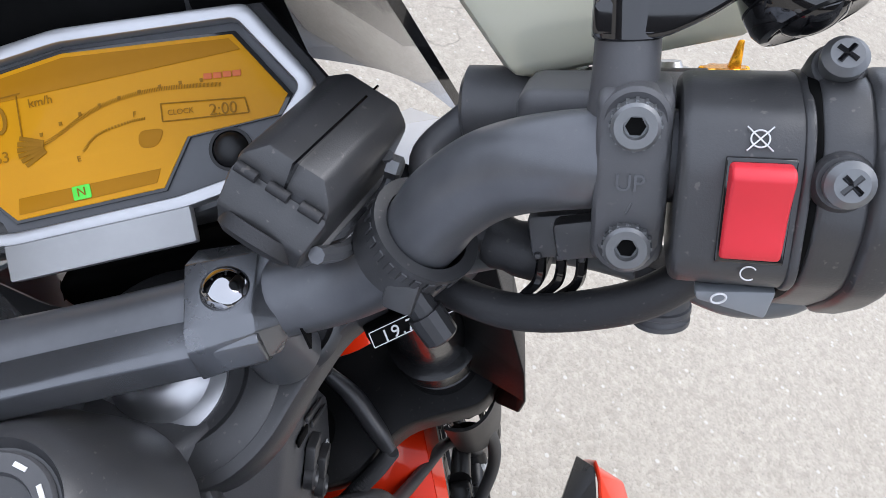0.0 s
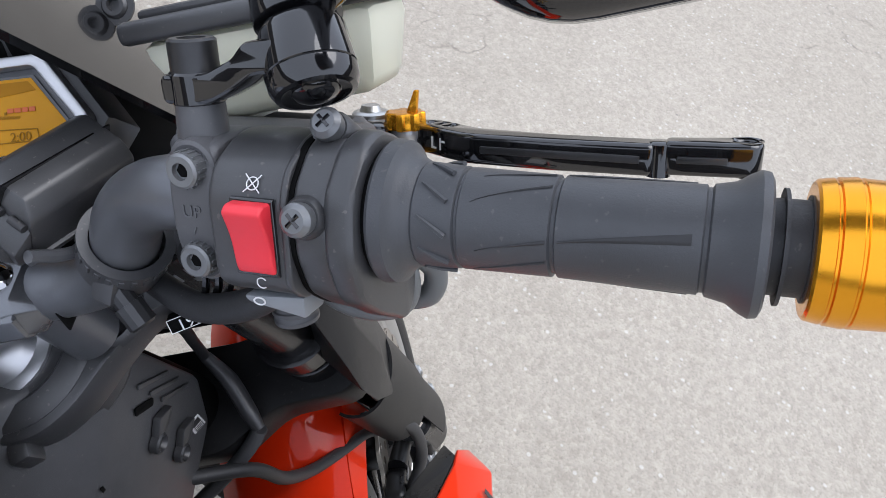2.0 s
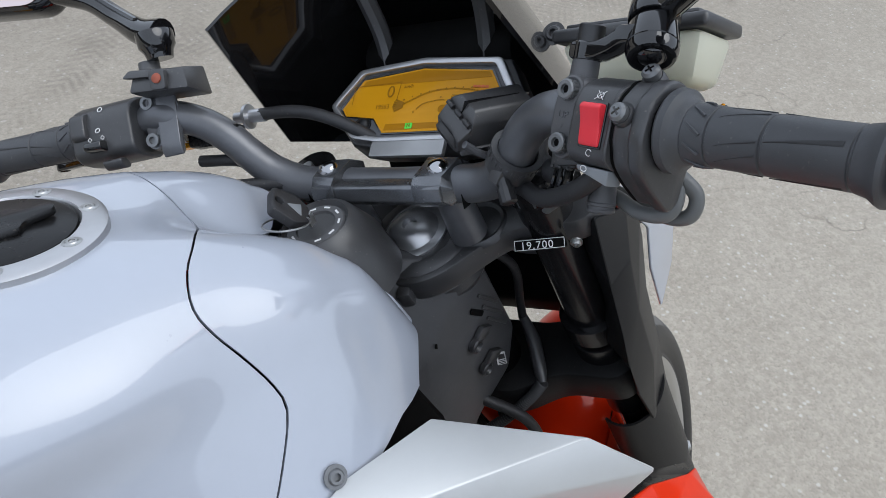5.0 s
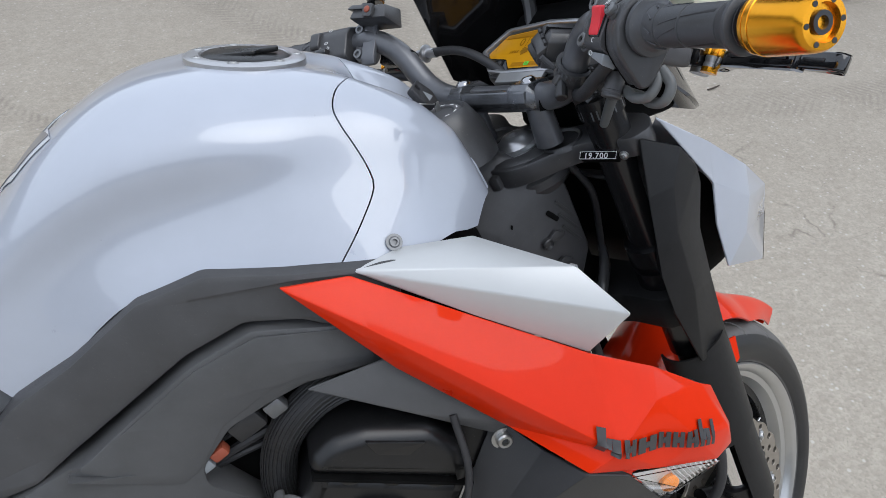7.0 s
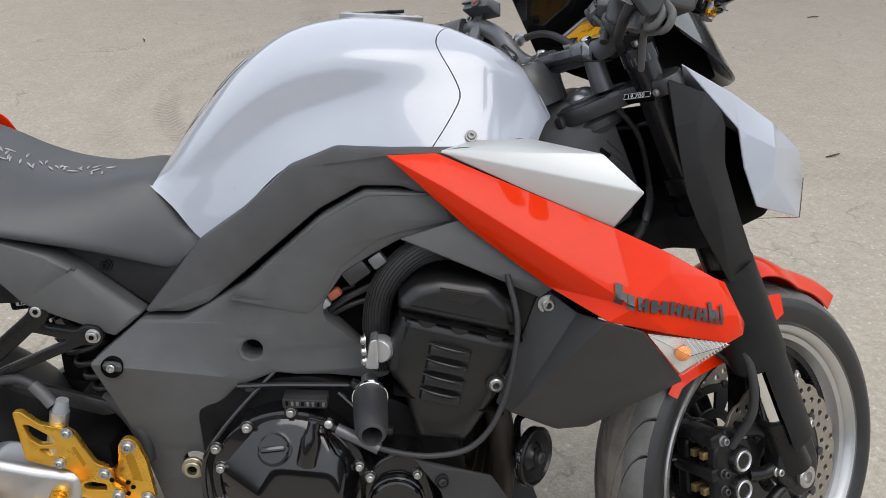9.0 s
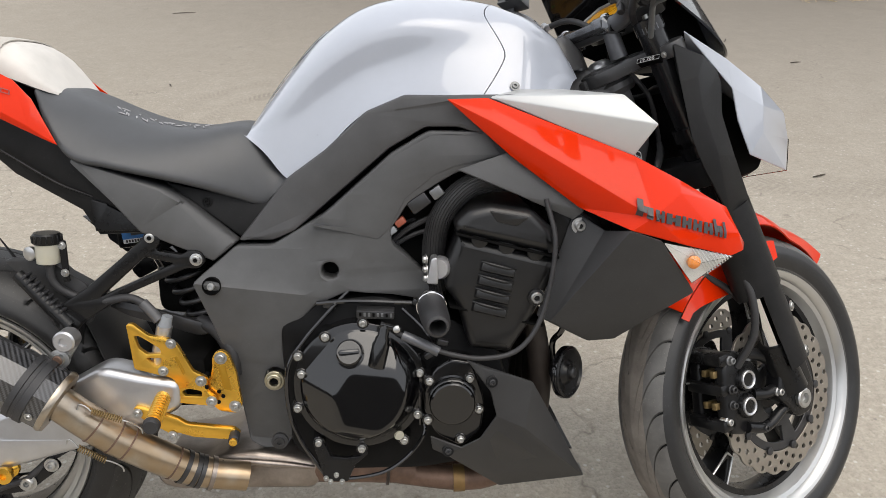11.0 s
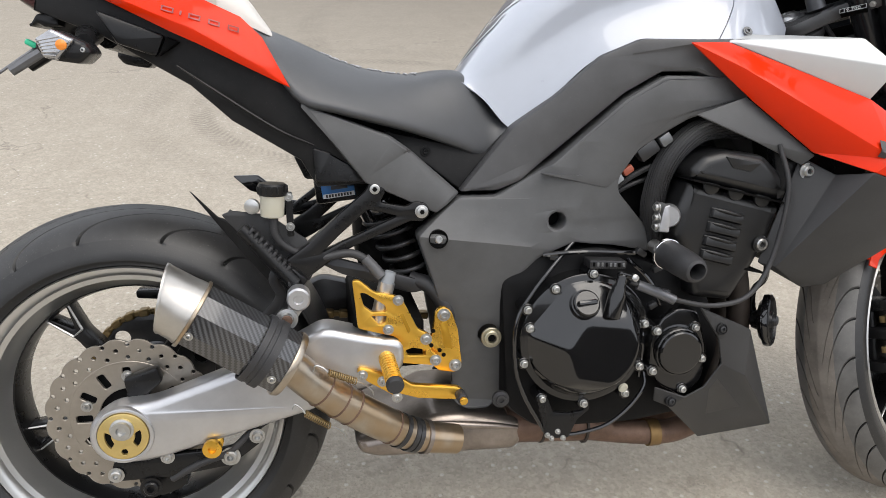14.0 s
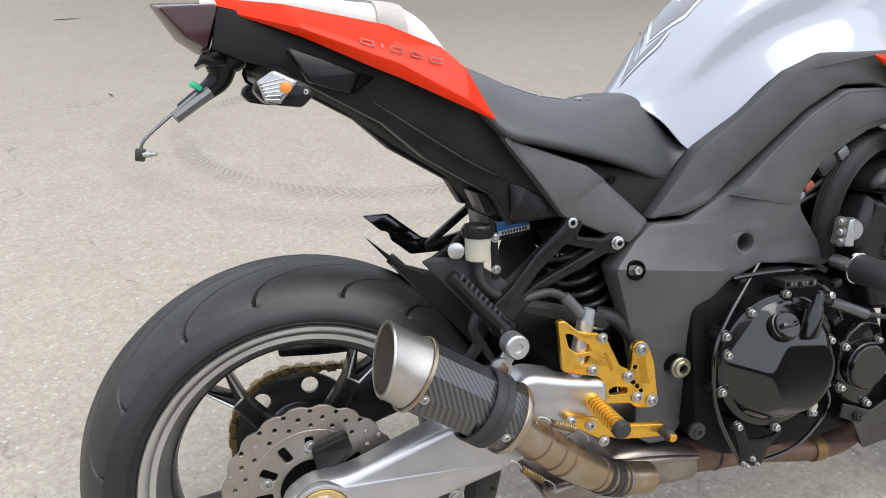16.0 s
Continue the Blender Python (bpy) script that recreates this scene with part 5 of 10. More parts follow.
def cover_depth(x, z):
    rr = math.hypot(x - C0[0], z - C0[2])
    tops = [0.2248 - 0.11 * (z - 0.085), 0.1845 + max(0.0, 0.0960 - rr) * 1.7]
    for k, fall in enumerate(FALL):
        (ax, az), (bx, bz) = FACE[k], FACE[(k + 1) % len(FACE)]
        out = ((bz - az) * (ax - x) - (bx - ax) * (az - z)) / math.hypot(bx - ax, bz - az)
        tops.append(0.2248 - 0.11 * (z - 0.085) - fall * out)
    low = min(tops)
    return low - 0.0020 * math.log(sum(math.exp((low - q) / 0.0020) for q in tops))


def cover_point(u, v):
    a = 2 * math.pi * u
    rr = 0.0975 * v
    x, z = C0[0] + rr * math.cos(a), C0[2] + rr * math.sin(a)
    return Vector((x, -cover_depth(x, z), z))


dome = part("clutch_cover", surface(cover_point, 120, 44), COVERB, case, "gloss black clutch cover", 60)
part("cover_rim", lathe([(0.170, 0.0955), (0.183, 0.0965), (0.1855, 0.0985), (0.1855, 0.1000), (0.182, 0.1012), (0.170, 0.1012)], C0, (0, -1, 0), 72, closed=True), ENGINE, dome, "", 40)
part("cover_window", lathe([(0, 0.0080), (0.003, 0.0080), (0.004, 0.0070), (0.004, 0)], (0.764, -0.196, 0.022), (0.2, -1, -0.3), 20), FLUIDR, dome, "small pale oil sight glass", 30)
part("oil_cap", lathe([(-0.010, 0.023), (0.000, 0.0225), (0.001, 0.0205), (0.006, 0.0200), (0.0075, 0.018), (0.0075, 0.0)], (0.692, -0.213, 0.170), (0, -0.86, 0.5), 32), ENGINE, case, "black oil filler cap", 30)
part("oil_cap_grip", box((0.032, 0.010, 0.008), (0.692, -0.221, 0.1745), deg(-32, 0, 8), 0.003), COVERB, case)
for x, z in ((0.653, 0.188), (0.713, 0.209), (0.609, 0.158), (0.613, 0.128), (0.604, 0.071), (0.634, 0.010), (0.703, -0.004), (0.772, 0.008), (0.795, 0.052), (0.800, 0.123)):
    bs = part("case_boss", lathe([(-0.030, 0.0115), (-0.004, 0.0100), (0.001, 0.0095), (0.002, 0.0085), (0.002, 0)], (x, -0.185, z), (0, -1, 0), 18), ENGINE, case, "", 30)
    part("case_bolt", lathe([(0.0, 0.0066), (0.0012, 0.0066), (0.0014, 0.0054), (0.0062, 0.0052), (0.0070, 0.0042), (0.0070, 0.0024), (0.0045, 0.0022), (0.0045, 0)], (x, -0.187, z), (0, -1, 0), 6 * 3), STEEL, bs, "", 25)
# cast ribs round the rim
for k in range(14):
    a = 2 * math.pi * k / 14 + 0.2
    part("rim_rib", box((0.014, 0.006, 0.0026), (0, 0, 0), None, 0.001, 1), COVERB, dome, "", 30, Matrix.Translation((C0[0] + 0.0985 * math.cos(a), -0.1800, C0[2] + 0.0985 * math.sin(a))) @ Matrix.Rotation(-a, 4, "Y") @ Matrix.Rotation(radians(28), 4, "Z"))
C1 = (0.850, 0, 0.080)
pul = part("pulser_cover", slab(rounded([(0.806, 0.099), (0.824, 0.134), (0.850, 0.149), (0.884, 0.142), (0.903, 0.078), (0.897, 0.026), (0.865, -0.002), (0.823, 0.023), (0.806, 0.060)], 0.010), -0.199, -0.140, 0.004, seg=3), ENGINE, case, "gloss black pulser cover", 30)
part("pulser_dome", lathe([(0.195, 0.0440), (0.199, 0.0420), (0.200, 0.0370), (0.2130, 0.0355), (0.2155, 0.0345), (0.2168, 0.0320), (0.2172, 0.0)], C1, (0, -1, 0), 48), COVERB, pul, "", 24)
part("dome_band", lathe([(0.202, 0.0372), (0.2035, 0.0392), (0.2105, 0.0388), (0.2118, 0.0368)], C1, (0, -1, 0), 20, arc=None, closed=True), ENGINE, pul, "", 30)
for x, z in ((0.815, 0.114), (0.879, 0.116), (0.893, 0.063), (0.863, 0.013), (0.811, 0.048)):
    bs = part("case_boss", lathe([(-0.03, 0.011), (0.001, 0.0095), (0.002, 0.0085), (0.002, 0)], (x, -0.199, z), (0, -1, 0), 18), ENGINE, pul, "", 30)
    part("case_bolt", lathe([(0.0, 0.0062), (0.0012, 0.0062), (0.0014, 0.0052), (0.0060, 0.0050), (0.0068, 0.0040), (0.0068, 0.0022), (0.0045, 0.0020), (0.0045, 0)], (x, -0.201, z), (0, -1, 0), 18), STEEL, bs, "", 25)
# cylinders and head, leaning forward
CYL = rounded([(0.842, 0.262), (0.846, 0.302), (0.864, 0.346), (1.021, 0.303), (1.004, 0.250), (0.975, 0.195), (0.945, 0.150), (0.880, 0.160), (0.862, 0.232)], 0.008)
cyl = part("cylinder_block", slab(CYL, -0.188, 0.188, 0.016, seg=4), HEADB, bike, "black cylinder block and head", 40)
part("head_cover", slab(rounded([(0.860, 0.350), (0.859, 0.366), (0.880, 0.386), (0.914, 0.393), (0.978, 0.383), (1.012, 0.352), (1.020, 0.309)], 0.009), -0.199, 0.199, 0.016, seg=5), HEADB, cyl, "black valve cover", 40)
part("cover_gasket", slab([(0.861, 0.3515), (1.0195, 0.3090), (1.0185, 0.3058), (0.8600, 0.3483)], -0.2005, 0.2005, 0.0006), INNER, cyl)
part("head_badge", slab(rounded([(0.912, 0.384), (0.924, 0.366), (0.954, 0.359), (0.972, 0.372)], 0.003), -0.2005, -0.19, 0.0012), HEADB, cyl)
for x, z in ((0.898, 0.338), (0.940, 0.327), (0.985, 0.315)):
    part("head_scallop", lathe([(0, 0.014), (0.003, 0.013), (0.004, 0.010), (0.004, 0)], (x, -0.186, z), (0, -1, 0), 20, ), HEADB, cyl, "", 40)
for k in range(4):
    z = 0.303 - 0.0215 * k
    x = 0.903 - 0.0045 * k
    part("fin_window", solid([(x - 0.004, -0.184, z + 0.003), (x + 0.052, -0.184, z - 0.013), (x + 0.048, -0.184, z - 0.031), (x - 0.008, -0.184, z - 0.015), (x - 0.001, -0.1950, z - 0.0005), (x + 0.049, -0.1950, z - 0.0140), (x + 0.047, -0.1962, z - 0.0255), (x - 0.004, -0.1962, z - 0.0120)], [(0, 1, 5, 4), (4, 5, 6, 7), (7, 6, 2, 3), (0, 4, 7, 3), (1, 2, 6, 5), (0, 3, 2, 1)], 0.0012), HEADB, cyl, "", 20)
part("barrel_joint", slab([(0.850, 0.2330), (0.998, 0.1960), (0.997, 0.1925), (0.849, 0.2295)], -0.1875, 0.1875, 0.0006), INNER, cyl)
for k in range(4):
    z, x = 0.303 - 0.0215 * k, 0.903 - 0.0045 * k
    part("fin_lip", tube([(x - 0.004, -0.190, z + 0.0010), (x + 0.012, -0.1965, z - 0.0030), (x + 0.036, -0.1965, z - 0.0100), (x + 0.051, -0.190, z - 0.0140)], [0.0016, 0.0026, 0.0026, 0.0016], 8, 4), HEADB, cyl, "", 50)
part("mount_bolt", bolt((1.051, -0.196, 0.357), (0, -1, 0), 0.0085, 0.008), STEEL, cyl)
part("mount_bolt", bolt((0.986, -0.186, 0.243), (0, -1, 0), 0.0095, 0.012), STEEL, cyl)
part("mount_boss", lathe([(0, 0.017), (0.024, 0.013), (0.026, 0)], (0.986, -0.168, 0.243), (0, -1, 0), 20), HEADB, cyl)
# crash slider
sl0, sl1 = Vector((0.818, -0.178, 0.243)), Vector((0.826, -0.292, 0.233))
sd = (sl1 - sl0).normalized()
slider = part("crash_slider", lathe([(0.030, 0.0), (0.030, 0.020), (0.034, 0.0225), (0.080, 0.0215), (0.104, 0.0200), (0.114, 0.0165), (0.116, 0.0125), (0.100, 0.011), (0.070, 0.011), (0.070, 0)], sl0, sd, 36), RUBBER, bike, "black crash slider with a steel collar")
part("slider_collar", lathe([(0.028, 0.021), (0.029, 0.0235), (0.034, 0.0235), (0.035, 0.021)], sl0, sd, 36, closed=True), CHROME, slider)
part("slider_spacer", lathe([(-0.01, 0.011), (0.030, 0.011)], sl0, sd, 20), STEEL, slider)
# coolant outlet with steel flange beside the head
out0 = Vector((0.838, -0.170, 0.292))
flange = part("coolant_outlet", lathe([(0, 0.0185), (0.012, 0.0175), (0.016, 0.015), (0.016, 0)], out0, (-0.35, -1, 0), 24), ALLOY, bike, "grey alloy coolant outlet")
part("outlet_plate", slab(rounded([(0.814, 0.270), (0.822, 0.310), (0.832, 0.312), (0.832, 0.268)], 0.004), -0.190, -0.160, 0.002), ALLOY, flange)
for dz in (-0.014, 0.0, 0.016):
    part("outlet_bolt", bolt((0.815, -0.180, 0.291 + dz), (-1, -0.2, 0), 0.006, 0.006), STEEL, flange)
# braided coolant hose and wiring behind the frame opening
part("coolant_hose", tube([(0.835, -0.125, 0.245), (0.828, -0.135, 0.310), (0.842, -0.145, 0.370), (0.880, -0.150, 0.412), (0.930, -0.150, 0.425), (1.000, -0.150, 0.420)], 0.0175, 24, 8), HOSE, bike, "thick braided coolant hose")
hose_line = spline([(0.835, -0.125, 0.245), (0.828, -0.135, 0.310), (0.842, -0.145, 0.370), (0.880, -0.150, 0.412), (0.930, -0.150, 0.425), (1.000, -0.150, 0.420)], 12)
bm = bmesh.new()
for k in range(26):
    a0 = 2 * math.pi * k / 26
    rib = []
    for i, p in enumerate(hose_line):
        d = (hose_line[min(i + 1, len(hose_line) - 1)] - hose_line[max(i - 1, 0)]).normalized()
        side_v = d.cross(Vector((0, 1, 0))).normalized()
        a = a0 + 0.02 * i
        rib.append(p + (side_v * math.cos(a) + side_v.cross(d) * math.sin(a)) * (0.0176 + 0.0004 * (i % 2)))
    sweep(bm, rib, 0.0011, 4, False)
braid = part("hose_braid", bm, HOSE, bike)
tagged(braid, "", "", kind="stuff")
# near-black block: the shade behind the frame opening is in its colour
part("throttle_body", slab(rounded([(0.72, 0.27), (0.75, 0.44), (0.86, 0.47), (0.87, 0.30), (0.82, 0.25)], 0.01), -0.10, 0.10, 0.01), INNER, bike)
part("sensor", box((0.034, 0.02, 0.022), (0.806, -0.150, 0.392), deg(0, -35, 0), 0.003), DARKST, bike)
part("sensor_plug", box((0.020, 0.016, 0.018), (0.834, -0.152, 0.408), deg(0, -35, 0), 0.003), BOLTG, bike)
part("red_plug", box((0.018, 0.014, 0.012), (0.776, -0.150, 0.362), deg(0, -35, 0), 0.003), REDPL, bike)
part("grey_plug", box((0.016, 0.014, 0.012), (0.762, -0.148, 0.348), deg(0, -35, 0), 0.003), LGREY, bike)
for k, (p, q) in enumerate((((0.752, -0.12, 0.318), (0.825, -0.13, 0.365)), ((0.756, -0.115, 0.312), (0.83, -0.12, 0.345)), ((0.76, -0.11, 0.335), (0.80, -0.115, 0.36)))):
    part("wire", tube([p, Vector(p).lerp(Vector(q), 0.5) + Vector((0, -0.006, 0.006)), q], 0.005 - 0.001 * k, 8), RUBBER, bike)
part("clutch_cable", tube([(0.998, -0.200, 0.400), (1.010, -0.215, 0.330), (0.992, -0.215, 0.225), (0.955, -0.220, 0.170), (0.900, -0.222, 0.157), (0.840, -0.222, 0.168), (0.795, -0.214, 0.186), (0.765, -0.206, 0.198)], 0.0040, 10, 8), RUBBER, bike, "black clutch cable")
part("cable_end", tube([(0.830, -0.222, 0.170), (0.800, -0.215, 0.184), (0.775, -0.209, 0.194)], 0.008, 12), BARB, bike)
lever_ = part("clutch_arm", lathe([(0, 0.0135), (0.036, 0.0135), (0.040, 0.0115), (0.046, 0.0110), (0.050, 0.0085), (0.064, 0.0085), (0.068, 0.0065), (0.068, 0)], (0.733, -0.214, 0.148), (0.24, -0.02, 1), 24), ENGINE, bike, "black clutch release arm")
part("arm_lever", box((0.034, 0.010, 0.007), (0.757, -0.216, 0.211), deg(0, 18, 0), 0.002), ENGINE, lever_)
part("arm_pin", lathe([(0, 0.0055), (0.012, 0.0055), (0.013, 0.004), (0.013, 0)], (0.766, -0.210, 0.206), (0, -1, 0.2), 14), STEEL, lever_)
brk = part("clutch_bracket", slab(rounded([(0.704, 0.232), (0.763, 0.228), (0.762, 0.216), (0.704, 0.219)], 0.002), -0.194, -0.165, 0.001), DARKST, bike, "black ribbed bracket")
for k in range(8):
    part("bracket_slot", box((0.0035, 0.0015, 0.006), (0.710 + 0.0068 * k, -0.1945, 0.2258 - 0.0005 * k), None, 0.0003, 1), BOLTG if k % 3 else INNER, brk)
# connectors and wires in the gap above the case
for x, y, z, w, t in ((0.800, -0.160, 0.232, 0.018, 30), (0.826, -0.165, 0.206, 0.016, -20), (0.660, -0.158, 0.232, 0.020, 10), (0.838, -0.170, 0.168, 0.018, 15), (0.815, -0.178, 0.150, 0.014, -30)):
    part("connector", box((w, 0.012, 0.010), (x, y, z), deg(0, t, 0), 0.002), DARKST, bike)
for a, b, c in (((0.640, -0.160, 0.236), (0.700, -0.168, 0.240), (0.790, -0.160, 0.232)), ((0.775, -0.165, 0.225), (0.810, -0.175, 0.190), (0.830, -0.178, 0.150)), ((0.800, -0.170, 0.150), (0.800, -0.185, 0.090), (0.800, -0.175, 0.030))):
    part("case_wire", tube([a, b, c], 0.0038, 8, 8), GLOSSB, bike)
part("overflow_hose", tube([(0.700, -0.150, 0.262), (0.660, -0.165, 0.225), (0.617, -0.178, 0.179), (0.592, -0.186, 0.138), (0.590, -0.188, 0.070), (0.606, -0.188, 0.015), (0.640, -0.184, -0.047)], 0.0036, 10, 8), GLOSSB, bike)
part("side_harness", tube([(0.655, -0.184, -0.054), (0.690, -0.186, -0.056), (0.741, -0.186, -0.046), (0.780, -0.186, -0.018), (0.804, -0.186, 0.016), (0.806, -0.180, 0.040)], 0.0032, 8, 8), GLOSSB, bike)
lug = part("sump_bracket", slab(rounded([(0.624, 0.014), (0.642, 0.012), (0.652, -0.014), (0.676, -0.018), (0.700, -0.016), (0.711, -0.003), (0.712, -0.014), (0.692, -0.030), (0.678, -0.060), (0.640, -0.058), (0.634, -0.025)], 0.003), -0.190, -0.183, 0.001), DARKB, bike)
for x, z in ((0.643, -0.052), (0.650, -0.058), (0.669, -0.059), (0.660, -0.047)):
    part("small_bolt", bolt((x, -0.190, z), (0, -1, 0), 0.0030, 0.006), STEEL, lug)
# belly pan
BELLY_V = [(0.873, -0.225, 0.157), (0.982, -0.190, 0.103), (1.089, -0.110, -0.113), (0.933, -0.135, -0.111), (0.817, -0.196, -0.006), (0.814, -0.205, 0.021), (0.864, -0.212, 0.002), (0.894, -0.214, 0.018), (0.920, -0.217, 0.057), (0.910, -0.221, 0.101), (0.967, -0.210, 0.030), (0.98, -0.06, -0.125), (1.10, -0.03, -0.135), (0.840, -0.200, -0.016), (0.900, -0.222, 0.140)]
mirrored("belly_pan", "matt dark grey belly pan", GREYD, BELLY_V, [(0, 1, 14), (14, 1, 10, 8, 9), (0, 14, 9), (1, 2, 10), (10, 2, 3, 7, 8), (7, 3, 13, 6), (13, 4, 5, 6), (3, 2, 12, 11)], 0.004, 0.0025)
for x, y, z in ((0.912, -0.223, 0.118), (0.842, -0.207, -0.004)):
    pb = part("pan_bolt", lathe([(-0.004, 0.0095), (0.0015, 0.0092), (0.002, 0.0078), (0.001, 0.0072), (0.001, 0.0)], (x, y, z), (0.1, -1, 0.15), 24), GREYH, bike, "dark screw in a raised ring", 30)
    part("pan_bolt_head", lathe([(0, 0.0055), (0.003, 0.0050), (0.0035, 0.0028), (0.001, 0.0026), (0.001, 0)], Vector((x, y - 0.001, z)), (0.1, -1, 0.15), 12), DARKST, pb, "", 30)
part("radiator_tank", slab(rounded([(0.995, 0.415), (1.100, 0.440), (1.150, 0.190), (1.040, 0.205)], 0.010), -0.182, -0.162, 0.004), DARKB, bike, "black radiator side tank")
part("radiator_tank", slab(rounded([(0.995, 0.415), (1.100, 0.440), (1.150, 0.190), (1.040, 0.205)], 0.010), 0.182, 0.162, 0.004), DARKB, bike)
part("radiator", slab(rounded([(1.045, 0.430), (1.085, 0.440), (1.150, 0.180), (1.110, 0.165)], 0.006), -0.16, 0.16, 0.004), RAD, bike, "black radiator core")
HO, HA = Vector((1.046, -0.132, 0.094)), Vector((0.74, -0.66, 0.10)).normalized()
horn = part("horn", lathe([(-0.022, 0.0), (-0.022, 0.014), (-0.012, 0.018), (-0.008, 0.032), (0.000, 0.040), (0.006, 0.043), (0.010, 0.043), (0.012, 0.040), (0.008, 0.037), (0.004, 0.022), (0.008, 0.016), (0.012, 0.014), (0.013, 0.0)], HO, HA, 40), DARKB, bike, "round black horn on a bracket", 30)
part("horn_rim", lathe([(-0.001, 0.0415), (-0.001, 0.0440), (0.004, 0.0448), (0.009, 0.0440), (0.009, 0.0415)], HO, HA, 40, closed=True), GLOSSB, horn, "", 30)
part("horn_hub", lathe([(0.010, 0.010), (0.018, 0.009), (0.020, 0.006), (0.020, 0)], HO, HA, 20), DARKST, horn, "", 30)
part("horn_terminal", box((0.014, 0.010, 0.018), HO - HA * 0.028, deg(0, 0, -28), 0.002), DARKB, horn)
part("horn_bracket", tube([HO - HA * 0.020, HO - HA * 0.024 + Vector((0, 0, 0.05)), Vector((1.043, -0.125, 0.17)), Vector((1.046, -0.120, 0.23))], 0.0055, 8), GLOSSB, horn)
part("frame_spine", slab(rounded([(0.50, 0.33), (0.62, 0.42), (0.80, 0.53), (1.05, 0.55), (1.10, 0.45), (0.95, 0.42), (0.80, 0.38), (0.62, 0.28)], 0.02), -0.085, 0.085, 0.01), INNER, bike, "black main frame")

# ---- steering head, forks and front fender (all turned with the bars) ----
S = TURNED
FORKD = -STEER_AXIS  # down the fork


def fork_at(z, y):
    return Vector((1.150 + 0.4557 * (0.623 - z), y, z))


 
def head_lift(x, z):
    front = 0.22 * (x - 1.105)
    line = 1.093 + 0.75 * max(0.0, z - 0.503) + 0.10 * max(0.0, 0.503 - z)
    return front if x > line else front + 0.55 * (line - x)


part("headstock", slab(rounded([(1.050, 0.580), (1.100, 0.592), (1.152, 0.582), (1.168, 0.568), (1.212, 0.472), (1.205, 0.425), (1.160, 0.395), (1.120, 0.335), (1.060, 0.330), (1.000, 0.430), (1.000, 0.540)], 0.006), -0.050, 0.050, 0.004,
                       cuts=[((1.093, 0.503), (1.1655, 0.600)), ((1.093, 0.503), (1.110, 0.330))], lift=head_lift), HEADM, bike, "matt black headstock cover")
HEADP = facing((1.150, -0.0405, 0.470), (1, 0.22, 0), (0, 0, 1))


def on_head(outline, z0, z1, bevel=0.0008):
    return flat([[((x - 1.150) * 1.024, z - 0.470) for x, z in outline]], z0, z1, bevel, HEADP)


def flat(outlines, z0, z1, bevel=0.0004, base=None):
    """A plate lying on a plane: outlines in its x and y, from z0 up to z1."""
    b = slab(outlines, -z1, -z0, bevel)
    for v in b.verts:
        x, y, z = v.co
        v.co = (base or DISP) @ Vector((x, z, -y))
    return b


for x, z in ((1.151, 0.490), (1.1646, 0.4537)):
    part("cover_stud", lathe([(0, 0.0070), (0.005, 0.0070), (0.006, 0.0055), (0.003, 0.0035), (0.003, 0)], HEADP @ Vector((x - 1.150, z - 0.470, 0.001)), (0.22, -1, 0), 18), BLACKP, bike, "", 30)
    part("stud_tab", on_head(rounded([(x - 0.001, z + 0.006), (x + 0.012, z + 0.002), (x + 0.022, z + 0.010), (x + 0.008, z + 0.016)], 0.002), 0.0005, 0.006), BLACKP, bike)
for k in range(3):
    part("cover_rib", on_head([(1.160 + 0.006 * k, 0.541 - 0.016 * k), (1.186 + 0.006 * k, 0.519 - 0.016 * k), (1.184 + 0.006 * k, 0.5165 - 0.016 * k), (1.158 + 0.006 * k, 0.5385 - 0.016 * k)], 0.0005, 0.0022), BLACKP, bike)
# slot and holes are black plates laid on the cover, shade without depth
part("cover_slot_shade", on_head(rounded([(1.150, 0.531), (1.166, 0.519), (1.163, 0.514), (1.147, 0.526)], 0.002), 0.0005, 0.0018), INNER, bike)
for x, z in ((1.160, 0.559), (1.105, 0.519)):
    part("cover_hole_shade", on_head([(x - 0.0012, z + 0.003), (x + 0.0012, z + 0.002), (x + 0.0012, z - 0.003), (x - 0.0012, z - 0.002)], 0.0005, 0.0009, 0.0001), INNER, bike)
LAB = [(1.181, 0.459), (1.195, 0.452), (1.199, 0.434), (1.185, 0.441)]
wl_ = part("warning_label", on_head(rounded(LAB, 0.001), 0.0006, 0.0010, 0.0001), PRINT, bike, "small white warning label with dark bars")
part("label_square", on_head([(1.184, 0.455), (1.1935, 0.4502), (1.1952, 0.4432), (1.1855, 0.448)], 0.0011, 0.0014, 0.0001), DARKPRINT, wl_)
for k in range(3):
    part("label_bar", on_head([(1.1857 + 0.0004 * k, 0.4465 - 0.0022 * k), (1.1957 + 0.0004 * k, 0.4415 - 0.0022 * k), (1.1959 + 0.0004 * k, 0.4405 - 0.0022 * k), (1.1859 + 0.0004 * k, 0.4455 - 0.0022 * k)], 0.0011, 0.0014, 0.0001), DARKPRINT, wl_)
# wire, plug and corrugated sleeve beside the headstock
part("sensor_wire", tube([(1.170, -0.040, 0.585), (1.205, -0.034, 0.545), (1.226, -0.018, 0.490), (1.232, -0.016, 0.464)], 0.0042, 10, 8), RUBBER, bike)
plug = part("wire_plug", tube([(1.232, -0.016, 0.466), (1.228, -0.036, 0.452), (1.218, -0.056, 0.436), (1.213, -0.066, 0.426)], [0.0046, 0.0068, 0.0066, 0.0046], 12, 6), BLACKP, bike, "black in-line wire plug")
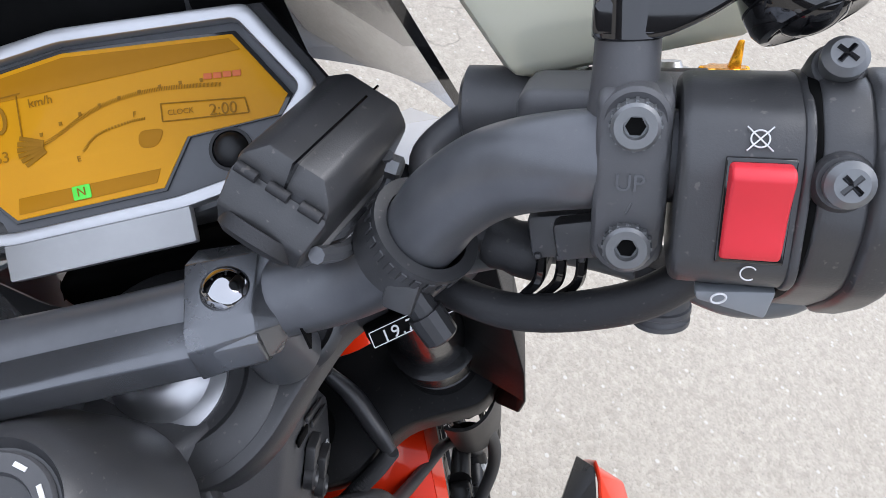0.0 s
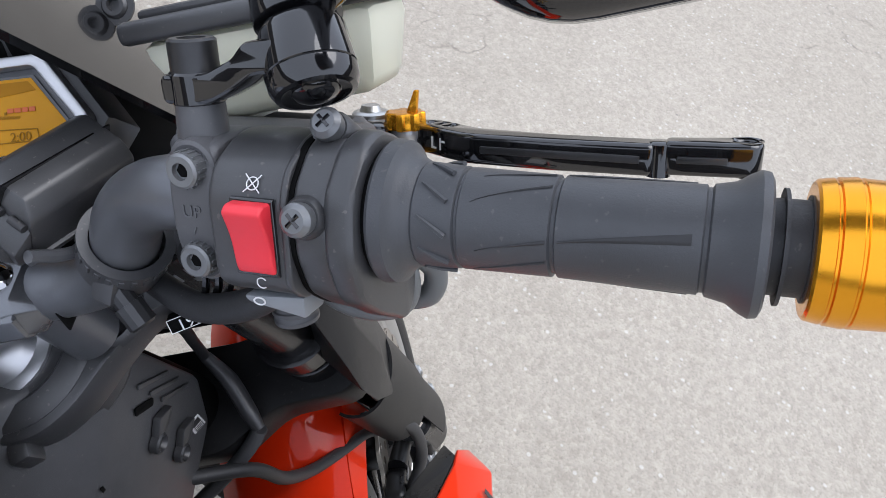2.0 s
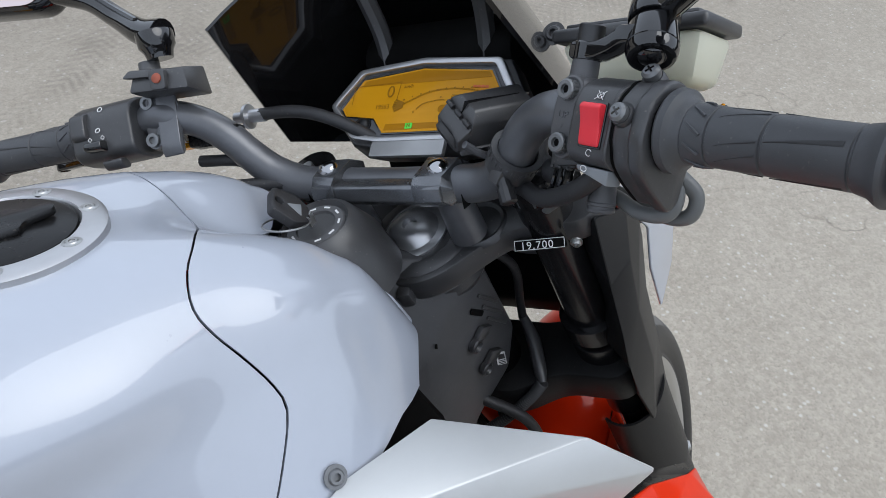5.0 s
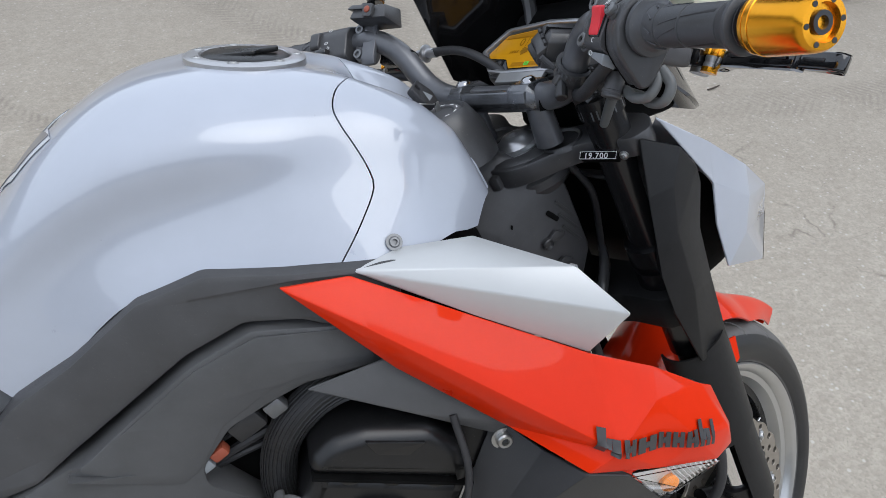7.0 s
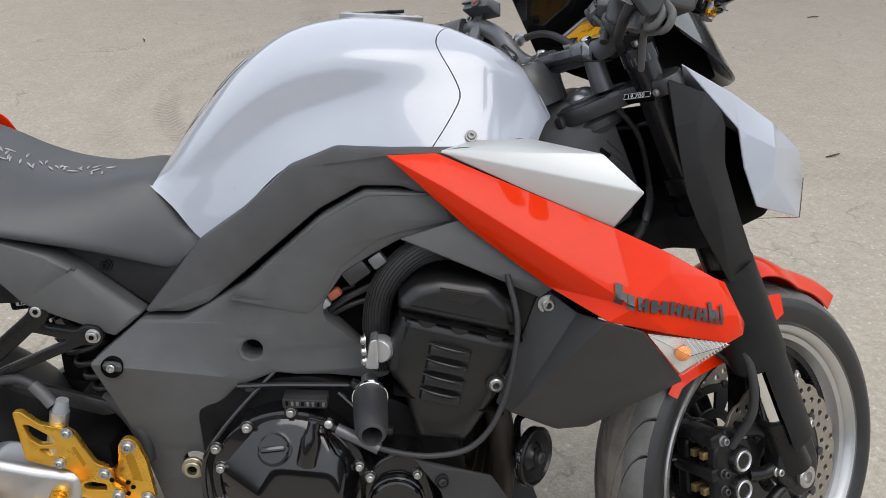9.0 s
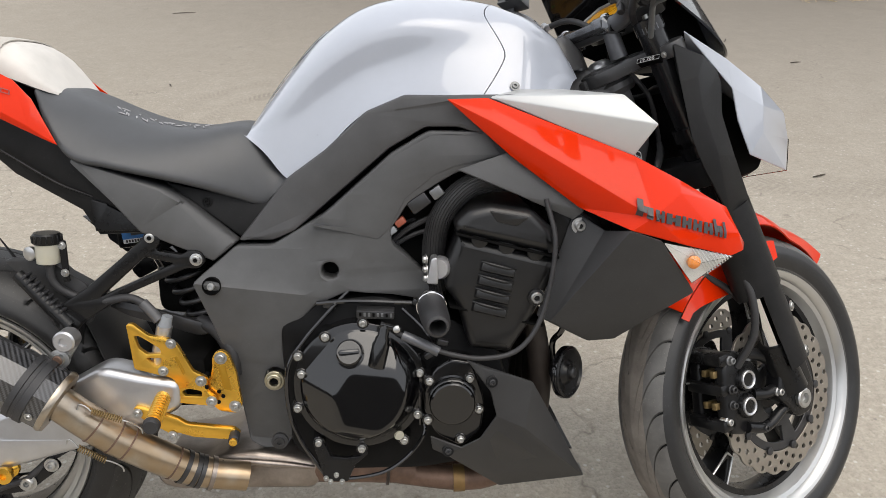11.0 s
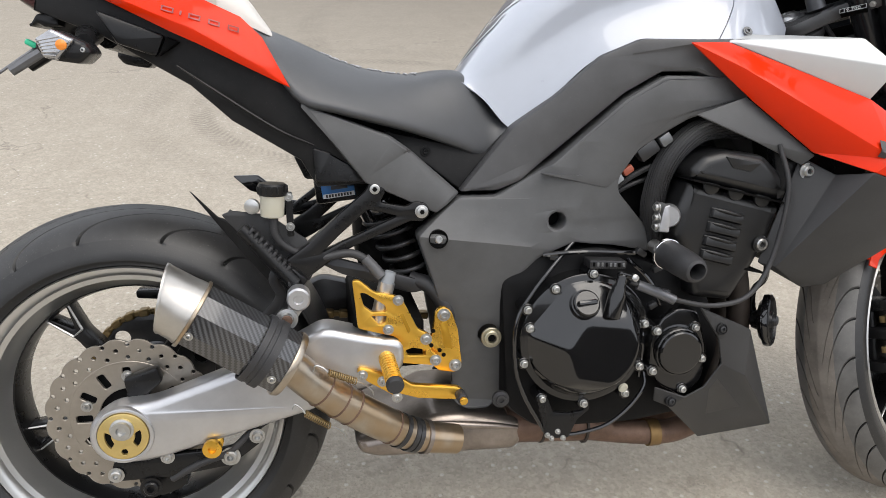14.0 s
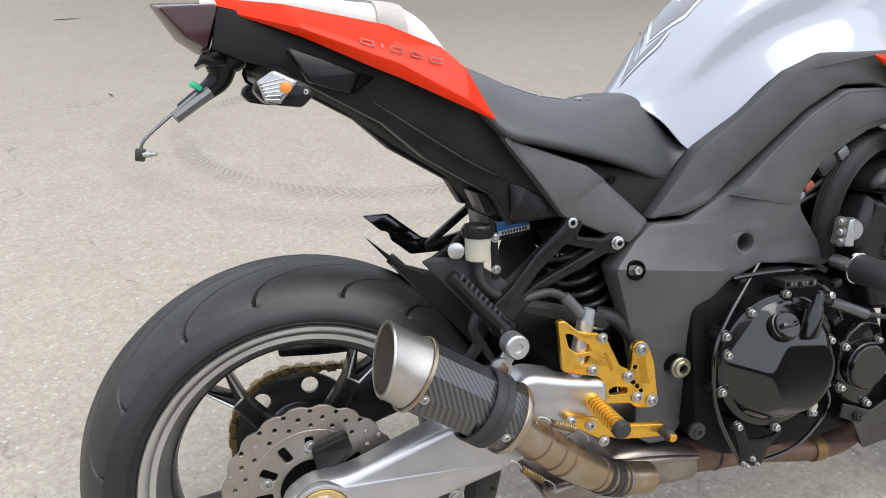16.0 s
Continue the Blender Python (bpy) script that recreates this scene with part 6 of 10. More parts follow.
ln = spline([(1.213, -0.067, 0.427), (1.206, -0.056, 0.402), (1.192, -0.036, 0.368), (1.176, -0.014, 0.336), (1.165, 0.000, 0.310)], 26)
part("corrugated_sleeve", sweep(bmesh.new(), ln, [0.0062 if i % 2 else 0.0050 for i in range(len(ln))], 12), RUBBER, bike, "black corrugated wire sleeve")
part("front_brake_hose", tube([(1.150, -0.020, 0.420), (1.199, -0.056, 0.381), (1.225, -0.062, 0.325), (1.262, -0.060, 0.272), (1.305, -0.064, 0.238), (1.345, -0.070, 0.214), (1.37, -0.08, 0.19)], 0.0058, 14, 8), RUBBER, bike, "black brake hose")

# steering axes: local x ahead, y left, z up the stem
STEM = S @ facing((1.127, 0, 0.604), (math.cos(RAKE), 0, math.sin(RAKE)), (0, 1, 0))


def clamp_plate(outline, z0, z1, bevel=0.004, holes=()):
    b = slab([rounded(outline, 0.014)] + list(holes), 0, z1 - z0, bevel)
    for v in b.verts:
        x, y, z = v.co
        v.co = Vector((x, z, z1 - y))
    return b


TOPC = [(-0.052, -0.016), (-0.052, 0.016), (-0.040, 0.036), (-0.016, 0.056), (0.004, 0.075), (0.012, 0.100), (0.015, 0.122), (0.019, 0.138), (0.040, 0.148), (0.068, 0.128), (0.068, 0.090), (0.040, 0.050), (0.040, -0.050), (0.068, -0.090), (0.068, -0.128), (0.040, -0.148), (0.019, -0.138), (0.015, -0.122), (0.012, -0.100), (0.004, -0.075), (-0.016, -0.056), (-0.040, -0.036)]
yoke = part("top_yoke", clamp_plate(TOPC, -0.033, -0.010, 0.0025), BLACKP, bike, "matt black top yoke", 40, STEM)
part("yoke_boss", lathe([(-0.030, 0.049), (-0.0095, 0.047), (-0.0075, 0.044), (-0.0065, 0.034), (-0.0095, 0.031), (-0.0095, 0.0)], (0, 0, 0), (0, 0, 1), 48), BLACKP, yoke, "", 30, STEM)
part("stem_nut", lathe([(-0.012, 0.0290), (-0.0075, 0.0290), (-0.0065, 0.0265), (-0.0060, 0.0225), (-0.002, 0.0200), (0.002, 0.0155), (0.0035, 0.011), (0.0035, 0.0065), (-0.001, 0.006), (-0.001, 0)], (0, 0.005, 0), (0, 0, 1), 48), ALLOY, yoke, "brushed steering stem nut", 30, STEM)
part("stem_lock", lathe([(-0.060, 0.040), (-0.050, 0.046), (-0.040, 0.046), (-0.034, 0.040)], (0, 0, 0), (0, 0, 1), 40), BLACKP, yoke, "", 30, STEM)
part("yoke_stop", box((0.016, 0.012, 0.016), (-0.054, -0.004, -0.022), deg(0, 0, 20), 0.003), BLACKP, yoke, "", 30, STEM)
for s in (-1, 1):
    part("riser_cup", lathe([(-0.014, 0.025), (-0.010, 0.024), (-0.008, 0.022), (-0.010, 0.019), (-0.014, 0.018)], (0.012, s * 0.051, 0), (0, 0, 1), 40, closed=True), BLACKP, yoke, "", 40, STEM)
    part("pinch_bolt", bolt((0.008, s * 0.132, -0.023), (-1, s * 0.25, 0), 0.0033, 0.004), STEEL, yoke, "", 30, STEM)
LOWC = [(-0.040, -0.03), (-0.040, 0.03), (-0.012, 0.070), (-0.010, 0.130), (0.020, 0.148), (0.060, 0.140), (0.070, 0.10), (0.045, 0.05), (0.045, -0.05), (0.070, -0.10), (0.060, -0.140), (0.020, -0.148), (-0.010, -0.130), (-0.012, -0.070)]
low = part("lower_yoke", clamp_plate(LOWC, -0.250, -0.205), GREYH, bike, "black lower yoke", 40, STEM)
part("stem", lathe([(-0.25, 0.026), (-0.01, 0.026)], (0, 0, 0), (0, 0, 1), 24), INNER, yoke, "", 40, STEM)
# odometer plate on the yoke's edge facing the rider
pl = facing((1.1400, -0.1030, 0.5850), (0.29, -0.957, 0.0), (0.40, 0.10, 0.91))
pl.translation += pl.to_3x3() @ Vector((0, 0, 0.0020))
plate = part("yoke_label", slab(rounded([(-0.020, -0.0042), (0.020, -0.0042), (0.020, 0.0042), (-0.020, 0.0042)], 0.0015), -0.0, 0.0120, 0.0004), INNER, yoke, "small black label with a white number",
             m=S @ pl @ Matrix.Rotation(radians(-90), 4, "X"))
part("label_number", letters("19.700", 0.0084, pl @ Matrix.Translation((-0.002, -0.0008, 0.0016)), 0.0002, 1.15), PRINT, plate, m=S.copy())
bm = bmesh.new()
for p, q in (((-0.0195, -0.0038), (0.0195, -0.0038)), ((-0.0195, 0.0038), (0.0195, 0.0038)), ((-0.0195, -0.0038), (-0.0195, 0.0038)), ((0.0195, -0.0038), (0.0195, 0.0038))):
    sweep(bm, [pl @ Vector((*p, 0.0014)), pl @ Vector((*q, 0.0014))], 0.0003, 4)
part("label_border", bm, PRINT, plate, m=S.copy())

for s in (-1, 1):
    fork = part("fork_leg", sweep(bmesh.new(), [fork_at(0.635, s * 0.105), fork_at(0.330, s * 0.105)], 0.0215, 28), FORKB, bike, "gloss black upside-down fork leg", 40, S.copy())
    part("fork_slider", sweep(bmesh.new(), [fork_at(0.330, s * 0.105), fork_at(0.02, s * 0.105)], 0.0205, 24), CHROME, fork, "polished fork tube", 40, S.copy())
    part("fork_cap", lathe([(0, 0.024), (0.010, 0.024), (0.012, 0.020), (0.012, 0.014), (0.018, 0.012), (0.018, 0.004), (0.022, 0.004), (0.022, 0)], fork_at(0.632, s * 0.105), STEER_AXIS, 6 * 4), BARB, fork, "", 30, S.copy())
    part("fork_screw", lathe([(0.018, 0.005), (0.027, 0.005), (0.027, 0)], fork_at(0.632, s * 0.105), STEER_AXIS, 12), STEEL, fork, "", 30, S.copy())
    for k, (z, r) in enumerate(((0.640, 0.024), (0.398, 0.036), (0.470, 0.0285), (0.44, 0.0275))):
        part("fork_ring", lathe([(-0.012, r - 0.003), (-0.011, r), (0.011, r), (0.012, r - 0.003)], fork_at(z, s * 0.105), STEER_AXIS, 32), FORKB, fork, "", 30, S.copy())
    # open shell guard round the lower leg
    side_v = Vector((0, s, 0))
    ahead_v = side_v.cross(STEER_AXIS) * -s
    fwd = Vector((math.cos(RAKE), 0, math.sin(RAKE)))
    for z0, z1, a0, a1, side_r, fwd_r in ((0.338, 0.190, -118, 118, 0.036, 0.0475), (0.196, 0.052, -30, 112, 0.033, 0.0450)):
        def guard(u, v, s=s, side_v=side_v, fwd=fwd, z0=z0, z1=z1, a0=a0, a1=a1, side_r=side_r, fwd_r=fwd_r):
            a = radians(a0 + (a1 - a0) * v)
            return fork_at(z0 + (z1 - z0) * u, s * 0.108) + side_v * (side_r * math.cos(a)) + fwd * (0.0075 + fwd_r * math.sin(a))
        part("fork_guard", surface(guard, 14, 32, 0.0028), GREYH, fork, "matt black plastic fork guard", 40, S.copy())
    for bx, by, bz in ((1.413, 0.129, 0.158), (1.445, 0.128, 0.076)):
        part("guard_bolt", bolt((bx, s * by, bz), (0.35, s, 0.1), 0.0065, 0.004), STEEL, fork, "", 30, S.copy())
    # faceted side plate between headlamp and yoke
    V = [(1.150, 0.146, 0.602), (1.213, 0.150, 0.585), (1.240, 0.152, 0.560), (1.250, 0.150, 0.540), (1.247, 0.150, 0.490), (1.272, 0.148, 0.424), (1.322, 0.138, 0.330), (1.262, 0.140, 0.322), (1.196, 0.150, 0.405), (1.172, 0.152, 0.450), (1.162, 0.153, 0.492), (1.156, 0.150, 0.540),
         (1.190, 0.160, 0.500), (1.222, 0.158, 0.425), (1.188, 0.158, 0.548), (1.180, 0.118, 0.575), (1.215, 0.118, 0.495), (1.205, 0.120, 0.455)]
    part("fork_side_plate", panel([(x, s * y, z) for x, y, z in V], [(0, 1, 14, 11), (1, 2, 12, 14), (2, 3, 4, 12), (4, 5, 13, 12), (5, 6, 7, 13), (7, 8, 13), (8, 9, 12, 13), (9, 10, 12), (10, 11, 14, 12), (0, 11, 15), (11, 10, 16, 15), (10, 9, 17, 16)], 0.004, 0.002), GREYH, fork, "matt black faceted side plate", 25, S.copy())
    part("fork_socket", lathe([(-0.012, 0.0215), (-0.010, 0.0265), (0.045, 0.0275), (0.085, 0.030), (0.085, 0.0)], fork_at(0.085, s * 0.104), FORKD, 28), DARKB, fork, "black cast fork foot", 40, S.copy())
    # axle lug and radial caliper
    part("fork_foot", slab(rounded([(1.395, 0.070), (1.455, 0.075), (1.482, 0.010), (1.472, -0.040), (1.435, -0.048), (1.405, -0.020), (1.385, -0.005), (1.39, 0.03)], 0.012), s * 0.116, s * 0.084, 0.005, seg=3), DARKB, fork, "", 40, S.copy())
    part("axle_end", lathe([(0, 0.018), (0.006, 0.018), (0.008, 0.015), (0.008, 0.009), (-0.004, 0.008), (-0.004, 0)], (1.443, s * 0.117, -0.012), (0, s, 0), 28), STEEL, fork, "hollow steel axle end", 30, S.copy())
    SC = S @ Matrix.Translation((0.004, -s * 0.013, 0))
    HALF = rounded([(1.290, 0.092), (1.330, 0.080), (1.352, 0.056), (1.350, 0.016), (1.342, -0.030), (1.318, -0.062), (1.286, -0.056), (1.272, -0.030), (1.270, 0.060)], 0.010)
    calp = part("brake_caliper", slab(HALF, s * 0.106, s * 0.082, 0.006, seg=3), DARKB, fork, "black radial brake caliper", 35, SC.copy())
    part("caliper_half", slab(HALF, s * 0.050, s * 0.026, 0.006, seg=3), DARKB, calp, "", 35, SC.copy())
    for z in (0.076, 0.024, -0.038):
        part("caliper_arm", box((0.032, 0.080, 0.021), (1.279, s * 0.066, z), deg(0, -8, 0), 0.004), DARKB, calp, "", 35, SC.copy())
    for z in (0.050, -0.006):
        for y in (0.074, 0.056):
            part("brake_pad", box((0.030, 0.009, 0.012), (1.280, s * y, z), None, 0.001), CHAIN, calp, "", 30, S.copy())
    for z in (0.037, -0.010):
        part("caliper_pot", lathe([(-0.006, 0.0235), (0.006, 0.0215), (0.010, 0.0195), (0.010, 0.0)], (1.320, s * 0.104, z), (0, s, 0), 30), DARKB, calp, "", 30, SC.copy())
        part("caliper_piston_cap", lathe([(0.009, 0.0168), (0.0125, 0.0165), (0.0135, 0.0150), (0.0120, 0.0122), (0.009, 0.0120)], (1.320, s * 0.104, z), (0, s, 0), 30, closed=True), ALLOY, calp, "bright piston cap ring", 30, SC.copy())
    part("caliper_bridge", tube([(1.335, s * 0.096, 0.078), (1.372, s * 0.102, 0.070), (1.400, s * 0.110, 0.052)], [0.012, 0.011, 0.013], 12, 6), DARKB, calp, "", 35, SC.copy())
    part("caliper_link", tube([(1.318, s * 0.108, -0.048), (1.362, s * 0.112, -0.054), (1.405, s * 0.114, -0.030), (1.440, s * 0.116, -0.014)], [0.010, 0.0095, 0.0090, 0.011], 12, 6), DARKB, calp, "", 35, SC.copy())
    part("caliper_link", tube([(1.340, s * 0.104, 0.006), (1.370, s * 0.110, 0.004), (1.400, s * 0.114, 0.012)], [0.011, 0.010, 0.011], 12, 6), DARKB, calp, "", 35, SC.copy())
    for x, y, z, m_ in ((1.286, 0.108, 0.074, BOLTG), (1.276, 0.104, -0.032, STEEL), (1.284, 0.110, 0.024, DARKST), (1.286, 0.108, -0.004, DARKST), (1.386, 0.124, 0.006, STEEL), (1.352, 0.116, -0.054, DARKST)):
        part("caliper_bolt", lathe([(-0.012, 0.0085), (0.0, 0.0085), (0.001, 0.0062), (0.0065, 0.0060), (0.0075, 0.0050), (0.0075, 0.0030), (0.004, 0.0028), (0.004, 0)], (x, s * y, z), (0, s, 0), 18), m_, calp, "", 30, SC.copy())
    part("caliper_mark", box((0.020, 0.001, 0.004), (1.328, s * 0.1066, 0.070), deg(0, 14, 0), 0), BOLTG, calp, "", 30, SC.copy())
    part("brake_hose", tube([(1.305, s * 0.105, 0.060), (1.318, s * 0.135, 0.120), (1.310, s * 0.140, 0.190), (1.285, s * 0.125, 0.250), (1.270, s * 0.112, 0.275)], 0.0068, 12, 8), RUBBER, fork, "black brake hose", 40, SC.copy())

# front fender
AX = Vector((1.44, 0, -0.011))


def fender(u, v):
    a = radians(44 + 98 * u)
    w = 0.066 - 0.060 * max(0.0, 1 - u / 0.42) ** 1.2
    t = 2 * v - 1
    r = 0.318 - 0.032 * abs(t) ** 2.2 + 0.030 * max(0.0, 1 - u / 0.30) + 0.030 * math.exp(-((u - 0.50) / 0.18) ** 2)
    return AX + Vector((math.cos(a) * r, t * w, math.sin(a) * r))


fend = part("front_fender", surface(fender, 40, 24, 0.003), RED, bike, "orange-red front fender", 50, S.copy())
for s in (-1, 1):
    def skirt(u, v, s=s):
        a = radians(86 + 58 * u)
        r = 0.284 - v * (0.052 * math.sin(math.pi * min(1, 0.12 + u * 0.95)) + 0.012)
        return AX + Vector((math.cos(a) * r, s * (0.0665 + 0.008 * v), math.sin(a) * r))
    part("fender_skirt", surface(skirt, 16, 8, 0.003), RED, fend, "orange-red fender side", 50, S.copy())
    part("fender_bracket", box((0.05, 0.006, 0.03), (1.36, s * 0.080, 0.225), deg(0, 30, 0), 0.002), BLACKP, fend, "", 40, S.copy())

# ---- headlamp cowl and visor ----
COWL = [(1.170, -0.152, 0.621), (1.277, -0.148, 0.534), (1.293, -0.142, 0.482), (1.319, -0.141, 0.425), (1.441, -0.117, 0.399), (1.469, -0.104, 0.457), (1.438, -0.122, 0.501), (1.354, -0.143, 0.541), (1.266, -0.150, 0.582), (1.344, -0.153, 0.506), (1.348, -0.147, 0.462),
        (1.275, -0.060, 0.580), (1.365, -0.060, 0.540), (1.428, -0.050, 0.490), (1.446, -0.045, 0.440), (1.275, 0, 0.584), (1.370, 0, 0.543), (1.434, 0, 0.49), (1.449, 0, 0.44), (1.430, -0.04, 0.396), (1.434, 0, 0.39)]
CF = [(0, 1, 8), (8, 1, 9, 7), (1, 2, 9), (2, 3, 10, 9), (3, 4, 10), (4, 5, 10), (5, 6, 9, 10), (6, 7, 9)]
CF_TOP = [(0, 8, 11), (8, 7, 12, 11), (7, 6, 13, 12), (6, 5, 14, 13), (11, 12, 16, 15), (12, 13, 17, 16)]
cowl = None
for s in (1, -1):
    ob = part("headlamp_cowl", panel([(x, s * y, z) for x, y, z in COWL], CF, 0.003, 0.0025), WHITE, bike, "pearl white headlamp cowl side", 20, S.copy())
    part("cowl_top", panel([(x, s * y, z) for x, y, z in COWL], CF_TOP, 0.003, 0.002), WHITE, ob, "", 25, S.copy())
    [part("headlamp_lens", panel([(x, s * y, z) for x, y, z in COWL], [q], 0.003, 0), LENS, ob, "", 25, S.copy()) for q in ((13, 14, 18, 17), (5, 4, 19, 14), (14, 19, 20, 18))]
    cowl = cowl or ob
part("headlamp_body", slab(rounded([(1.215, 0.585), (1.275, 0.572), (1.365, 0.530), (1.415, 0.480), (1.425, 0.420), (1.410, 0.400), (1.350, 0.385), (1.290, 0.430), (1.240, 0.470)], 0.02), -0.090, 0.090, 0.02), INNER, bike, "black headlamp body", 40, S.copy())


def visor(u, v):
    t = 2 * v - 1
    u0 = 0.03 * min(1.0, (1 - abs(t)) / 0.22) ** 0.8
    u = u0 + (1 - u0) * u
    lo = Vector((1.390 - 0.112 * t * t - 0.113 * t ** 8, 0.147 * t, 0.598 + 0.072 * t ** 6))
    c = max(0.0, abs(t) - 0.82) / 0.18
    hi = Vector((1.215 - 0.137 * t * t + 0.006 * c, 0.120 * t, 0.848 - 0.056 * t * t - 0.004 * c * c))
    p = lo.lerp(hi, u)
    return p + Vector((0.016, 0, 0.010)) * math.sin(math.pi * u) * (1 - t * t)


# added filler block that blacks out the open gap behind the screen
part("screen_backing", slab(rounded([(1.205, 0.600), (1.330, 0.610), (1.300, 0.660), (1.250, 0.752), (1.205, 0.735)], 0.02), -0.075, 0.075, 0.012), INNER, bike, "near-black filler block added behind the screen", 40, S.copy())
vis = part("visor", surface(visor, 18, 32, 0.0035), SCREENP, bike, "glossy black flyscreen", 50, S.copy())
for s in (-1, 1):
    part("visor_screw", bolt(Vector((1.19, s * 0.118, 0.735)), (-0.7, 0, 0.5), 0.006, 0.003), BLACKP, vis, "", 30, S.copy())
    part("visor_bracket", tube([(1.200, s * 0.045, 0.660), (1.215, s * 0.050, 0.735), (1.205, s * 0.055, 0.790)], 0.008, 8), BLACKP, vis, "", 40, S.copy())
part("visor_shelf", slab(rounded([(1.190, -0.088), (1.260, -0.085), (1.320, -0.06), (1.335, 0.0), (1.320, 0.06), (1.260, 0.085), (1.190, 0.088), (1.190, 0.06), (1.22, 0.0), (1.190, -0.06)], 0.01), 0, 0.006, 0.002), BLACKP, vis, "", 40,
     S @ Matrix.Translation((0, 0, 0.632)) @ Matrix.Rotation(radians(4), 4, "Y") @ Matrix.Rotation(radians(90), 4, "X"))

# ---- instrument cluster ----
BUTTON = finish("button_rubber", (0.006, 0.006, 0.0065), 0.42, wear=0.2, spec=0.4)
DISP = facing((1.162, -0.004, 0.693), (0, -1, 0), (0.72, 0, 0.69))


DO = [(x * 0.975, z * 0.975) for x, z in ((-0.092, 0.0055), (-0.068, 0.0405), (-0.002, 0.047), (0.072, 0.0405), (0.092, 0.0050), (0.064, -0.027), (0.034, -0.031), (-0.034, -0.031), (-0.060, -0.027))]
DI = [(x * 0.925, z * 0.86 + 0.0006) for x, z in DO]
dash = part("dash_unit", flat([[(x * 1.06, z * 1.08) for x, z in DO]], -0.035, -0.004, 0.004), BLACKP, bike, "amber digital instrument cluster with a silver bezel", 40, S.copy())
part("bezel", flat([rounded(DO, 0.004), rounded(DI, 0.003)], -0.004, 0.004, 0.0015), ALLOY, dash, "brushed silver bezel", 30, S.copy())
part("face_plate", flat([DI], -0.004, -0.001, 0.0003), FACEG, dash, "dark grey face plate", 30, S.copy())
LC = [(-0.0777, 0.0035), (-0.062, 0.0305), (-0.002, 0.0370), (0.062, 0.0300), (0.0777, 0.0035), (0.0725, -0.0033), (0.038, -0.0040), (0.0257, -0.0208), (-0.0303, -0.0208), (-0.042, -0.0070), (-0.0725, -0.0033)]
part("lcd_edge", flat([[(x * 1.022, (z - 0.006) * 1.045 + 0.006) for x, z in LC]], -0.001, 0.0004, 0.0002), GLOSSB, dash, "", 30, S.copy())
lcd = part("lcd", flat([LC], -0.001, 0.0008, 0.0004), LCD, dash, "amber liquid-crystal display", 30, S.copy())
part("dim_band", flat([[(-0.062, 0.0240), (0.0640, 0.0235), (0.0605, 0.0285), (-0.002, 0.0352), (-0.059, 0.0290)]], 0.0009, 0.0011, 0.0001), LCDSHADE, lcd, "", 30, S.copy())
part("dim_foot", flat([[(-0.028, -0.0130), (0.026, -0.0135), (0.0235, -0.0185), (-0.029, -0.0190)]], 0.0009, 0.0011, 0.0001), LCDSHADE, lcd, "", 30, S.copy())
part("fuel_field", flat([rounded([(0.0205, 0.0020), (0.0305, 0.0010), (0.0265, -0.0055), (0.0195, -0.0045)], 0.003)], 0.0009, 0.0011, 0.0001), LCDSHADE, lcd, "", 30, S.copy())


def lcd_bar(bm, x0, z0, x1, z1, w):
    d = Vector((x1 - x0, z1 - z0)).normalized() * (w / 2)
    bm2 = flat([[(x0 - d.y, z0 + d.x), (x1 - d.y, z1 + d.x), (x1 + d.y, z1 - d.x), (x0 + d.y, z0 - d.x)]], 0.0012, 0.0014, 0.00005)
    t = bpy.data.meshes.new("t"); bm2.to_mesh(t); bm2.free(); bm.from_mesh(t); bpy.data.meshes.remove(t)


bm = bmesh.new()
ARC = [(-0.017, 0.0037), (-0.0079, 0.0074), (0.0004, 0.0113), (0.0124, 0.0147), (0.0277, 0.0157), (0.0425, 0.0141), (0.0546, 0.0121)]
ARC = [(p.x, p.y) for p in spline([(x, z, 0) for x, z in ARC], 48)]
for k in range(0, len(ARC) - 2, 2):  # rev counter arc
    lcd_bar(bm, *ARC[k], ARC[k][0] * 0.35 + ARC[k + 1][0] * 0.65, ARC[k][1] * 0.35 + ARC[k + 1][1] * 0.65, 0.0016)
for k in range(9):
    x = -0.015 + 0.0078 * k
    z = 0.0085 + 0.0108 * (1 - (1 - k / 8) ** 2) - 0.004 * (k / 8) ** 2
    lcd_bar(bm, x - 0.0006, z, x + 0.0006, z, 0.0014)
ARC = [(p.x, p.y) for p in spline([(x, z, 0) for x, z in ((-0.0008, -0.001), (0.003, 0.0025), (0.0079, 0.0046), (0.0182, 0.006), (0.0244, 0.0059))], 18)]
for k in range(0, len(ARC) - 2, 2):
    lcd_bar(bm, *ARC[k], *ARC[k + 1], 0.0010)
for k in range(6):
    a = radians(150 + 13 * k)
    lcd_bar(bm, -0.012 + 0.003 * math.cos(a), 0.004 + 0.003 * math.sin(a), -0.012 + 0.013 * math.cos(a), 0.004 + 0.010 * math.sin(a), 0.0016)
for p, q in (((0.0308, 0.0100), (0.0619, 0.0054)), ((0.0619, 0.0054), (0.0622, -0.0004)), ((0.0622, -0.0004), (0.0302, 0.0033)), ((0.0302, 0.0033), (0.0308, 0.0100)), ((-0.070, 0.024), (-0.020, 0.0255)), ((-0.0215, 0.0250), (-0.0222, 0.009)), ((-0.068, 0.007), (-0.069, 0.0235))):
    lcd_bar(bm, *p, *q, 0.0005)
part("lcd_scale", bm, LCDINK, lcd, "dark rev-counter segments", 30, S.copy())
bm = bmesh.new()
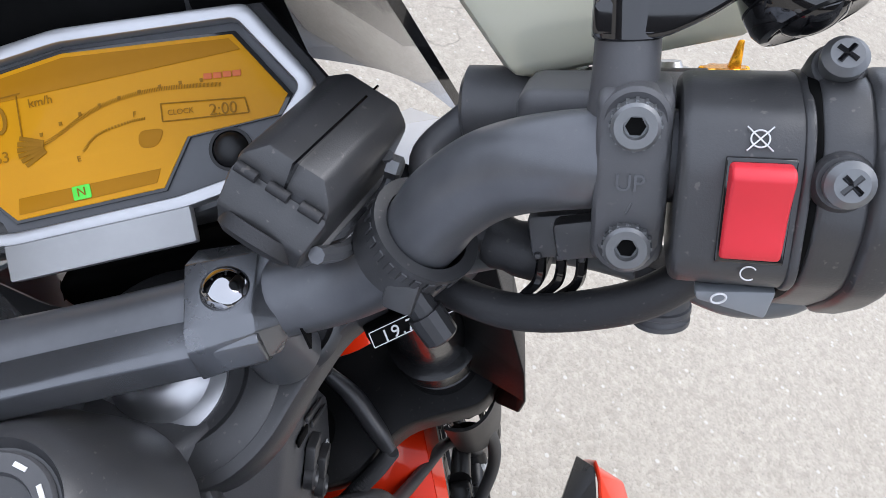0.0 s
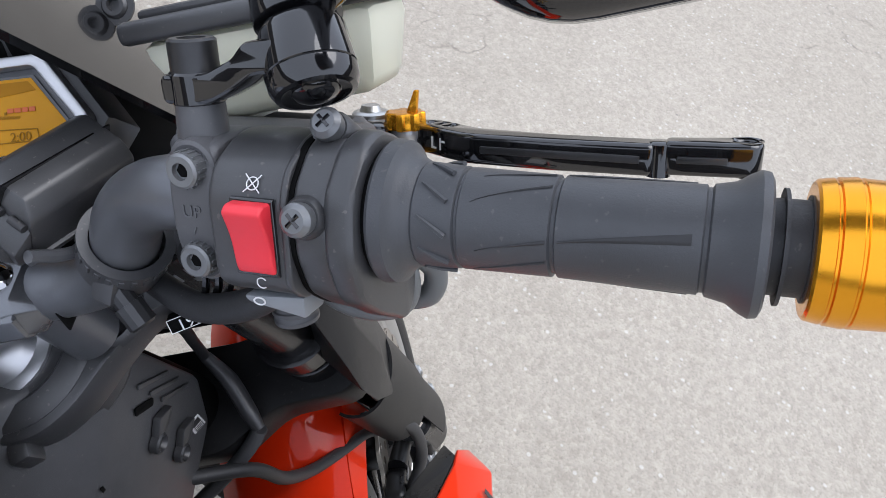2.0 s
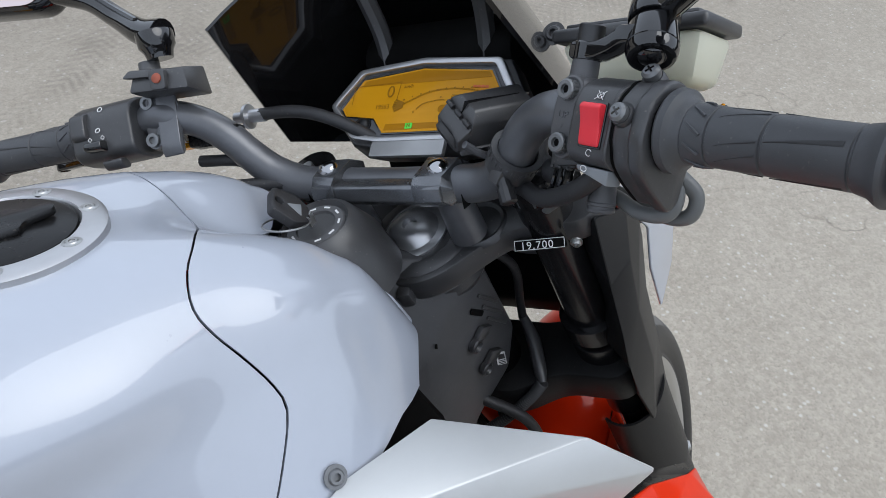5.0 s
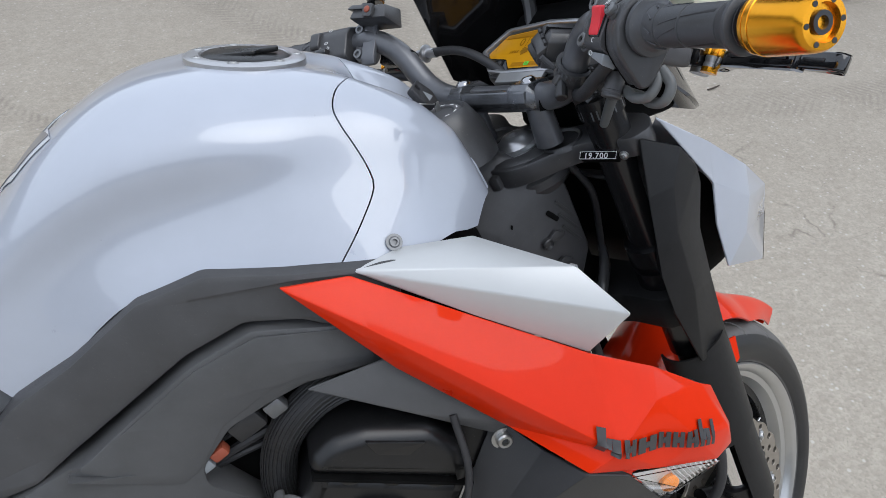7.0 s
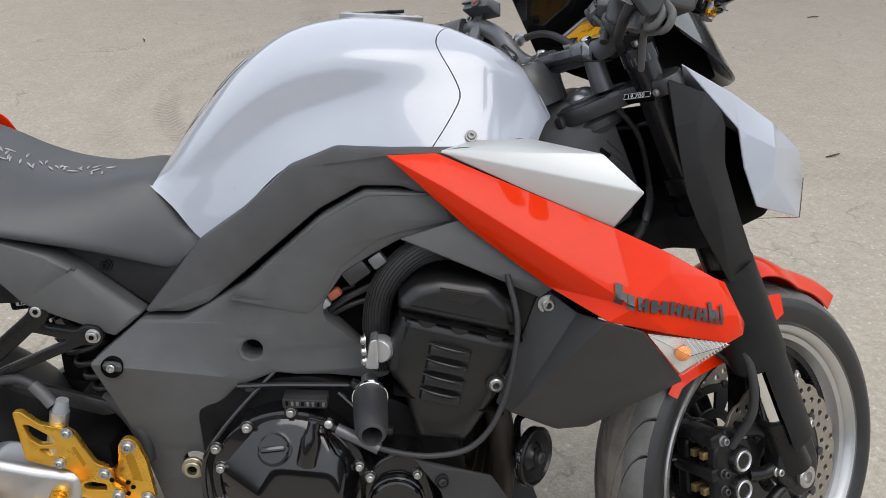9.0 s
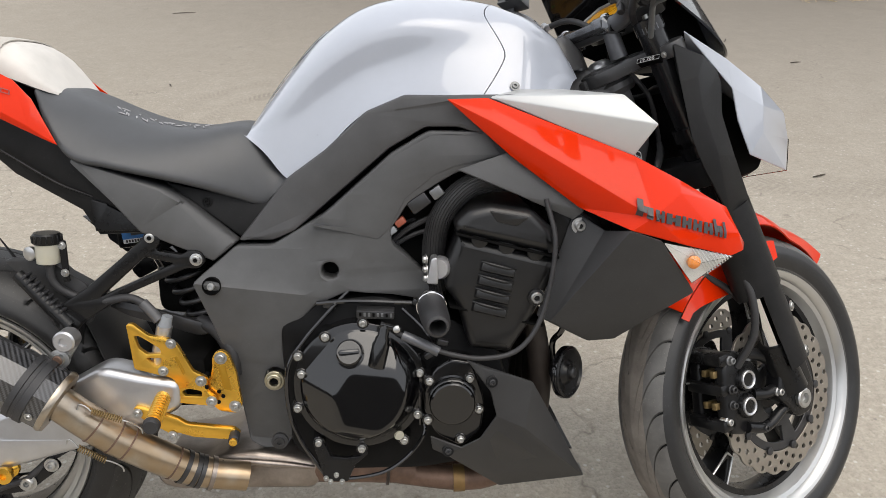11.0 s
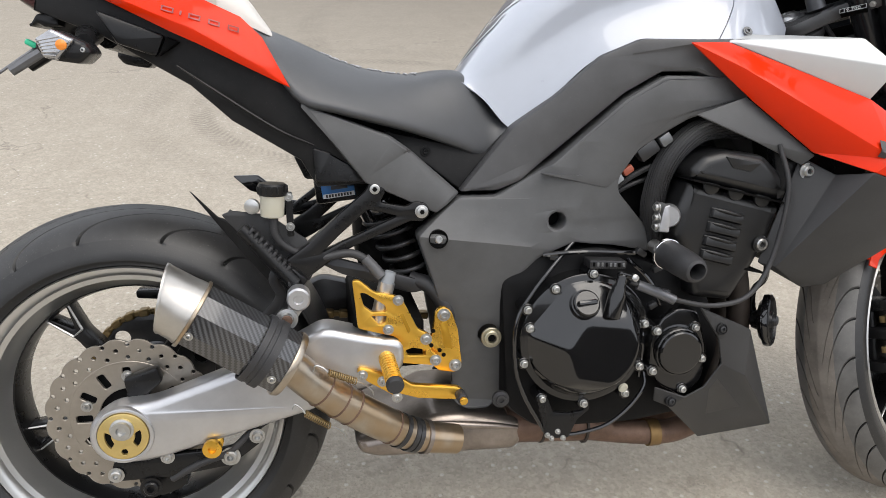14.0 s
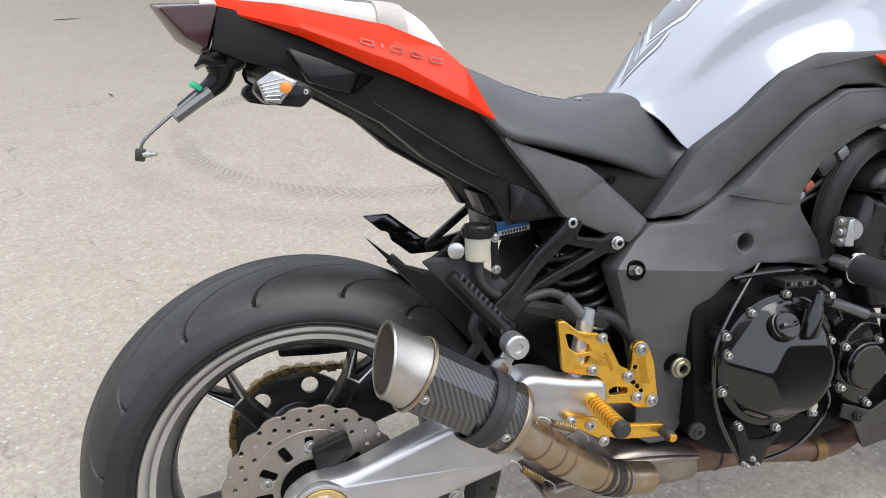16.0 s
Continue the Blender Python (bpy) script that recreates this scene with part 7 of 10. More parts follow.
for k in range(4):
    lcd_bar(bm, 0.0485 + 0.0036 * k, 0.0164 - 0.0004 * k, 0.0516 + 0.0036 * k, 0.0160 - 0.0004 * k, 0.0022)
part("red_zone", bm, LCDRED, lcd, "red zone", 30, S.copy())
for txt, size, x, z in (("0", 0.0155, -0.0300, 0.0165), ("km/h", 0.0046, -0.0130, 0.0208), ("2:00", 0.0062, 0.0532, 0.0030), ("CLOCK", 0.0029, 0.0375, 0.0055), ("19563", 0.0058, -0.0355, 0.0030), ("F", 0.0030, 0.0205, 0.0082), ("E", 0.0030, -0.003, -0.0035)):
    part("lcd_figure", letters(txt, size, DISP @ Matrix.Translation((x, z, 0.0013)) @ Matrix.Rotation(radians(-6 if x > 0.02 else 0), 4, "Z"), 0.00008), LCDINK, lcd, "", 30, S.copy())
part("neutral_lamp", flat([rounded([(-0.0078, -0.0184), (-0.0010, -0.0184), (-0.0010, -0.0132), (-0.0078, -0.0132)], 0.0006)], 0.0012, 0.0016, 0.0001), LCDGREEN, lcd, "lit green neutral lamp", 30, S.copy())
part("neutral_sign", letters("N", 0.0045, DISP @ Matrix.Translation((-0.0044, -0.0158, 0.0018)), 0.00008), LCDINK, lcd, "", 30, S.copy())
for s in (-1, 1):
    part("button", lathe([(0, 0.0082), (0.0012, 0.0082), (0.0012, 0.0070), (0.0004, 0.0068), (0.0024, 0.0060), (0.0042, 0.0038), (0.0047, 0)], DISP @ Vector((s * 0.0525, -0.0120, -0.001)), DISP.to_3x3() @ Vector((0, 0, 1)), 28), BUTTON, dash, "black rubber button", 40, S.copy())
part("lower_strip", flat([rounded([(-0.036, -0.0265), (0.034, -0.0265), (0.034, -0.043), (-0.036, -0.043)], 0.001)], -0.002, 0.003, 0.0006), finish("silver_strip", (0.36, 0.36, 0.36), 0.38, metal=0.5, wear=0.12, grain=600, stretch=(1, 0.02, 1)), dash, "plain silver strip", 30, S.copy())

# ---- handlebar ----
BAR = [(1.006, -0.345, 0.699), (1.045, -0.240, 0.706), (1.061, -0.198, 0.711), (1.069, -0.166, 0.713), (1.080, -0.146, 0.706), (1.087, -0.131, 0.694), (1.092, -0.120, 0.679), (1.098, -0.107, 0.664), (1.104, -0.085, 0.653), (1.106, -0.050, 0.650), (1.106, 0, 0.649)]
BAR = BAR + [(x, -y + 0.010 * min(1.0, max(0.0, (-y - 0.10) / 0.06)), z + 0.014 * min(1.0, max(0.0, (-y - 0.10) / 0.06))) for x, y, z in BAR[-2::-1]]
bar = part("handlebar", tube(BAR, [0.0112, 0.0112, 0.0115, 0.0131, 0.0132, 0.0133, 0.0135, 0.0140] + [0.0145] * 5 + [0.0140, 0.0135, 0.0133, 0.0132, 0.0131, 0.0115, 0.0112, 0.0112], 28, 8), BARB, bike, "satin black tapered handlebar", 50, S.copy())
# risers with a bridged clamp
part("clamp_bridge", slab([rounded([(1.0815, 0.646), (1.0815, 0.657), (1.084, 0.6585), (1.097, 0.6595), (1.101, 0.650), (1.101, 0.641), (1.087, 0.641)], 0.0012)], -0.060, 0.060, 0.0012), CLAMPB, bar, "black alloy bar clamp bridge", 25, S.copy())
for s in (-1, 1):
    blk = part("bar_clamp", solid([(1.0800, s * 0.037, 0.646), (1.0805, s * 0.037, 0.6600), (1.086, s * 0.037, 0.6645), (1.112, s * 0.037, 0.6700), (1.128, s * 0.037, 0.662), (1.130, s * 0.037, 0.637), (1.088, s * 0.037, 0.639),
                                   (1.0835, s * 0.060, 0.646), (1.0840, s * 0.059, 0.6590), (1.088, s * 0.060, 0.6640), (1.112, s * 0.063, 0.6690), (1.126, s * 0.063, 0.661), (1.128, s * 0.068, 0.637), (1.091, s * 0.062, 0.639), (1.096, s * 0.0705, 0.648), (1.116, s * 0.0725, 0.650)],
                                  [(0, 1, 8, 7), (1, 2, 9, 8), (2, 3, 10, 9), (3, 4, 11, 10), (4, 5, 12, 11), (5, 6, 13, 12), (6, 0, 7, 13), (0, 6, 5, 4, 3, 2, 1), (8, 9, 14), (9, 10, 15, 14), (10, 11, 15), (11, 12, 15), (7, 8, 14, 13), (13, 14, 15, 12)], 0.0007), CLAMPB, bar, "black bar clamp with bevelled faces", 20, S.copy())
    part("clamp_split", box((0.030, 0.0010, 0.012), (1.106, s * 0.0718, 0.643), None, 0), INNER, blk, "", 30, S.copy())
    part("clamp_dome", lathe([(-0.004, 0.0088), (0.000, 0.0088), (0.003, 0.0078), (0.0055, 0.005), (0.0062, 0)], (1.0995, s * 0.051, 0.6660), (-0.22, 0, 0.97), 28), PLUG, blk, "dark chromed domed plug", 50, S.copy())
    part("riser", lathe([(0, 0.0150), (0.044, 0.0135)], (1.125, s * 0.051, 0.600), (-0.36, 0, 1), 28), BARB, blk, "", 40, S.copy())

# right controls, in axes along the bar (a: outward, u: up, n: to the rider)
def control_axes(s):
    a = Vector((-0.352, -0.935, -0.050))
    u = Vector((0.365, -0.186, 0.912))
    u = (u - a * u.dot(a)).normalized()
    n = a.cross(u)
    m = Matrix((a, u, n)).transposed().to_4x4()
    m.translation = (1.060, -0.200, 0.708)
    return m if s < 0 else Matrix.Diagonal((1, -1, 1, 1)) @ m


CR = S @ control_axes(-1)
CL = S @ Matrix.Translation((0, 0.010, 0.014)) @ control_axes(1)
OUT = Vector((1, 0, 0))


def grip(m, name_label):
    prof = [(0.0405, 0.0190), (0.0407, 0.0222), (0.0418, 0.0228), (0.0458, 0.0224), (0.0470, 0.0212), (0.0478, 0.0198), (0.0500, 0.0182), (0.0520, 0.0172), (0.0524, 0.0166), (0.0530, 0.0170), (0.0650, 0.0163), (0.0655, 0.0154), (0.0662, 0.0154), (0.0667, 0.0162), (0.0930, 0.0157), (0.0936, 0.0147), (0.0946, 0.0147), (0.0952, 0.0157), (0.1335, 0.0160), (0.1340, 0.0152), (0.1350, 0.0152), (0.1356, 0.0163), (0.141, 0.0174), (0.1445, 0.0198), (0.1470, 0.0210), (0.1492, 0.0206), (0.1500, 0.0190), (0.1500, 0.0128)]
    prof = [(a, r if a < 0.047 else r * 0.965) for a, r in prof]
    g = part("grip", lathe(prof, (0, 0, 0), OUT, 56), GRIPR, bar, name_label, 30, m)
    # short slanted ribs round the root, and long blades that widen outward
    for row in range(10):
        a = 2 * math.pi * row / 10
        pts = [Vector((0.0548 + 0.0085 * t, 0.0164 * math.cos(a + 0.34 * t), 0.0164 * math.sin(a + 0.34 * t))) for t in (0, 0.5, 1)]
        part("grip_rib", sweep(bmesh.new(), pts, [0.0005, 0.0008, 0.0009], 6), GRIPR, g, "", 40, m)
    # raised strips in darker rubber; the shade of recessed blades is in their colour
    for row in range(4):
        q = math.pi / 2 * row
        for x0, x1, a0, a1, wide in ((0.0700, 0.0925, 0.92, 0.42, 0.0010), (0.0720, 0.0925, 1.86, 1.55, 0.0012), (0.0960, 0.1310, 1.52, 1.24, 0.0032)):
            def blade(u, v, x0=x0, x1=x1, a0=a0 + q, a1=a1 + q, wide=wide):
                w = (0.15 + 0.85 * u) * wide / 0.0158
                a = a0 + (a1 - a0) * u ** 0.8 + (v - 0.5) * w
                r = 0.01545 + 0.0003 * math.sin(math.pi * v)
                return Vector((x0 + (x1 - x0) * u, r * math.cos(a), r * math.sin(a)))
            part("grip_blade", surface(blade, 10, 4, 0.0003), RUBBER, g, "", 40, m)
    return g


def bar_end(m):
    part("grip_spacer", lathe([(0.149, 0.0132), (0.1530, 0.0132), (0.1530, 0.0160), (0.1540, 0.0160), (0.1540, 0.0132), (0.1595, 0.0132), (0.1595, 0.0145), (0.1610, 0.0145)], (0, 0, 0), OUT, 32), RUBBER, bar, "", 30, m)
    m = m @ Matrix.Translation((-0.0030, 0, 0))
    e = part("bar_end_weight", lathe([(0.163 + 0.70 * (a - 0.163), r * 0.84) for a, r in [(0.163, 0.010), (0.163, 0.0215), (0.164, 0.0225), (0.169, 0.0232), (0.1695, 0.0224), (0.1703, 0.0224), (0.1708, 0.0234), (0.177, 0.0238), (0.1775, 0.0230), (0.1783, 0.0230), (0.1788, 0.0236), (0.200, 0.0226), (0.226, 0.0208), (0.232, 0.0200), (0.235, 0.0185), (0.2355, 0.0135), (0.230, 0.0125), (0.230, 0.0)]], (0, 0, 0), OUT, 64), GOLDO, bar, "orange-gold anodised bar-end weight", 30, m)
    for k in range(6):
        a = 2 * math.pi * k / 6
        # dark disc about level with the end face, for a pocket's shade
        part("end_pocket_shade", lathe([(0.2120, 0.0018), (0.2139, 0.0018), (0.2139, 0)], (0, 0.0130 * math.cos(a), 0.0130 * math.sin(a)), OUT, 12), DARKST, e, "", 30, m)
    part("end_bolt", lathe([(0.208, 0.007), (0.2125, 0.007), (0.2125, 0.004), (0.209, 0.004), (0.209, 0)], (0, 0, 0), OUT, 20), DARKST, e, "", 30, m)


def screw(p, n, r, parent, m, material=BOLTG):
    d = Vector(n).normalized()
    b = part("screw", lathe([(-0.006, r * 0.8), (0, r), (0.002, r), (0.0036, r * 0.7), (0.0038, 0)], p, n, 24), material, parent, "cross-head screw", 40, m)
    t = d.orthogonal().normalized()
    bm = bmesh.new()
    for q in (t, d.cross(t)):
        sweep(bm, [Vector(p) + d * 0.0036 - q * r * 0.5, Vector(p) + d * 0.0036 + q * r * 0.5], r * 0.14, 4)
    part("screw_slot", bm, GLOSSB, b, "", 40, m)


def prism(outline, x0, x1, bevel=0.003, cuts=(), seg=3):
    """Extruded along a; outline in (u, n)."""
    b = slab(rounded(outline, 0.005, 5), x0, x1, bevel, seg=seg)
    for v in b.verts:
        x, y, z = v.co
        v.co = Vector((y, x, z))
    return b


grip(CR, "black rubber throttle grip with moulded blades")
bar_end(CR)
HOUSE = [(0.0240, -0.004), (0.0235, 0.006), (0.0170, 0.0195), (0.0080, 0.0245), (-0.0195, 0.0250), (-0.0255, 0.0180), (-0.0272, 0.0040), (-0.0262, -0.016), (-0.012, -0.0240), (0.010, -0.0240), (0.021, -0.018)]
house = part("switch_housing", prism(HOUSE, -0.0115, 0.0168, 0.0026), BLACKP, bar, "black right-hand switch housing", 30, CR)
part("housing_lip", prism([(u * 1.02, n * 1.02) for u, n in HOUSE], 0.0146, 0.0170, 0.0008), BLACKP, house, "", 30, CR)
THROT = [(0.0262, 0.0), (0.0240, 0.0120), (0.0120, 0.0245), (-0.0080, 0.0268), (-0.0240, 0.0205), (-0.0340, 0.0070), (-0.0460, -0.0140), (-0.0400, -0.0210), (-0.0180, -0.0245), (0.0080, -0.0255), (0.0210, -0.0140)]
thr = part("throttle_housing", prism([(u * 0.95, n * 0.93) for u, n in THROT], 0.0182, 0.0300, 0.0018), BLACKP, bar, "black throttle cable housing", 30, CR)
part("housing_half", prism(THROT, 0.0290, 0.0388, 0.0026), BLACKP, thr, "", 30, CR)
part("housing_seam", prism([(u * 0.94, n * 0.92) for u, n in THROT], 0.0160, 0.0186, 0.0003), INNER, thr, "", 30, CR)
part("throttle_flange", lathe([(0.0380, 0.0150), (0.0380, 0.0205), (0.0408, 0.0205), (0.0408, 0.0150)], (0, 0, 0), OUT, 48, closed=True), INNER, thr, "", 30, CR)
part("screw_boss", lathe([(-0.014, 0.0072), (-0.002, 0.0068), (0.0, 0.0058)], (0.0228, 0.0262, 0.0045), (0, 0.55, 0.8), 24), BLACKP, thr, "", 40, CR)
part("screw_boss", lathe([(-0.014, 0.0072), (-0.002, 0.0068), (0.0, 0.0058)], (0.0228, 0.0045, 0.0262), (0, 0.2, 1), 24), BLACKP, thr, "", 40, CR)
screw((0.0232, 0.0278, 0.0062), (0, 0.55, 0.8), 0.0052, thr, CR)
screw((0.0230, 0.0048, 0.0280), (0, 0.2, 1), 0.0052, thr, CR)
sw = part("kill_switch", prism([(0.0082, 0.0235), (0.0082, 0.0300), (0.0062, 0.0322), (-0.0030, 0.0288), (-0.0125, 0.0278), (-0.0150, 0.0268), (-0.0150, 0.0235)], -0.0010, 0.0124, 0.0010), REDSW, house, "red engine stop rocker", 30, CR)
part("switch_gap", prism([(0.0092, 0.0240), (0.0090, 0.0258), (-0.0160, 0.0262), (-0.0162, 0.0240)], -0.0018, 0.0132, 0.0004), GLOSSB, house, "", 30, CR)
for k in range(9):  # fine slanted ribs on the lower half of the rocker
    part("rocker_rib", sweep(bmesh.new(), [Vector((0.0006 + 0.0011 * k, -0.0135, 0.0273)), Vector((0.0016 + 0.0011 * k, -0.0050, 0.0281))], 0.0002, 4), REDSW, sw, "", 40, CR)


def icon_ring(bm, cx, cu, r, m, n=18, a0=0.0, a1=6.283, w=0.0003):
    pts = [m @ Vector((cx + r * math.cos(a0 + (a1 - a0) * k / n), cu + r * math.sin(a0 + (a1 - a0) * k / n), 0)) for k in range(n + 1)]
    sweep(bm, pts, w, 5)


bm = bmesh.new()
mk = facing((0.0052, 0.0128, 0.0227), (1, 0, 0), (0, 0.87, -0.5))
icon_ring(bm, 0, 0, 0.0020, mk, w=0.0002)
sweep(bm, [mk @ Vector((-0.0028, -0.0028, 0)), mk @ Vector((0.0028, 0.0028, 0))], 0.0002, 5)
sweep(bm, [mk @ Vector((-0.0028, 0.0028, 0)), mk @ Vector((0.0028, -0.0028, 0))], 0.0002, 5)
part("stop_icon", bm, PRINT, house, "white stop sign", 40, CR)
bm = bmesh.new()
mk = facing((0.0062, -0.0186, 0.0254), (1, 0, 0), (0, 1, 0.1))
icon_ring(bm, 0, 0, 0.0018, mk, a0=0.6, a1=5.4, w=0.0002)
part("run_icon", bm, PRINT, house, "white run sign", 40, CR)
start = part("starter_button", solid([(-0.0050, -0.0262, 0.0210), (0.0150, -0.0268, 0.0165), (0.0155, -0.0270, 0.0020), (-0.0040, -0.0262, 0.0040), (-0.0040, -0.0292, 0.0195), (0.0135, -0.0358, 0.0140), (0.0140, -0.0358, 0.0020), (-0.0030, -0.0300, 0.0040)], [(0, 1, 2, 3), (4, 7, 6, 5), (0, 4, 5, 1), (1, 5, 6, 2), (2, 6, 7, 3), (3, 7, 4, 0)], 0.0010), LGREY, house, "grey starter button", 30, CR)
part("starter_stem", lathe([(-0.004, 0.0080), (0.002, 0.0082), (0.011, 0.0084), (0.0115, 0.0090), (0.0130, 0.0090), (0.0135, 0.0084), (0.0150, 0.0084), (0.0155, 0.0088), (0.0172, 0.0086), (0.0180, 0.0070), (0.0180, 0)], (-0.0105, -0.0370, -0.0165), (0.05, -1, -0.05), 28), GREYL, start, "dark barrel under the button", 40, CR)
bm = bmesh.new()
icon_ring(bm, 0.000, 0, 0.0018, facing((0.0010, -0.0278, 0.0206), (0.97, -0.05, -0.22), (0.1, 0.9, 0.4)))
part("starter_icon", bm, PRINT, start, "", 40, CR)
# brake lever perch with the letters UP
perch = part("lever_perch", prism([(0.0225, 0.006), (0.0205, 0.0145), (0.006, 0.0180), (-0.010, 0.0180), (-0.0225, 0.0145), (-0.0255, 0.004), (-0.0235, -0.012), (-0.012, -0.019), (0.012, -0.019), (0.0225, -0.012)], -0.0310, -0.0130, 0.0025), GREYL, bar, "grey cast lever perch", 30, CR)
for uu in (0.0140, -0.0165):
    part("bolt_seat", lathe([(-0.006, 0.0092), (0.0010, 0.0086), (0.0018, 0.0074), (0.0012, 0.0062)], (-0.0218, uu, 0.0140), (0, 0, 1), 32), GREYL, perch, "", 30, CR)
    hb_ = part("perch_bolt", lathe([(-0.004, 0.0058), (0.0072, 0.0058), (0.0080, 0.0050), (0.0080, 0.0029), (0.0062, 0.0027), (0.0062, 0)], (-0.0218, uu, 0.0135), (0, 0, 1), 28), BOLTG, perch, "socket-head bolt", 30, CR)
    # black hexagon in the bolt head stands for a deep, shaded socket
    part("socket_shade", lathe([(0.0, 0.0025), (0.0003, 0.0023), (0.0003, 0.0)], (-0.0218, uu, 0.0196), (0, 0, 1), 6), INNER, hb_, "", 20, CR)
    for k in range(16):
        a = 2 * math.pi * k / 16
        part("bolt_knurl", box((0.0008, 0.0008, 0.0060), (-0.0218 + 0.0058 * math.cos(a), uu + 0.0058 * math.sin(a), 0.0168), None, 0), BOLTG, hb_, "", 30, CR)
part("perch_mark", letters("UP", 0.0060, facing((-0.0222, -0.0004, 0.0180), (1, 0, 0), (0, 1, 0.0)), 0.0004), BARB, perch, "cast letters", 40, CR)
part("perch_arrow", sweep(bmesh.new(), [Vector((-0.0226, -0.0080, 0.0180)), Vector((-0.0214, -0.0054, 0.0180))], 0.0003, 5), BARB, perch, "", 40, CR)
part("master_cylinder", prism([(0.016, -0.012), (0.018, -0.040), (0.012, -0.070), (-0.010, -0.074), (-0.016, -0.045), (-0.014, -0.014)], -0.055, 0.006, 0.005), GREYL, perch, "", 40, CR)
part("cylinder_barrel", lathe([(-0.080, 0.010), (-0.078, 0.014), (0.000, 0.014), (0.004, 0.010)], (0, 0.002, -0.060), OUT, 24), GREYL, perch, "", 40, CR)
# mirror post, arm and ball joint
part("mirror_post", lathe([(0.0, 0.0098), (0.010, 0.0092), (0.018, 0.0084), (0.030, 0.0080)], (-0.0250, 0.004, 0.003), (0, 1, -0.02), 28), GREYL, perch, "grey mirror post", 40, CR)
MIRB = (-0.0252, 0.0322, 0.0022)


def mirror(m, base, ball):
    post_top = Vector(MIRB) + Vector(base)
    ball = Vector(ball)
    d = Vector((-0.383, 0.841, -0.382)).normalized()
    hub = ball + d * 0.004
    w = hub - post_top
    o = Vector((post_top.x, post_top.y, 0))
    run = [o + Vector((-0.0085, 0.0, 0)), o + Vector((0.0085, 0.0005, 0)), o + Vector((0.0180, 0.0050, 0)), o + Vector((0.0255, 0.0100, 0)), Vector((hub.x, hub.y - 0.003, 0)), Vector((hub.x, hub.y + 0.008, 0)), o + Vector((0.0225, 0.0200, 0)), o + Vector((0.0185, 0.0150, 0)), o + Vector((0.0080, 0.0100, 0)), o + Vector((-0.0085, 0.0098, 0))]
    arm = slab(rounded([(q.x, q.y) for q in run], 0.003), -0.0080, 0.0080, 0.0016, seg=2)
    for v in arm.verts:
        x, y, z = v.co
        v.co = Vector((x, z, post_top.z - y + 0.3 * w.z * max(0.0, x - post_top.x) / max(0.01, abs(w.x))))
    mir = part("mirror", arm, GLOSSB, bar, "gloss black mirror on a swivel arm", 35, m)
    part("arm_eye", lathe([(-0.0004, 0.0080), (0.0004, 0.0088), (0.0094, 0.0088), (0.0102, 0.0080)], post_top, (0, 1, 0), 32), GLOSSB, mir, "", 40, m)
    part("mirror_bolt", lathe([(0.0100, 0.0078), (0.0196, 0.0078), (0.0204, 0.0070), (0.0204, 0.0046), (0.016, 0.0044), (0.016, 0)], post_top, (0, 1, 0), 28), DARKST, mir, "socket-head mirror bolt", 30, m)
    sw_ = part("swivel", lathe([(-0.0072, 0.0095), (-0.0078, 0.0112), (-0.0074, 0.0130), (-0.0050, 0.0143), (-0.0010, 0.0147), (-0.0006, 0.0143), (-0.0002, 0.0147), (0.0125, 0.0140), (0.0150, 0.0128), (0.0160, 0.0105), (0.0160, 0)], ball, d, 40), GLOSSB, mir, "ball swivel", 30, m)
    part("swivel_ball", lathe([(-0.0104, 0.0), (-0.0100, 0.0030), (-0.0088, 0.0062), (-0.0066, 0.0086), (-0.0030, 0.0094), (0.0, 0.0090)], ball, d, 36), GLOSSB, sw_, "", 50, m)
    part("stalk_cup", lathe([(0.0160, 0.0110), (0.0170, 0.0142), (0.0195, 0.0146), (0.0290, 0.0135), (0.0310, 0.0110), (0.0310, 0)], ball, d, 32), GLOSSB, sw_, "", 35, m)
    stalk = [ball + d * 0.024, ball + Vector((0.018, 0.036, -0.002)), ball + Vector((0.055, 0.052, 0.018)), ball + Vector((0.095, 0.060, 0.030))]
    part("stalk", tube(stalk, [0.011, 0.009, 0.007, 0.007], 14, 8), GLOSSB, mir, "", 50, m)
    c = stalk[-1] + Vector((0.045, 0.002, 0.020))
    face = facing(c, (1, 0.04, -0.12), (0.0, 1, -0.12))
    sh = slab(rounded([(-0.060, -0.042), (0.072, -0.022), (0.090, 0.002), (0.082, 0.044), (-0.056, 0.040), (-0.086, 0.014), (-0.082, -0.020)], 0.022, 6), -0.012, 0.020, 0.009, seg=4)
    for v in sh.verts:
        x, y, z = v.co
        k = 1.0 if y < 0 else 0.82
        v.co = face @ Vector((x * k, z * k, -y))
    part("mirror_shell", sh, GLOSSB, mir, "", 50, m)
    gl = slab(rounded([(-0.056, -0.037), (0.068, -0.018), (0.084, 0.003), (0.076, 0.039), (-0.052, 0.035), (-0.080, 0.012), (-0.076, -0.018)], 0.019, 6), 0, 0.001, 0.0002)
    for v in gl.verts:
        x, y, z = v.co
        v.co = face @ Vector((x, z, 0.0135 - y))
    part("mirror_glass", gl, MIRROR, mir, "mirror glass", 40, m)


mirror(CR, (0, 0, 0), (0.0145, 0.0425, -0.0020))
# fluid reservoir
RES = facing((-0.032, 0.0400, -0.062), (0.98, 0.16, -0.10), (-0.16, 0.98, 0.02))
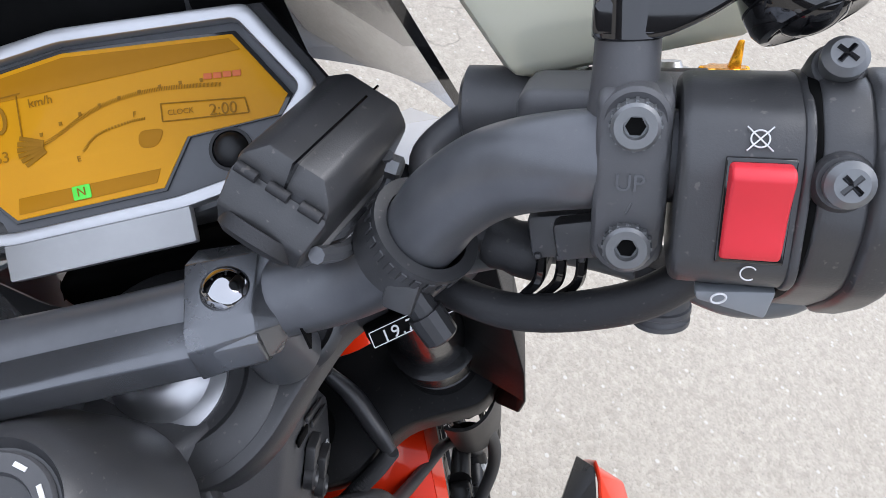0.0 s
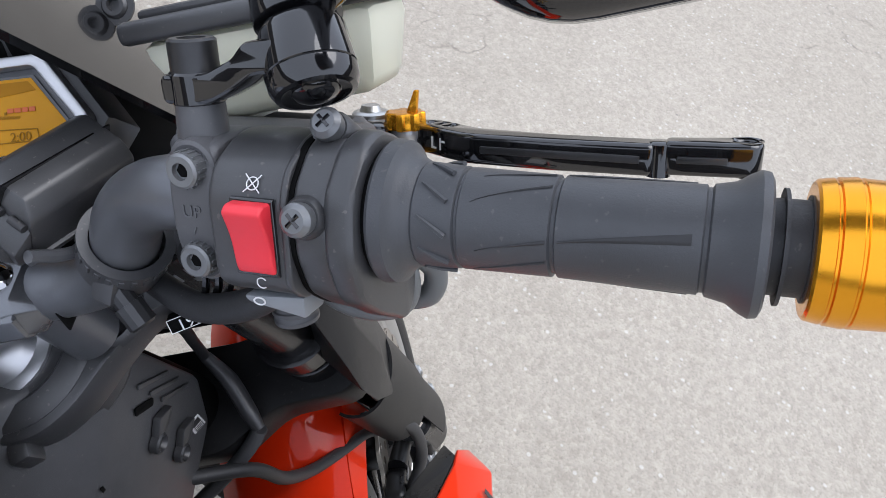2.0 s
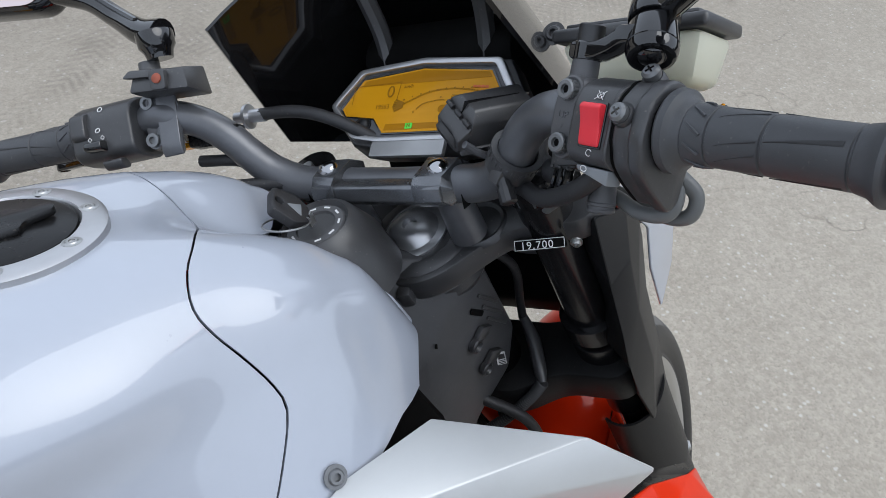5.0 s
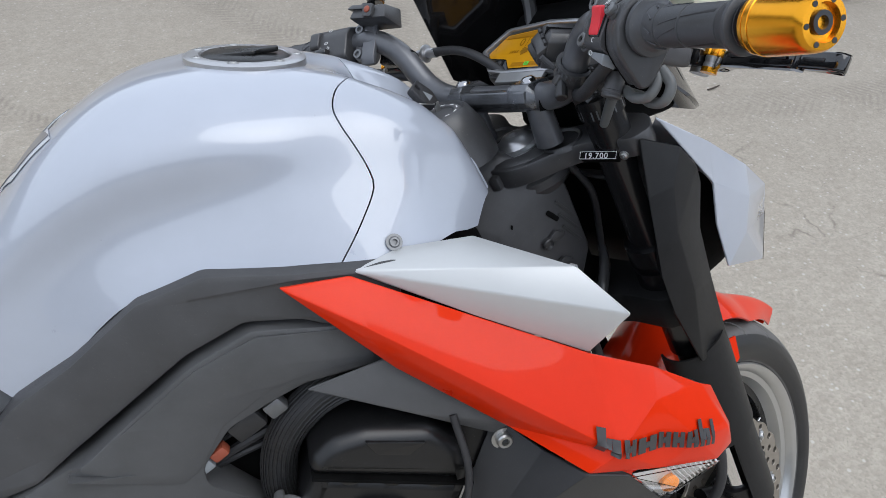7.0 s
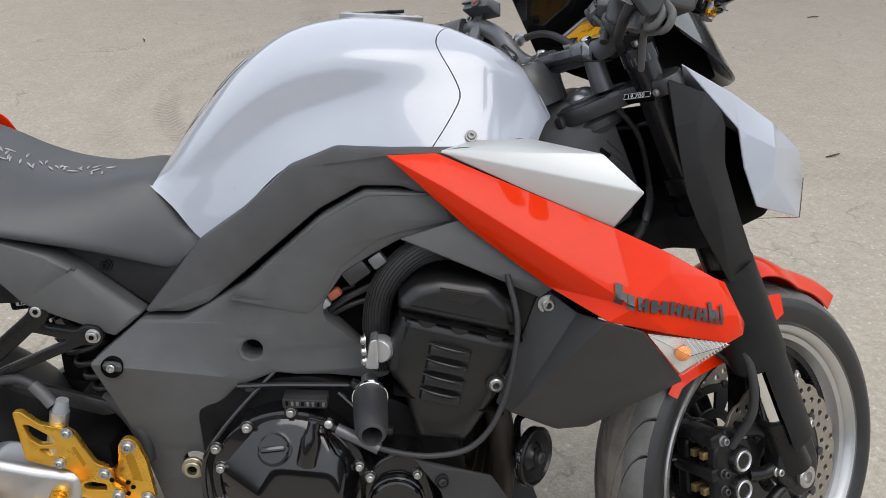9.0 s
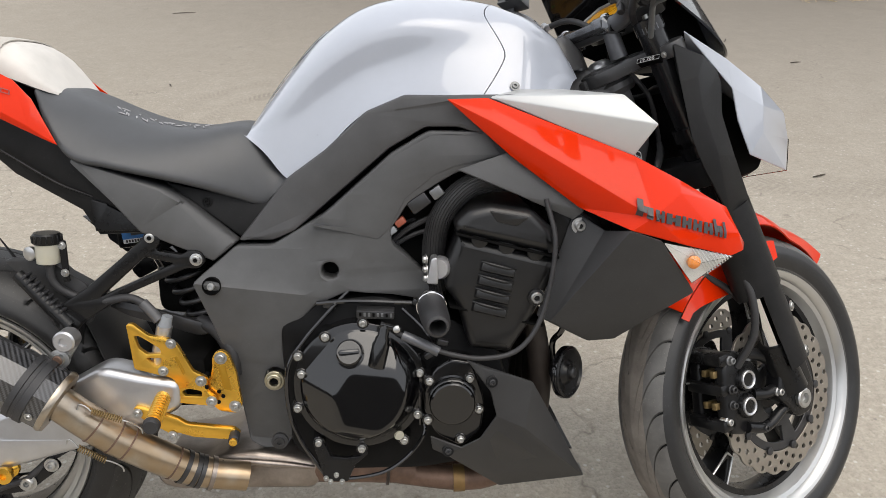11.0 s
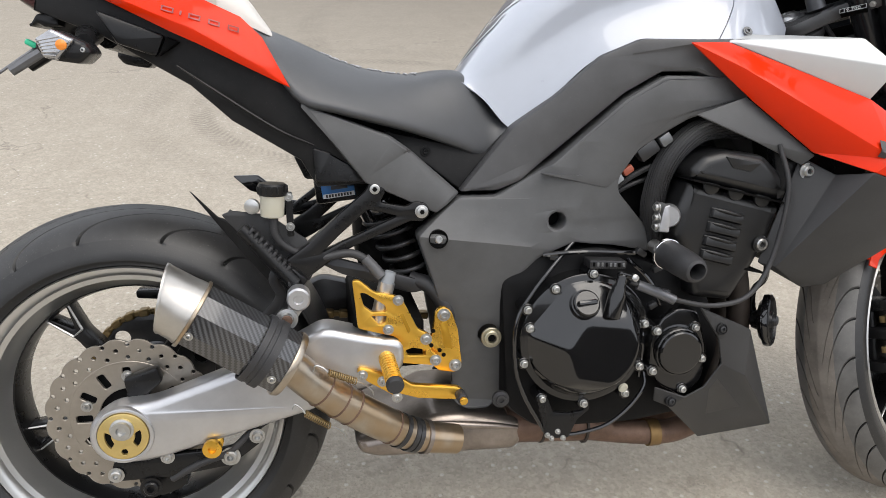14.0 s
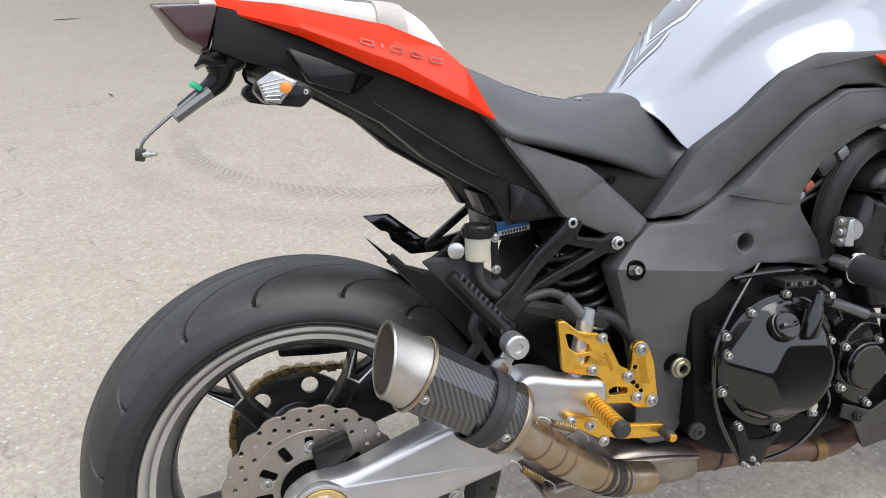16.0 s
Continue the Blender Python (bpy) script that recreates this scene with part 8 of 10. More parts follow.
res = part("brake_reservoir", solid([(-0.034, -0.022, -0.016), (0.043, -0.019, -0.018), (0.043, -0.019, 0.018), (-0.034, -0.022, 0.016), (-0.050, 0.013, -0.024), (0.050, 0.013, -0.024), (0.050, 0.013, 0.024), (-0.050, 0.013, 0.024)], [(0, 1, 2, 3), (4, 7, 6, 5), (0, 4, 5, 1), (1, 5, 6, 2), (2, 6, 7, 3), (3, 7, 4, 0)], 0.006), FLUIDP, bar, "translucent cream brake fluid reservoir with a black cap", 40, CR @ RES)
part("reservoir_cap", box((0.107, 0.009, 0.054), (0, 0.0175, 0), None, 0.003, 3), BLACKP, res, "black cap", 40, CR @ RES)
part("cap_plate", box((0.092, 0.004, 0.042), (0, 0.0232, 0), None, 0.0018, 2), BLACKP, res, "", 40, CR @ RES)
part("fluid", box((0.070, 0.012, 0.029), (0.004, -0.0115, 0), None, 0.004, 2), finish("brake_fluid", (0.62, 0.55, 0.34), 0.3, wear=0.1), res, "yellowish fluid", 40, CR @ RES)
part("reservoir_neck", lathe([(0, 0.009), (0.018, 0.008), (0.020, 0.010), (0.026, 0.010)], (-0.018, -0.018, 0), (0, -1, 0), 20), FLUIDP, res, "", 40, CR @ RES)
part("reservoir_hose", tube([(-0.046, 0.018, -0.062), (-0.044, 0.006, -0.064), (-0.040, 0.000, -0.062)], 0.007, 12), RUBBER, res, "", 40, CR)


def lever(m, s):
    """A flat milled lever with a folding tip and a cam adjuster."""
    def plate(loops, u0, u1, bevel):
        return slab(loops, u0, u1, bevel, seg=3)
    near = [(-0.004, -0.090), (0.018, -0.0880), (0.028, -0.0815), (0.040, -0.0755), (0.075, -0.0735), (0.112, -0.0750), (0.114, -0.0765)]
    far = [(0.114, -0.0855), (0.112, -0.0870), (0.075, -0.0860), (0.042, -0.0895), (0.028, -0.0975), (0.012, -0.1010), (-0.004, -0.1010)]
    holes = [ring_loop(x, n, 0.0017, 12) for x, n in ((0.0200, -0.0945), (0.0245, -0.0930), (0.0290, -0.0905))]
    lev = part("lever", plate([rounded(near + far, 0.004)] + holes, -0.0050, 0.0075, 0.0022), GLOSSB, bar, "black adjustable lever with a gold adjuster", 35, m)
    part("folding_tip", plate([rounded([(0.117, -0.0765), (0.128, -0.0775), (0.140, -0.0785), (0.150, -0.0800), (0.153, -0.0860), (0.149, -0.0930), (0.140, -0.0915), (0.128, -0.0885), (0.117, -0.0865)], 0.003), ring_loop(0.1462, -0.0862, 0.0040, 18)], -0.0045, 0.0085, 0.0020), GLOSSB, lev, "folding lever tip", 35, m)
    part("tip_joint", lathe([(-0.0055, 0.0048), (0.0070, 0.0048), (0.0078, 0.0038), (0.0078, 0)], (0.1155, 0, -0.0810), (0, 1, 0), 20), GLOSSB, lev, "", 40, m)
    part("lever_channel", box((0.062, 0.0030, 0.0012), (0.078, 0.0020, -0.0733), deg(0, 0, 0), 0.0004), DARKST, lev, "", 40, m)
    part("lever_channel", box((0.018, 0.0026, 0.0012), (0.131, 0.0020, -0.0774), deg(0, 6, 0), 0.0004), DARKST, lev, "", 40, m)
    for dx, dz, w, h in ((0.0, 0.0, 0.0008, 0.0050), (0.0012, -0.0021, 0.0022, 0.0008), (0.0046, 0.0, 0.0008, 0.0050), (0.0060, 0.0012, 0.0022, 0.0008)):
        part("mark_bar", box((w, h, 0.0005), (0.0225 + dx, 0.0010 + dz, -0.0847 + 0.55 * dx), deg(0, -30, 0), 0), PRINT, lev, "", 40, m)
    part("lever_pivot", lathe([(-0.010, 0.0085), (0.009, 0.0085), (0.010, 0.0072), (0.010, 0.005), (0.0125, 0.004), (0.0125, 0)], (-0.010, 0.001, -0.095), (0, 1, 0), 20), STEEL, lev, "", 40, m)
    cam_ = []
    for k in range(42):
        a = 2 * math.pi * k / 42
        r = 0.0082 + 0.0007 * (1 if (k // 3) % 2 else -1)
        cam_.append((0.0085 + r * math.cos(a), -0.0900 + r * math.sin(a)))
    adj = part("lever_adjuster", plate([cam_], 0.0050, 0.0125, 0.0010), GOLDO, lev, "gold lever adjuster", 25, m)
    part("adjuster_tab", solid([(0.0090, 0.0110, -0.0915), (0.0140, 0.0110, -0.0915), (0.0140, 0.0110, -0.0885), (0.0090, 0.0110, -0.0885), (0.0125, 0.0215, -0.0925), (0.0145, 0.0215, -0.0925), (0.0145, 0.0215, -0.0905), (0.0125, 0.0215, -0.0905)], [(0, 1, 2, 3), (4, 7, 6, 5), (0, 4, 5, 1), (1, 5, 6, 2), (2, 6, 7, 3), (3, 7, 4, 0)], 0.0005), GOLDO, adj, "", 40, m)
    part("adjuster_barrel", lathe([(-0.0045, 0.0066), (-0.0015, 0.0066), (-0.0008, 0.0060), (0.0010, 0.0060), (0.0018, 0.0066), (0.0050, 0.0066)], (0.0085, 0, -0.0900), (0, 1, 0), 24), ALLOY, adj, "", 40, m)
    part("adjuster_foot", lathe([(-0.0090, 0.0070), (-0.0045, 0.0070)], (0.0085, 0, -0.0900), (0, 1, 0), 14), GOLDO, adj, "", 25, m)
    part("lever_block", box((0.026, 0.014, 0.020), (-0.010, 0.002, -0.084), deg(0, 14, 0), 0.003), GLOSSB, lev, "", 40, m)


lever(CR, -1)
# throttle cables and loom below the housing
for k in range(2):
    part("throttle_cable", tube([(0.026 + 0.005 * k, -0.024, -0.022 - 0.006 * k), (0.033 + 0.007 * k, -0.034, -0.027 - 0.009 * k), (0.030 + 0.007 * k, -0.047, -0.027 - 0.011 * k), (0.012 + 0.007 * k, -0.050, -0.026 - 0.013 * k), (-0.012, -0.044, -0.030 - 0.014 * k), (-0.05, -0.045, -0.045), (-0.10, -0.070, -0.075)], 0.0046, 12, 8), GREYHOSE, thr, "grey cable sleeve", 50, CR)
part("loom", tube([(0.000, -0.028, 0.000), (-0.020, -0.043, -0.004), (-0.054, -0.055, -0.016), (-0.085, -0.053, -0.028), (-0.115, -0.055, -0.046)], [0.0058, 0.0062, 0.0062, 0.006, 0.0055], 14, 8), RUBBER, house, "black wiring loom", 50, CR)
part("brake_switch", box((0.024, 0.012, 0.016), (-0.030, -0.024, -0.012), deg(0, 0, 10), 0.002), BLACKP, perch, "", 40, CR)
plug3 = part("switch_plug", box((0.020, 0.014, 0.012), (-0.040, -0.026, -0.016), deg(0, 0, 8), 0.002), BLACKP, perch, "", 40, CR)
for k in range(3):
    part("plug_wire", tube([(-0.046 + 0.006 * k, -0.032, -0.014), (-0.047 + 0.006 * k, -0.042, -0.014), (-0.052 + 0.005 * k, -0.050, -0.018)], 0.0017, 6, 6), GLOSSB, plug3, "", 40, CR)
    part("plug_rib", box((0.0022, 0.002, 0.013), (-0.047 + 0.0065 * k, -0.0325, -0.0155), deg(0, 0, 8), 0.0004, 1), BLACKP, plug3, "", 40, CR)
part("banjo_hose", tube([(-0.076, 0.0, -0.060), (-0.092, -0.016, -0.050), (-0.078, -0.032, -0.034), (-0.050, -0.038, -0.030)], 0.0060, 14, 8), GREYL, perch, "", 50, CR)
part("hose_sleeve", lathe([(0, 0.008), (0.004, 0.0095), (0.008, 0.0088), (0.012, 0.0095), (0.018, 0.009), (0.022, 0.008)], (-0.066, -0.036, -0.031), (1, -0.25, 0.1), 18), RUBBER, perch, "", 40, CR)

# left controls
grip(CL, "black rubber left grip")
bar_end(CL)
hl = part("left_switch_housing", prism(HOUSE, -0.012, 0.0450, 0.003), BLACKP, bar, "black left-hand switch housing", 30, CL)
part("dip_switch", prism([(0.016, 0.018), (0.013, 0.0285), (-0.006, 0.0295), (-0.009, 0.022)], 0.028, 0.042, 0.0015), BLACKP, hl, "", 30, CL)
part("indicator_switch", prism([(-0.010, 0.024), (-0.012, 0.034), (-0.018, 0.034), (-0.020, 0.022)], 0.012, 0.028, 0.001), GLOSSB, hl, "", 30, CL)
part("horn_button", prism([(-0.026, 0.018), (-0.028, 0.029), (-0.036, 0.024), (-0.034, 0.012)], 0.000, 0.018, 0.002), BLACKP, hl, "", 30, CL)
for cx, cu, cn in ((0.016, 0.0155, 0.0214), (0.018, -0.0020, 0.0258)):
    bm = bmesh.new()
    icon_ring(bm, 0, 0, 0.0021, facing((cx, cu, cn), (1, 0, 0), (0, 0.87, -0.4)), 10)
    part("beam_icon", bm, PRINT, hl, "", 40, CL)
for cx in (0.014, 0.026):
    bm = bmesh.new()
    icon_ring(bm, 0, 0, 0.0018, facing((cx, -0.0085, 0.0264), (1, 0, 0), (0, 1, 0)), 4)
    part("arrow_icon", bm, PRINT, hl, "", 40, CL)
pl_ = part("clutch_perch", prism([(0.0225, 0.004), (0.0205, 0.0095), (0.0, 0.0120), (-0.0225, 0.0105), (-0.0245, 0.000), (-0.0235, -0.012), (-0.012, -0.019), (0.012, -0.019), (0.0225, -0.012)], -0.034, -0.016, 0.003), GREYL, bar, "", 30, CL)
part("mirror_post", lathe([(0.0, 0.0095), (0.044, 0.0086)], (-0.0250, 0.004, 0.004), (0, 1, -0.0), 28), GREYL, pl_, "", 40, CL)
for uu in (0.0135, -0.0172):
    part("perch_bolt", lathe([(-0.004, 0.0070), (0.001, 0.0070), (0.001, 0.0056), (0.0058, 0.0056), (0.0058, 0.0030), (0.0030, 0.0028), (0.0030, 0)], (-0.0232, uu, 0.0100), (0, 0, 1), 24), BOLTG, pl_, "", 30, CL)
CL0 = CL.copy()
CL = CL @ Matrix.Translation((-0.013, -0.016, 0.0))
# left mirror: a capped knuckle on the post and a channelled arm reaching outward
ml = part("mirror", lathe([(0.0, 0.0105), (0.006, 0.0120), (0.010, 0.0150), (0.020, 0.0155), (0.022, 0.0148), (0.0225, 0.0115), (0.0215, 0.0110), (0.0235, 0.0080), (0.0240, 0)], (-0.0255, 0.064, 0.007), (0.05, 1, 0.12), 32), GLOSSB, bar, "gloss black mirror on a swivel arm", 40, CL)
armL = [Vector((-0.030, 0.083, 0.006)), Vector((-0.008, 0.092, 0.000)), Vector((0.018, 0.112, -0.010)), Vector((0.048, 0.136, -0.016)), Vector((0.085, 0.152, -0.016))]
part("mirror_arm", tube(armL, [0.0135, 0.0115, 0.0092, 0.0085, 0.0085], 14, 8), GLOSSB, ml, "", 40, CL)
for k in (-1, 1):
    part("arm_rail", tube([v + Vector((0, 0.0085, 0.0065 * k)) for v in armL[1:]], 0.0026, 6, 8), GLOSSB, ml, "", 40, CL)
shell = slab(rounded([(-0.070, -0.036), (0.070, -0.030), (0.088, 0.004), (0.074, 0.046), (-0.062, 0.042), (-0.084, 0.006)], 0.022, 6), -0.014, 0.018, 0.009, seg=4)
glassL = slab(rounded([(-0.064, -0.031), (0.066, -0.025), (0.081, 0.004), (0.069, 0.040), (-0.057, 0.036), (-0.077, 0.006)], 0.019, 6), 0, 0.001, 0.0002)
mf = facing((0.150, 0.178, -0.016), (1, 0.10, 0.05), (-0.10, 1, 0.0))
for bm_, dz in ((shell, 0.0), (glassL, 0.0155)):
    for v in bm_.verts:
        x, y, z = v.co
        v.co = mf @ Vector((x, z, dz - y))
part("mirror_shell", shell, GLOSSB, ml, "", 50, CL)
part("mirror_glass", glassL, MIRROR, ml, "mirror glass", 40, CL)
lever(CL0, 1)
br = part("remote_bracket", prism([(0.030, 0.010), (0.036, 0.014), (-0.010, 0.0175), (-0.018, 0.014), (-0.014, 0.010)], -0.036, -0.018, 0.001), BARB, pl_, "flat black bracket", 30, CL)
part("bracket_plate", flat([rounded([(-0.012, 0.030), (-0.034, 0.034), (-0.040, 0.014), (-0.022, -0.008), (-0.010, -0.006), (-0.016, 0.012)], 0.002)], 0.010, 0.013, 0.0008, Matrix()), BARB, pl_, "", 30, CL)
rem = part("remote_button", solid([(-0.063, 0.028, 0.000), (-0.012, 0.032, 0.000), (-0.010, 0.034, 0.036), (-0.062, 0.028, 0.036), (-0.060, 0.052, 0.002), (-0.016, 0.056, 0.002), (-0.014, 0.050, 0.032), (-0.058, 0.046, 0.032)], [(0, 1, 2, 3), (4, 7, 6, 5), (0, 4, 5, 1), (1, 5, 6, 2), (2, 6, 7, 3), (3, 7, 4, 0)], 0.002), BLACKP, pl_, "black remote button housing", 25, CL)
part("remote_lid", solid([(-0.036, 0.047, 0.000), (-0.008, 0.050, 0.000), (-0.006, 0.046, 0.037), (-0.034, 0.042, 0.037), (-0.034, 0.056, 0.002), (-0.012, 0.059, 0.002), (-0.011, 0.052, 0.034), (-0.032, 0.049, 0.034)], [(0, 1, 2, 3), (4, 7, 6, 5), (0, 4, 5, 1), (1, 5, 6, 2), (2, 6, 7, 3), (3, 7, 4, 0)], 0.0015), BLACKP, rem, "", 25, CL)
part("remote_lug", flat([rounded([(-0.045, 0.030), (-0.032, 0.031), (-0.032, 0.047), (-0.046, 0.046)], 0.003)], 0.034, 0.040, 0.001, Matrix()), BLACKP, rem, "", 30, CL)
part("remote_led", lathe([(0, 0.004), (0.002, 0.004), (0.003, 0.002), (0.003, 0)], (-0.039, 0.039, 0.039), (0, 0.1, 1), 16), REDPL, rem, "dull red lamp", 40, CL)
part("clutch_cable_adjuster", lathe([(0, 0.005), (0.010, 0.005), (0.012, 0.011), (0.015, 0.011), (0.016, 0.006), (0.030, 0.006)], (-0.066, 0.000, -0.050), (-1, -0.1, 0.1), 20), ALLOY, pl_, "bright cable adjuster wheel", 30, CL0)
part("clutch_line", tube([(-0.092, -0.002, -0.047), (-0.128, -0.008, -0.040), (-0.160, -0.022, -0.038), (-0.200, -0.050, -0.045)], 0.0055, 10, 8), RUBBER, pl_, "", 50, CL0)
part("clutch_switch", box((0.046, 0.016, 0.018), (-0.066, -0.020, -0.012), deg(0, 0, 4), 0.003), DARKB, pl_, "small black switch block", 30, CL0)
part("left_loom", tube([(0.000, -0.030, -0.004), (-0.04, -0.045, -0.010), (-0.10, -0.052, -0.020), (-0.16, -0.060, -0.030)], 0.006, 10, 8), RUBBER, pl_, "", 50, CL)
part("left_loom", tube([(-0.030, -0.020, -0.020), (-0.07, -0.028, -0.018), (-0.11, -0.048, -0.026), (-0.15, -0.056, -0.030)], 0.005, 10, 8), RUBBER, pl_, "", 50, CL)

# charging socket box strapped to the bar
e1 = Vector((0.046, -0.026, -0.009)).normalized()
e2 = Vector((-0.014, -0.013, -0.010))
e2 = (e2 - e1 * e2.dot(e1)).normalized()
e3 = e1.cross(e2)
if e3.z < 0:
    e3 = -e3
U = S @ Matrix(((e1.x, e2.x, e3.x, 1.113), (e1.y, e2.y, e3.y, -0.098), (e1.z, e2.z, e3.z, 0.706), (0, 0, 0, 1)))
usb = part("charger_socket", solid([(-0.026, -0.016, -0.022), (0.027, -0.016, -0.022), (0.027, 0.016, -0.022), (-0.026, 0.016, -0.022), (-0.026, -0.016, 0.000), (0.027, -0.016, 0.002), (0.027, 0.016, 0.002), (-0.026, 0.016, 0.000), (-0.023, -0.009, 0.007), (0.025, -0.009, 0.009), (0.025, 0.010, 0.009), (-0.023, 0.010, 0.007)],
                                   [(0, 3, 2, 1), (0, 1, 5, 4), (1, 2, 6, 5), (2, 3, 7, 6), (3, 0, 4, 7), (4, 5, 9, 8), (5, 6, 10, 9), (6, 7, 11, 10), (7, 4, 8, 11), (8, 9, 10, 11)], 0.0018), BLACKP, bar, "black charging socket box clamped on the bar", 25, U)
part("box_seam", box((0.0535, 0.0008, 0.0335), (0.0005, 0.001, -0.008), None, 0), GLOSSB, usb, "", 30, U)
part("box_skirt", solid([(-0.028, -0.018, -0.020), (0.029, -0.018, -0.020), (0.029, 0.018, -0.020), (-0.028, 0.018, -0.020), (-0.026, -0.014, -0.029), (0.027, -0.014, -0.029), (0.027, 0.014, -0.029), (-0.026, 0.014, -0.029)], [(0, 1, 2, 3), (4, 7, 6, 5), (0, 4, 5, 1), (1, 5, 6, 2), (2, 6, 7, 3), (3, 7, 4, 0)], 0.001), GREYL, usb, "", 25, U)
part("box_strap", tube([(0.012, 0.0165, -0.002), (0.014, 0.0200, -0.008), (0.006, 0.0215, -0.020), (-0.010, 0.0205, -0.026)], 0.0022, 8, 6), BARB, usb, "", 40, U)
part("strap_bolt", lathe([(0, 0.0042), (0.004, 0.0042), (0.005, 0.003), (0.005, 0)], (0.013, 0.018, -0.006), (0.1, 1, 0.2), 6), BOLTG, usb, "", 25, U)
part("socket_flap", solid([(-0.026, -0.0165, -0.003), (-0.026, 0.0165, -0.003), (-0.0335, 0.0150, -0.014), (-0.0335, -0.0150, -0.014), (-0.026, -0.0165, -0.021), (-0.026, 0.0165, -0.021), (-0.0310, 0.0140, -0.024), (-0.0310, -0.0140, -0.024)], [(0, 1, 2, 3), (4, 7, 6, 5), (0, 4, 5, 1), (1, 5, 6, 2), (2, 6, 7, 3), (3, 7, 4, 0)], 0.0012), BLACKP, usb, "hinged socket flap", 30, U)
for k in range(3):
    part("flap_hinge", lathe([(-0.0035, 0.0), (-0.0035, 0.0018), (0.0035, 0.0018), (0.0035, 0.0)], (-0.0275, -0.011 + 0.011 * k, -0.0025), (0, 1, 0), 12), RUBBER, usb, "", 40, U)
part("socket_cap", lathe([(0, 0.0135), (0.0045, 0.0130), (0.0060, 0.0105), (0.0060, 0.0090), (0.0050, 0.0085), (0.0050, 0)], (-0.0265, -0.001, -0.0215), (-0.72, 0, -0.69), 28), RUBBER, usb, "round rubber socket cap", 40, U)
part("box_bracket", tube([(-0.030, 0.018, -0.014), (-0.012, 0.022, -0.024), (0.010, 0.022, -0.026), (0.028, 0.020, -0.022)], 0.0028, 8, 6), BARB, usb, "", 40, U)
bend = Vector((1.0935, -0.117, 0.6745))
bd = Vector((0.28, 0.60, -0.74)).normalized()
ringc = part("clamp_ring", lathe([(-0.008, 0.0145), (-0.008, 0.0180), (0.008, 0.0180), (0.008, 0.0145)], bend, bd, 40, closed=True), BLACKP, usb, "ribbed clamp ring", 30, S.copy())
part("ring_lip", lathe([(-0.0090, 0.0145), (-0.0090, 0.0187), (-0.0065, 0.0187), (-0.0065, 0.0145)], bend, bd, 40, closed=True), BLACKP, ringc, "", 30, S.copy())
for k in range(24):
    q = Matrix.Rotation(2 * math.pi * k / 24, 3, bd) @ bd.orthogonal().normalized()
    w = bd.cross(q)
    part("ring_tooth", box((0.0045, 0.0010, 0.0024), (0, 0, 0), None, 0.0003, 1), BLACKP, ringc, "", 30,
         S @ Matrix.Translation(bend + q * 0.0183 - bd * 0.0040) @ Matrix((bd, q, w)).transposed().to_4x4())
part("clamp_lug", box((0.011, 0.011, 0.017), (1.081, -0.112, 0.669), deg(20, 30, -20), 0.002), BLACKP, ringc, "", 30, S.copy())
part("clamp_nut", lathe([(-0.004, 0.0050), (0.004, 0.0050), (0.004, 0.0062), (0.014, 0.0060), (0.015, 0.0048), (0.015, 0)], (1.078, -0.114, 0.663), (-0.45, -0.35, -0.8), 12), DARKST, ringc, "rusty clamp bolt", 20, S.copy())

# ---- ignition lock with key ----
ign = part("ignition_cover", lathe([(-0.05, 0.050), (-0.020, 0.044), (-0.006, 0.037), (0.005, 0.031), (0.008, 0.0265), (0.004, 0.024), (0.004, 0)], (1.040, 0.0, 0.634), (-0.30, 0, 1), 40), BLACKP, bike, "black ignition lock surround", 50)
for k in range(10):
    a = 2 * math.pi * k / 10 + 0.2
    part("lock_mark", box((0.0050, 0.0016, 0.0004), (0, 0, 0), None, 0), PRINT, ign, "", 30, Matrix.Translation((1.040, 0, 0.634)) @ Matrix.Rotation(radians(-17), 4, "Y") @ Matrix.Rotation(a, 4, "Z") @ Matrix.Translation((0.0, 0.0190, 0.0063)))
part("ignition_ring", lathe([(0.0045, 0.023), (0.006, 0.022), (0.006, 0.016), (0.004, 0.015)], (1.040, 0, 0.634), (-0.30, 0, 1), 36, closed=True), GREYL, ign, "", 30)
key = new("ignition_key")
key.parent = None
key.matrix_world = bike.matrix_world @ Matrix.Translation((1.036, 0.0, 0.644)) @ Matrix.Rotation(radians(-17), 4, "Y")
tagged(key, "black-headed ignition key with a steel ring, in the lock", "key")
khead = part("key_head", slab([rounded([(-0.008, 0.004), (0.008, 0.004), (0.017, 0.016), (0.013, 0.036), (-0.013, 0.036), (-0.017, 0.016)], 0.004), ring_loop(0.0, 0.030, 0.0035, 14)], -0.0042, 0.0042, 0.0015), RUBBER, key, "black rubber key head", 40, Matrix.Rotation(radians(62), 4, "Z") @ Matrix.Rotation(radians(-34), 4, "X"))
part("key_mark", slab(rounded([(-0.007, 0.012), (0.007, 0.012), (0.0, 0.024)], 0.001), -0.0046, -0.0040, 0.0001), LGREY, khead, "", 40, Matrix.Rotation(radians(62), 4, "Z") @ Matrix.Rotation(radians(-34), 4, "X"))
part("key_blade", box((0.008, 0.002, 0.010), (0, 0, 0.002), None, 0.0005), STEEL, key, "", 40, Matrix.Rotation(radians(35), 4, "Z"))
bm = bmesh.new()
sweep(bm, [Vector((-0.020 + 0.016 * math.cos(2 * math.pi * k / 28), 0.016 * math.sin(2 * math.pi * k / 28), 0.016 - 0.008 * math.cos(2 * math.pi * k / 28))) for k in range(29)], 0.0007, 6, False)
part("key_ring", bm, STEEL, key, "thin steel key ring", 40, Matrix.Rotation(radians(20), 4, "Z"))

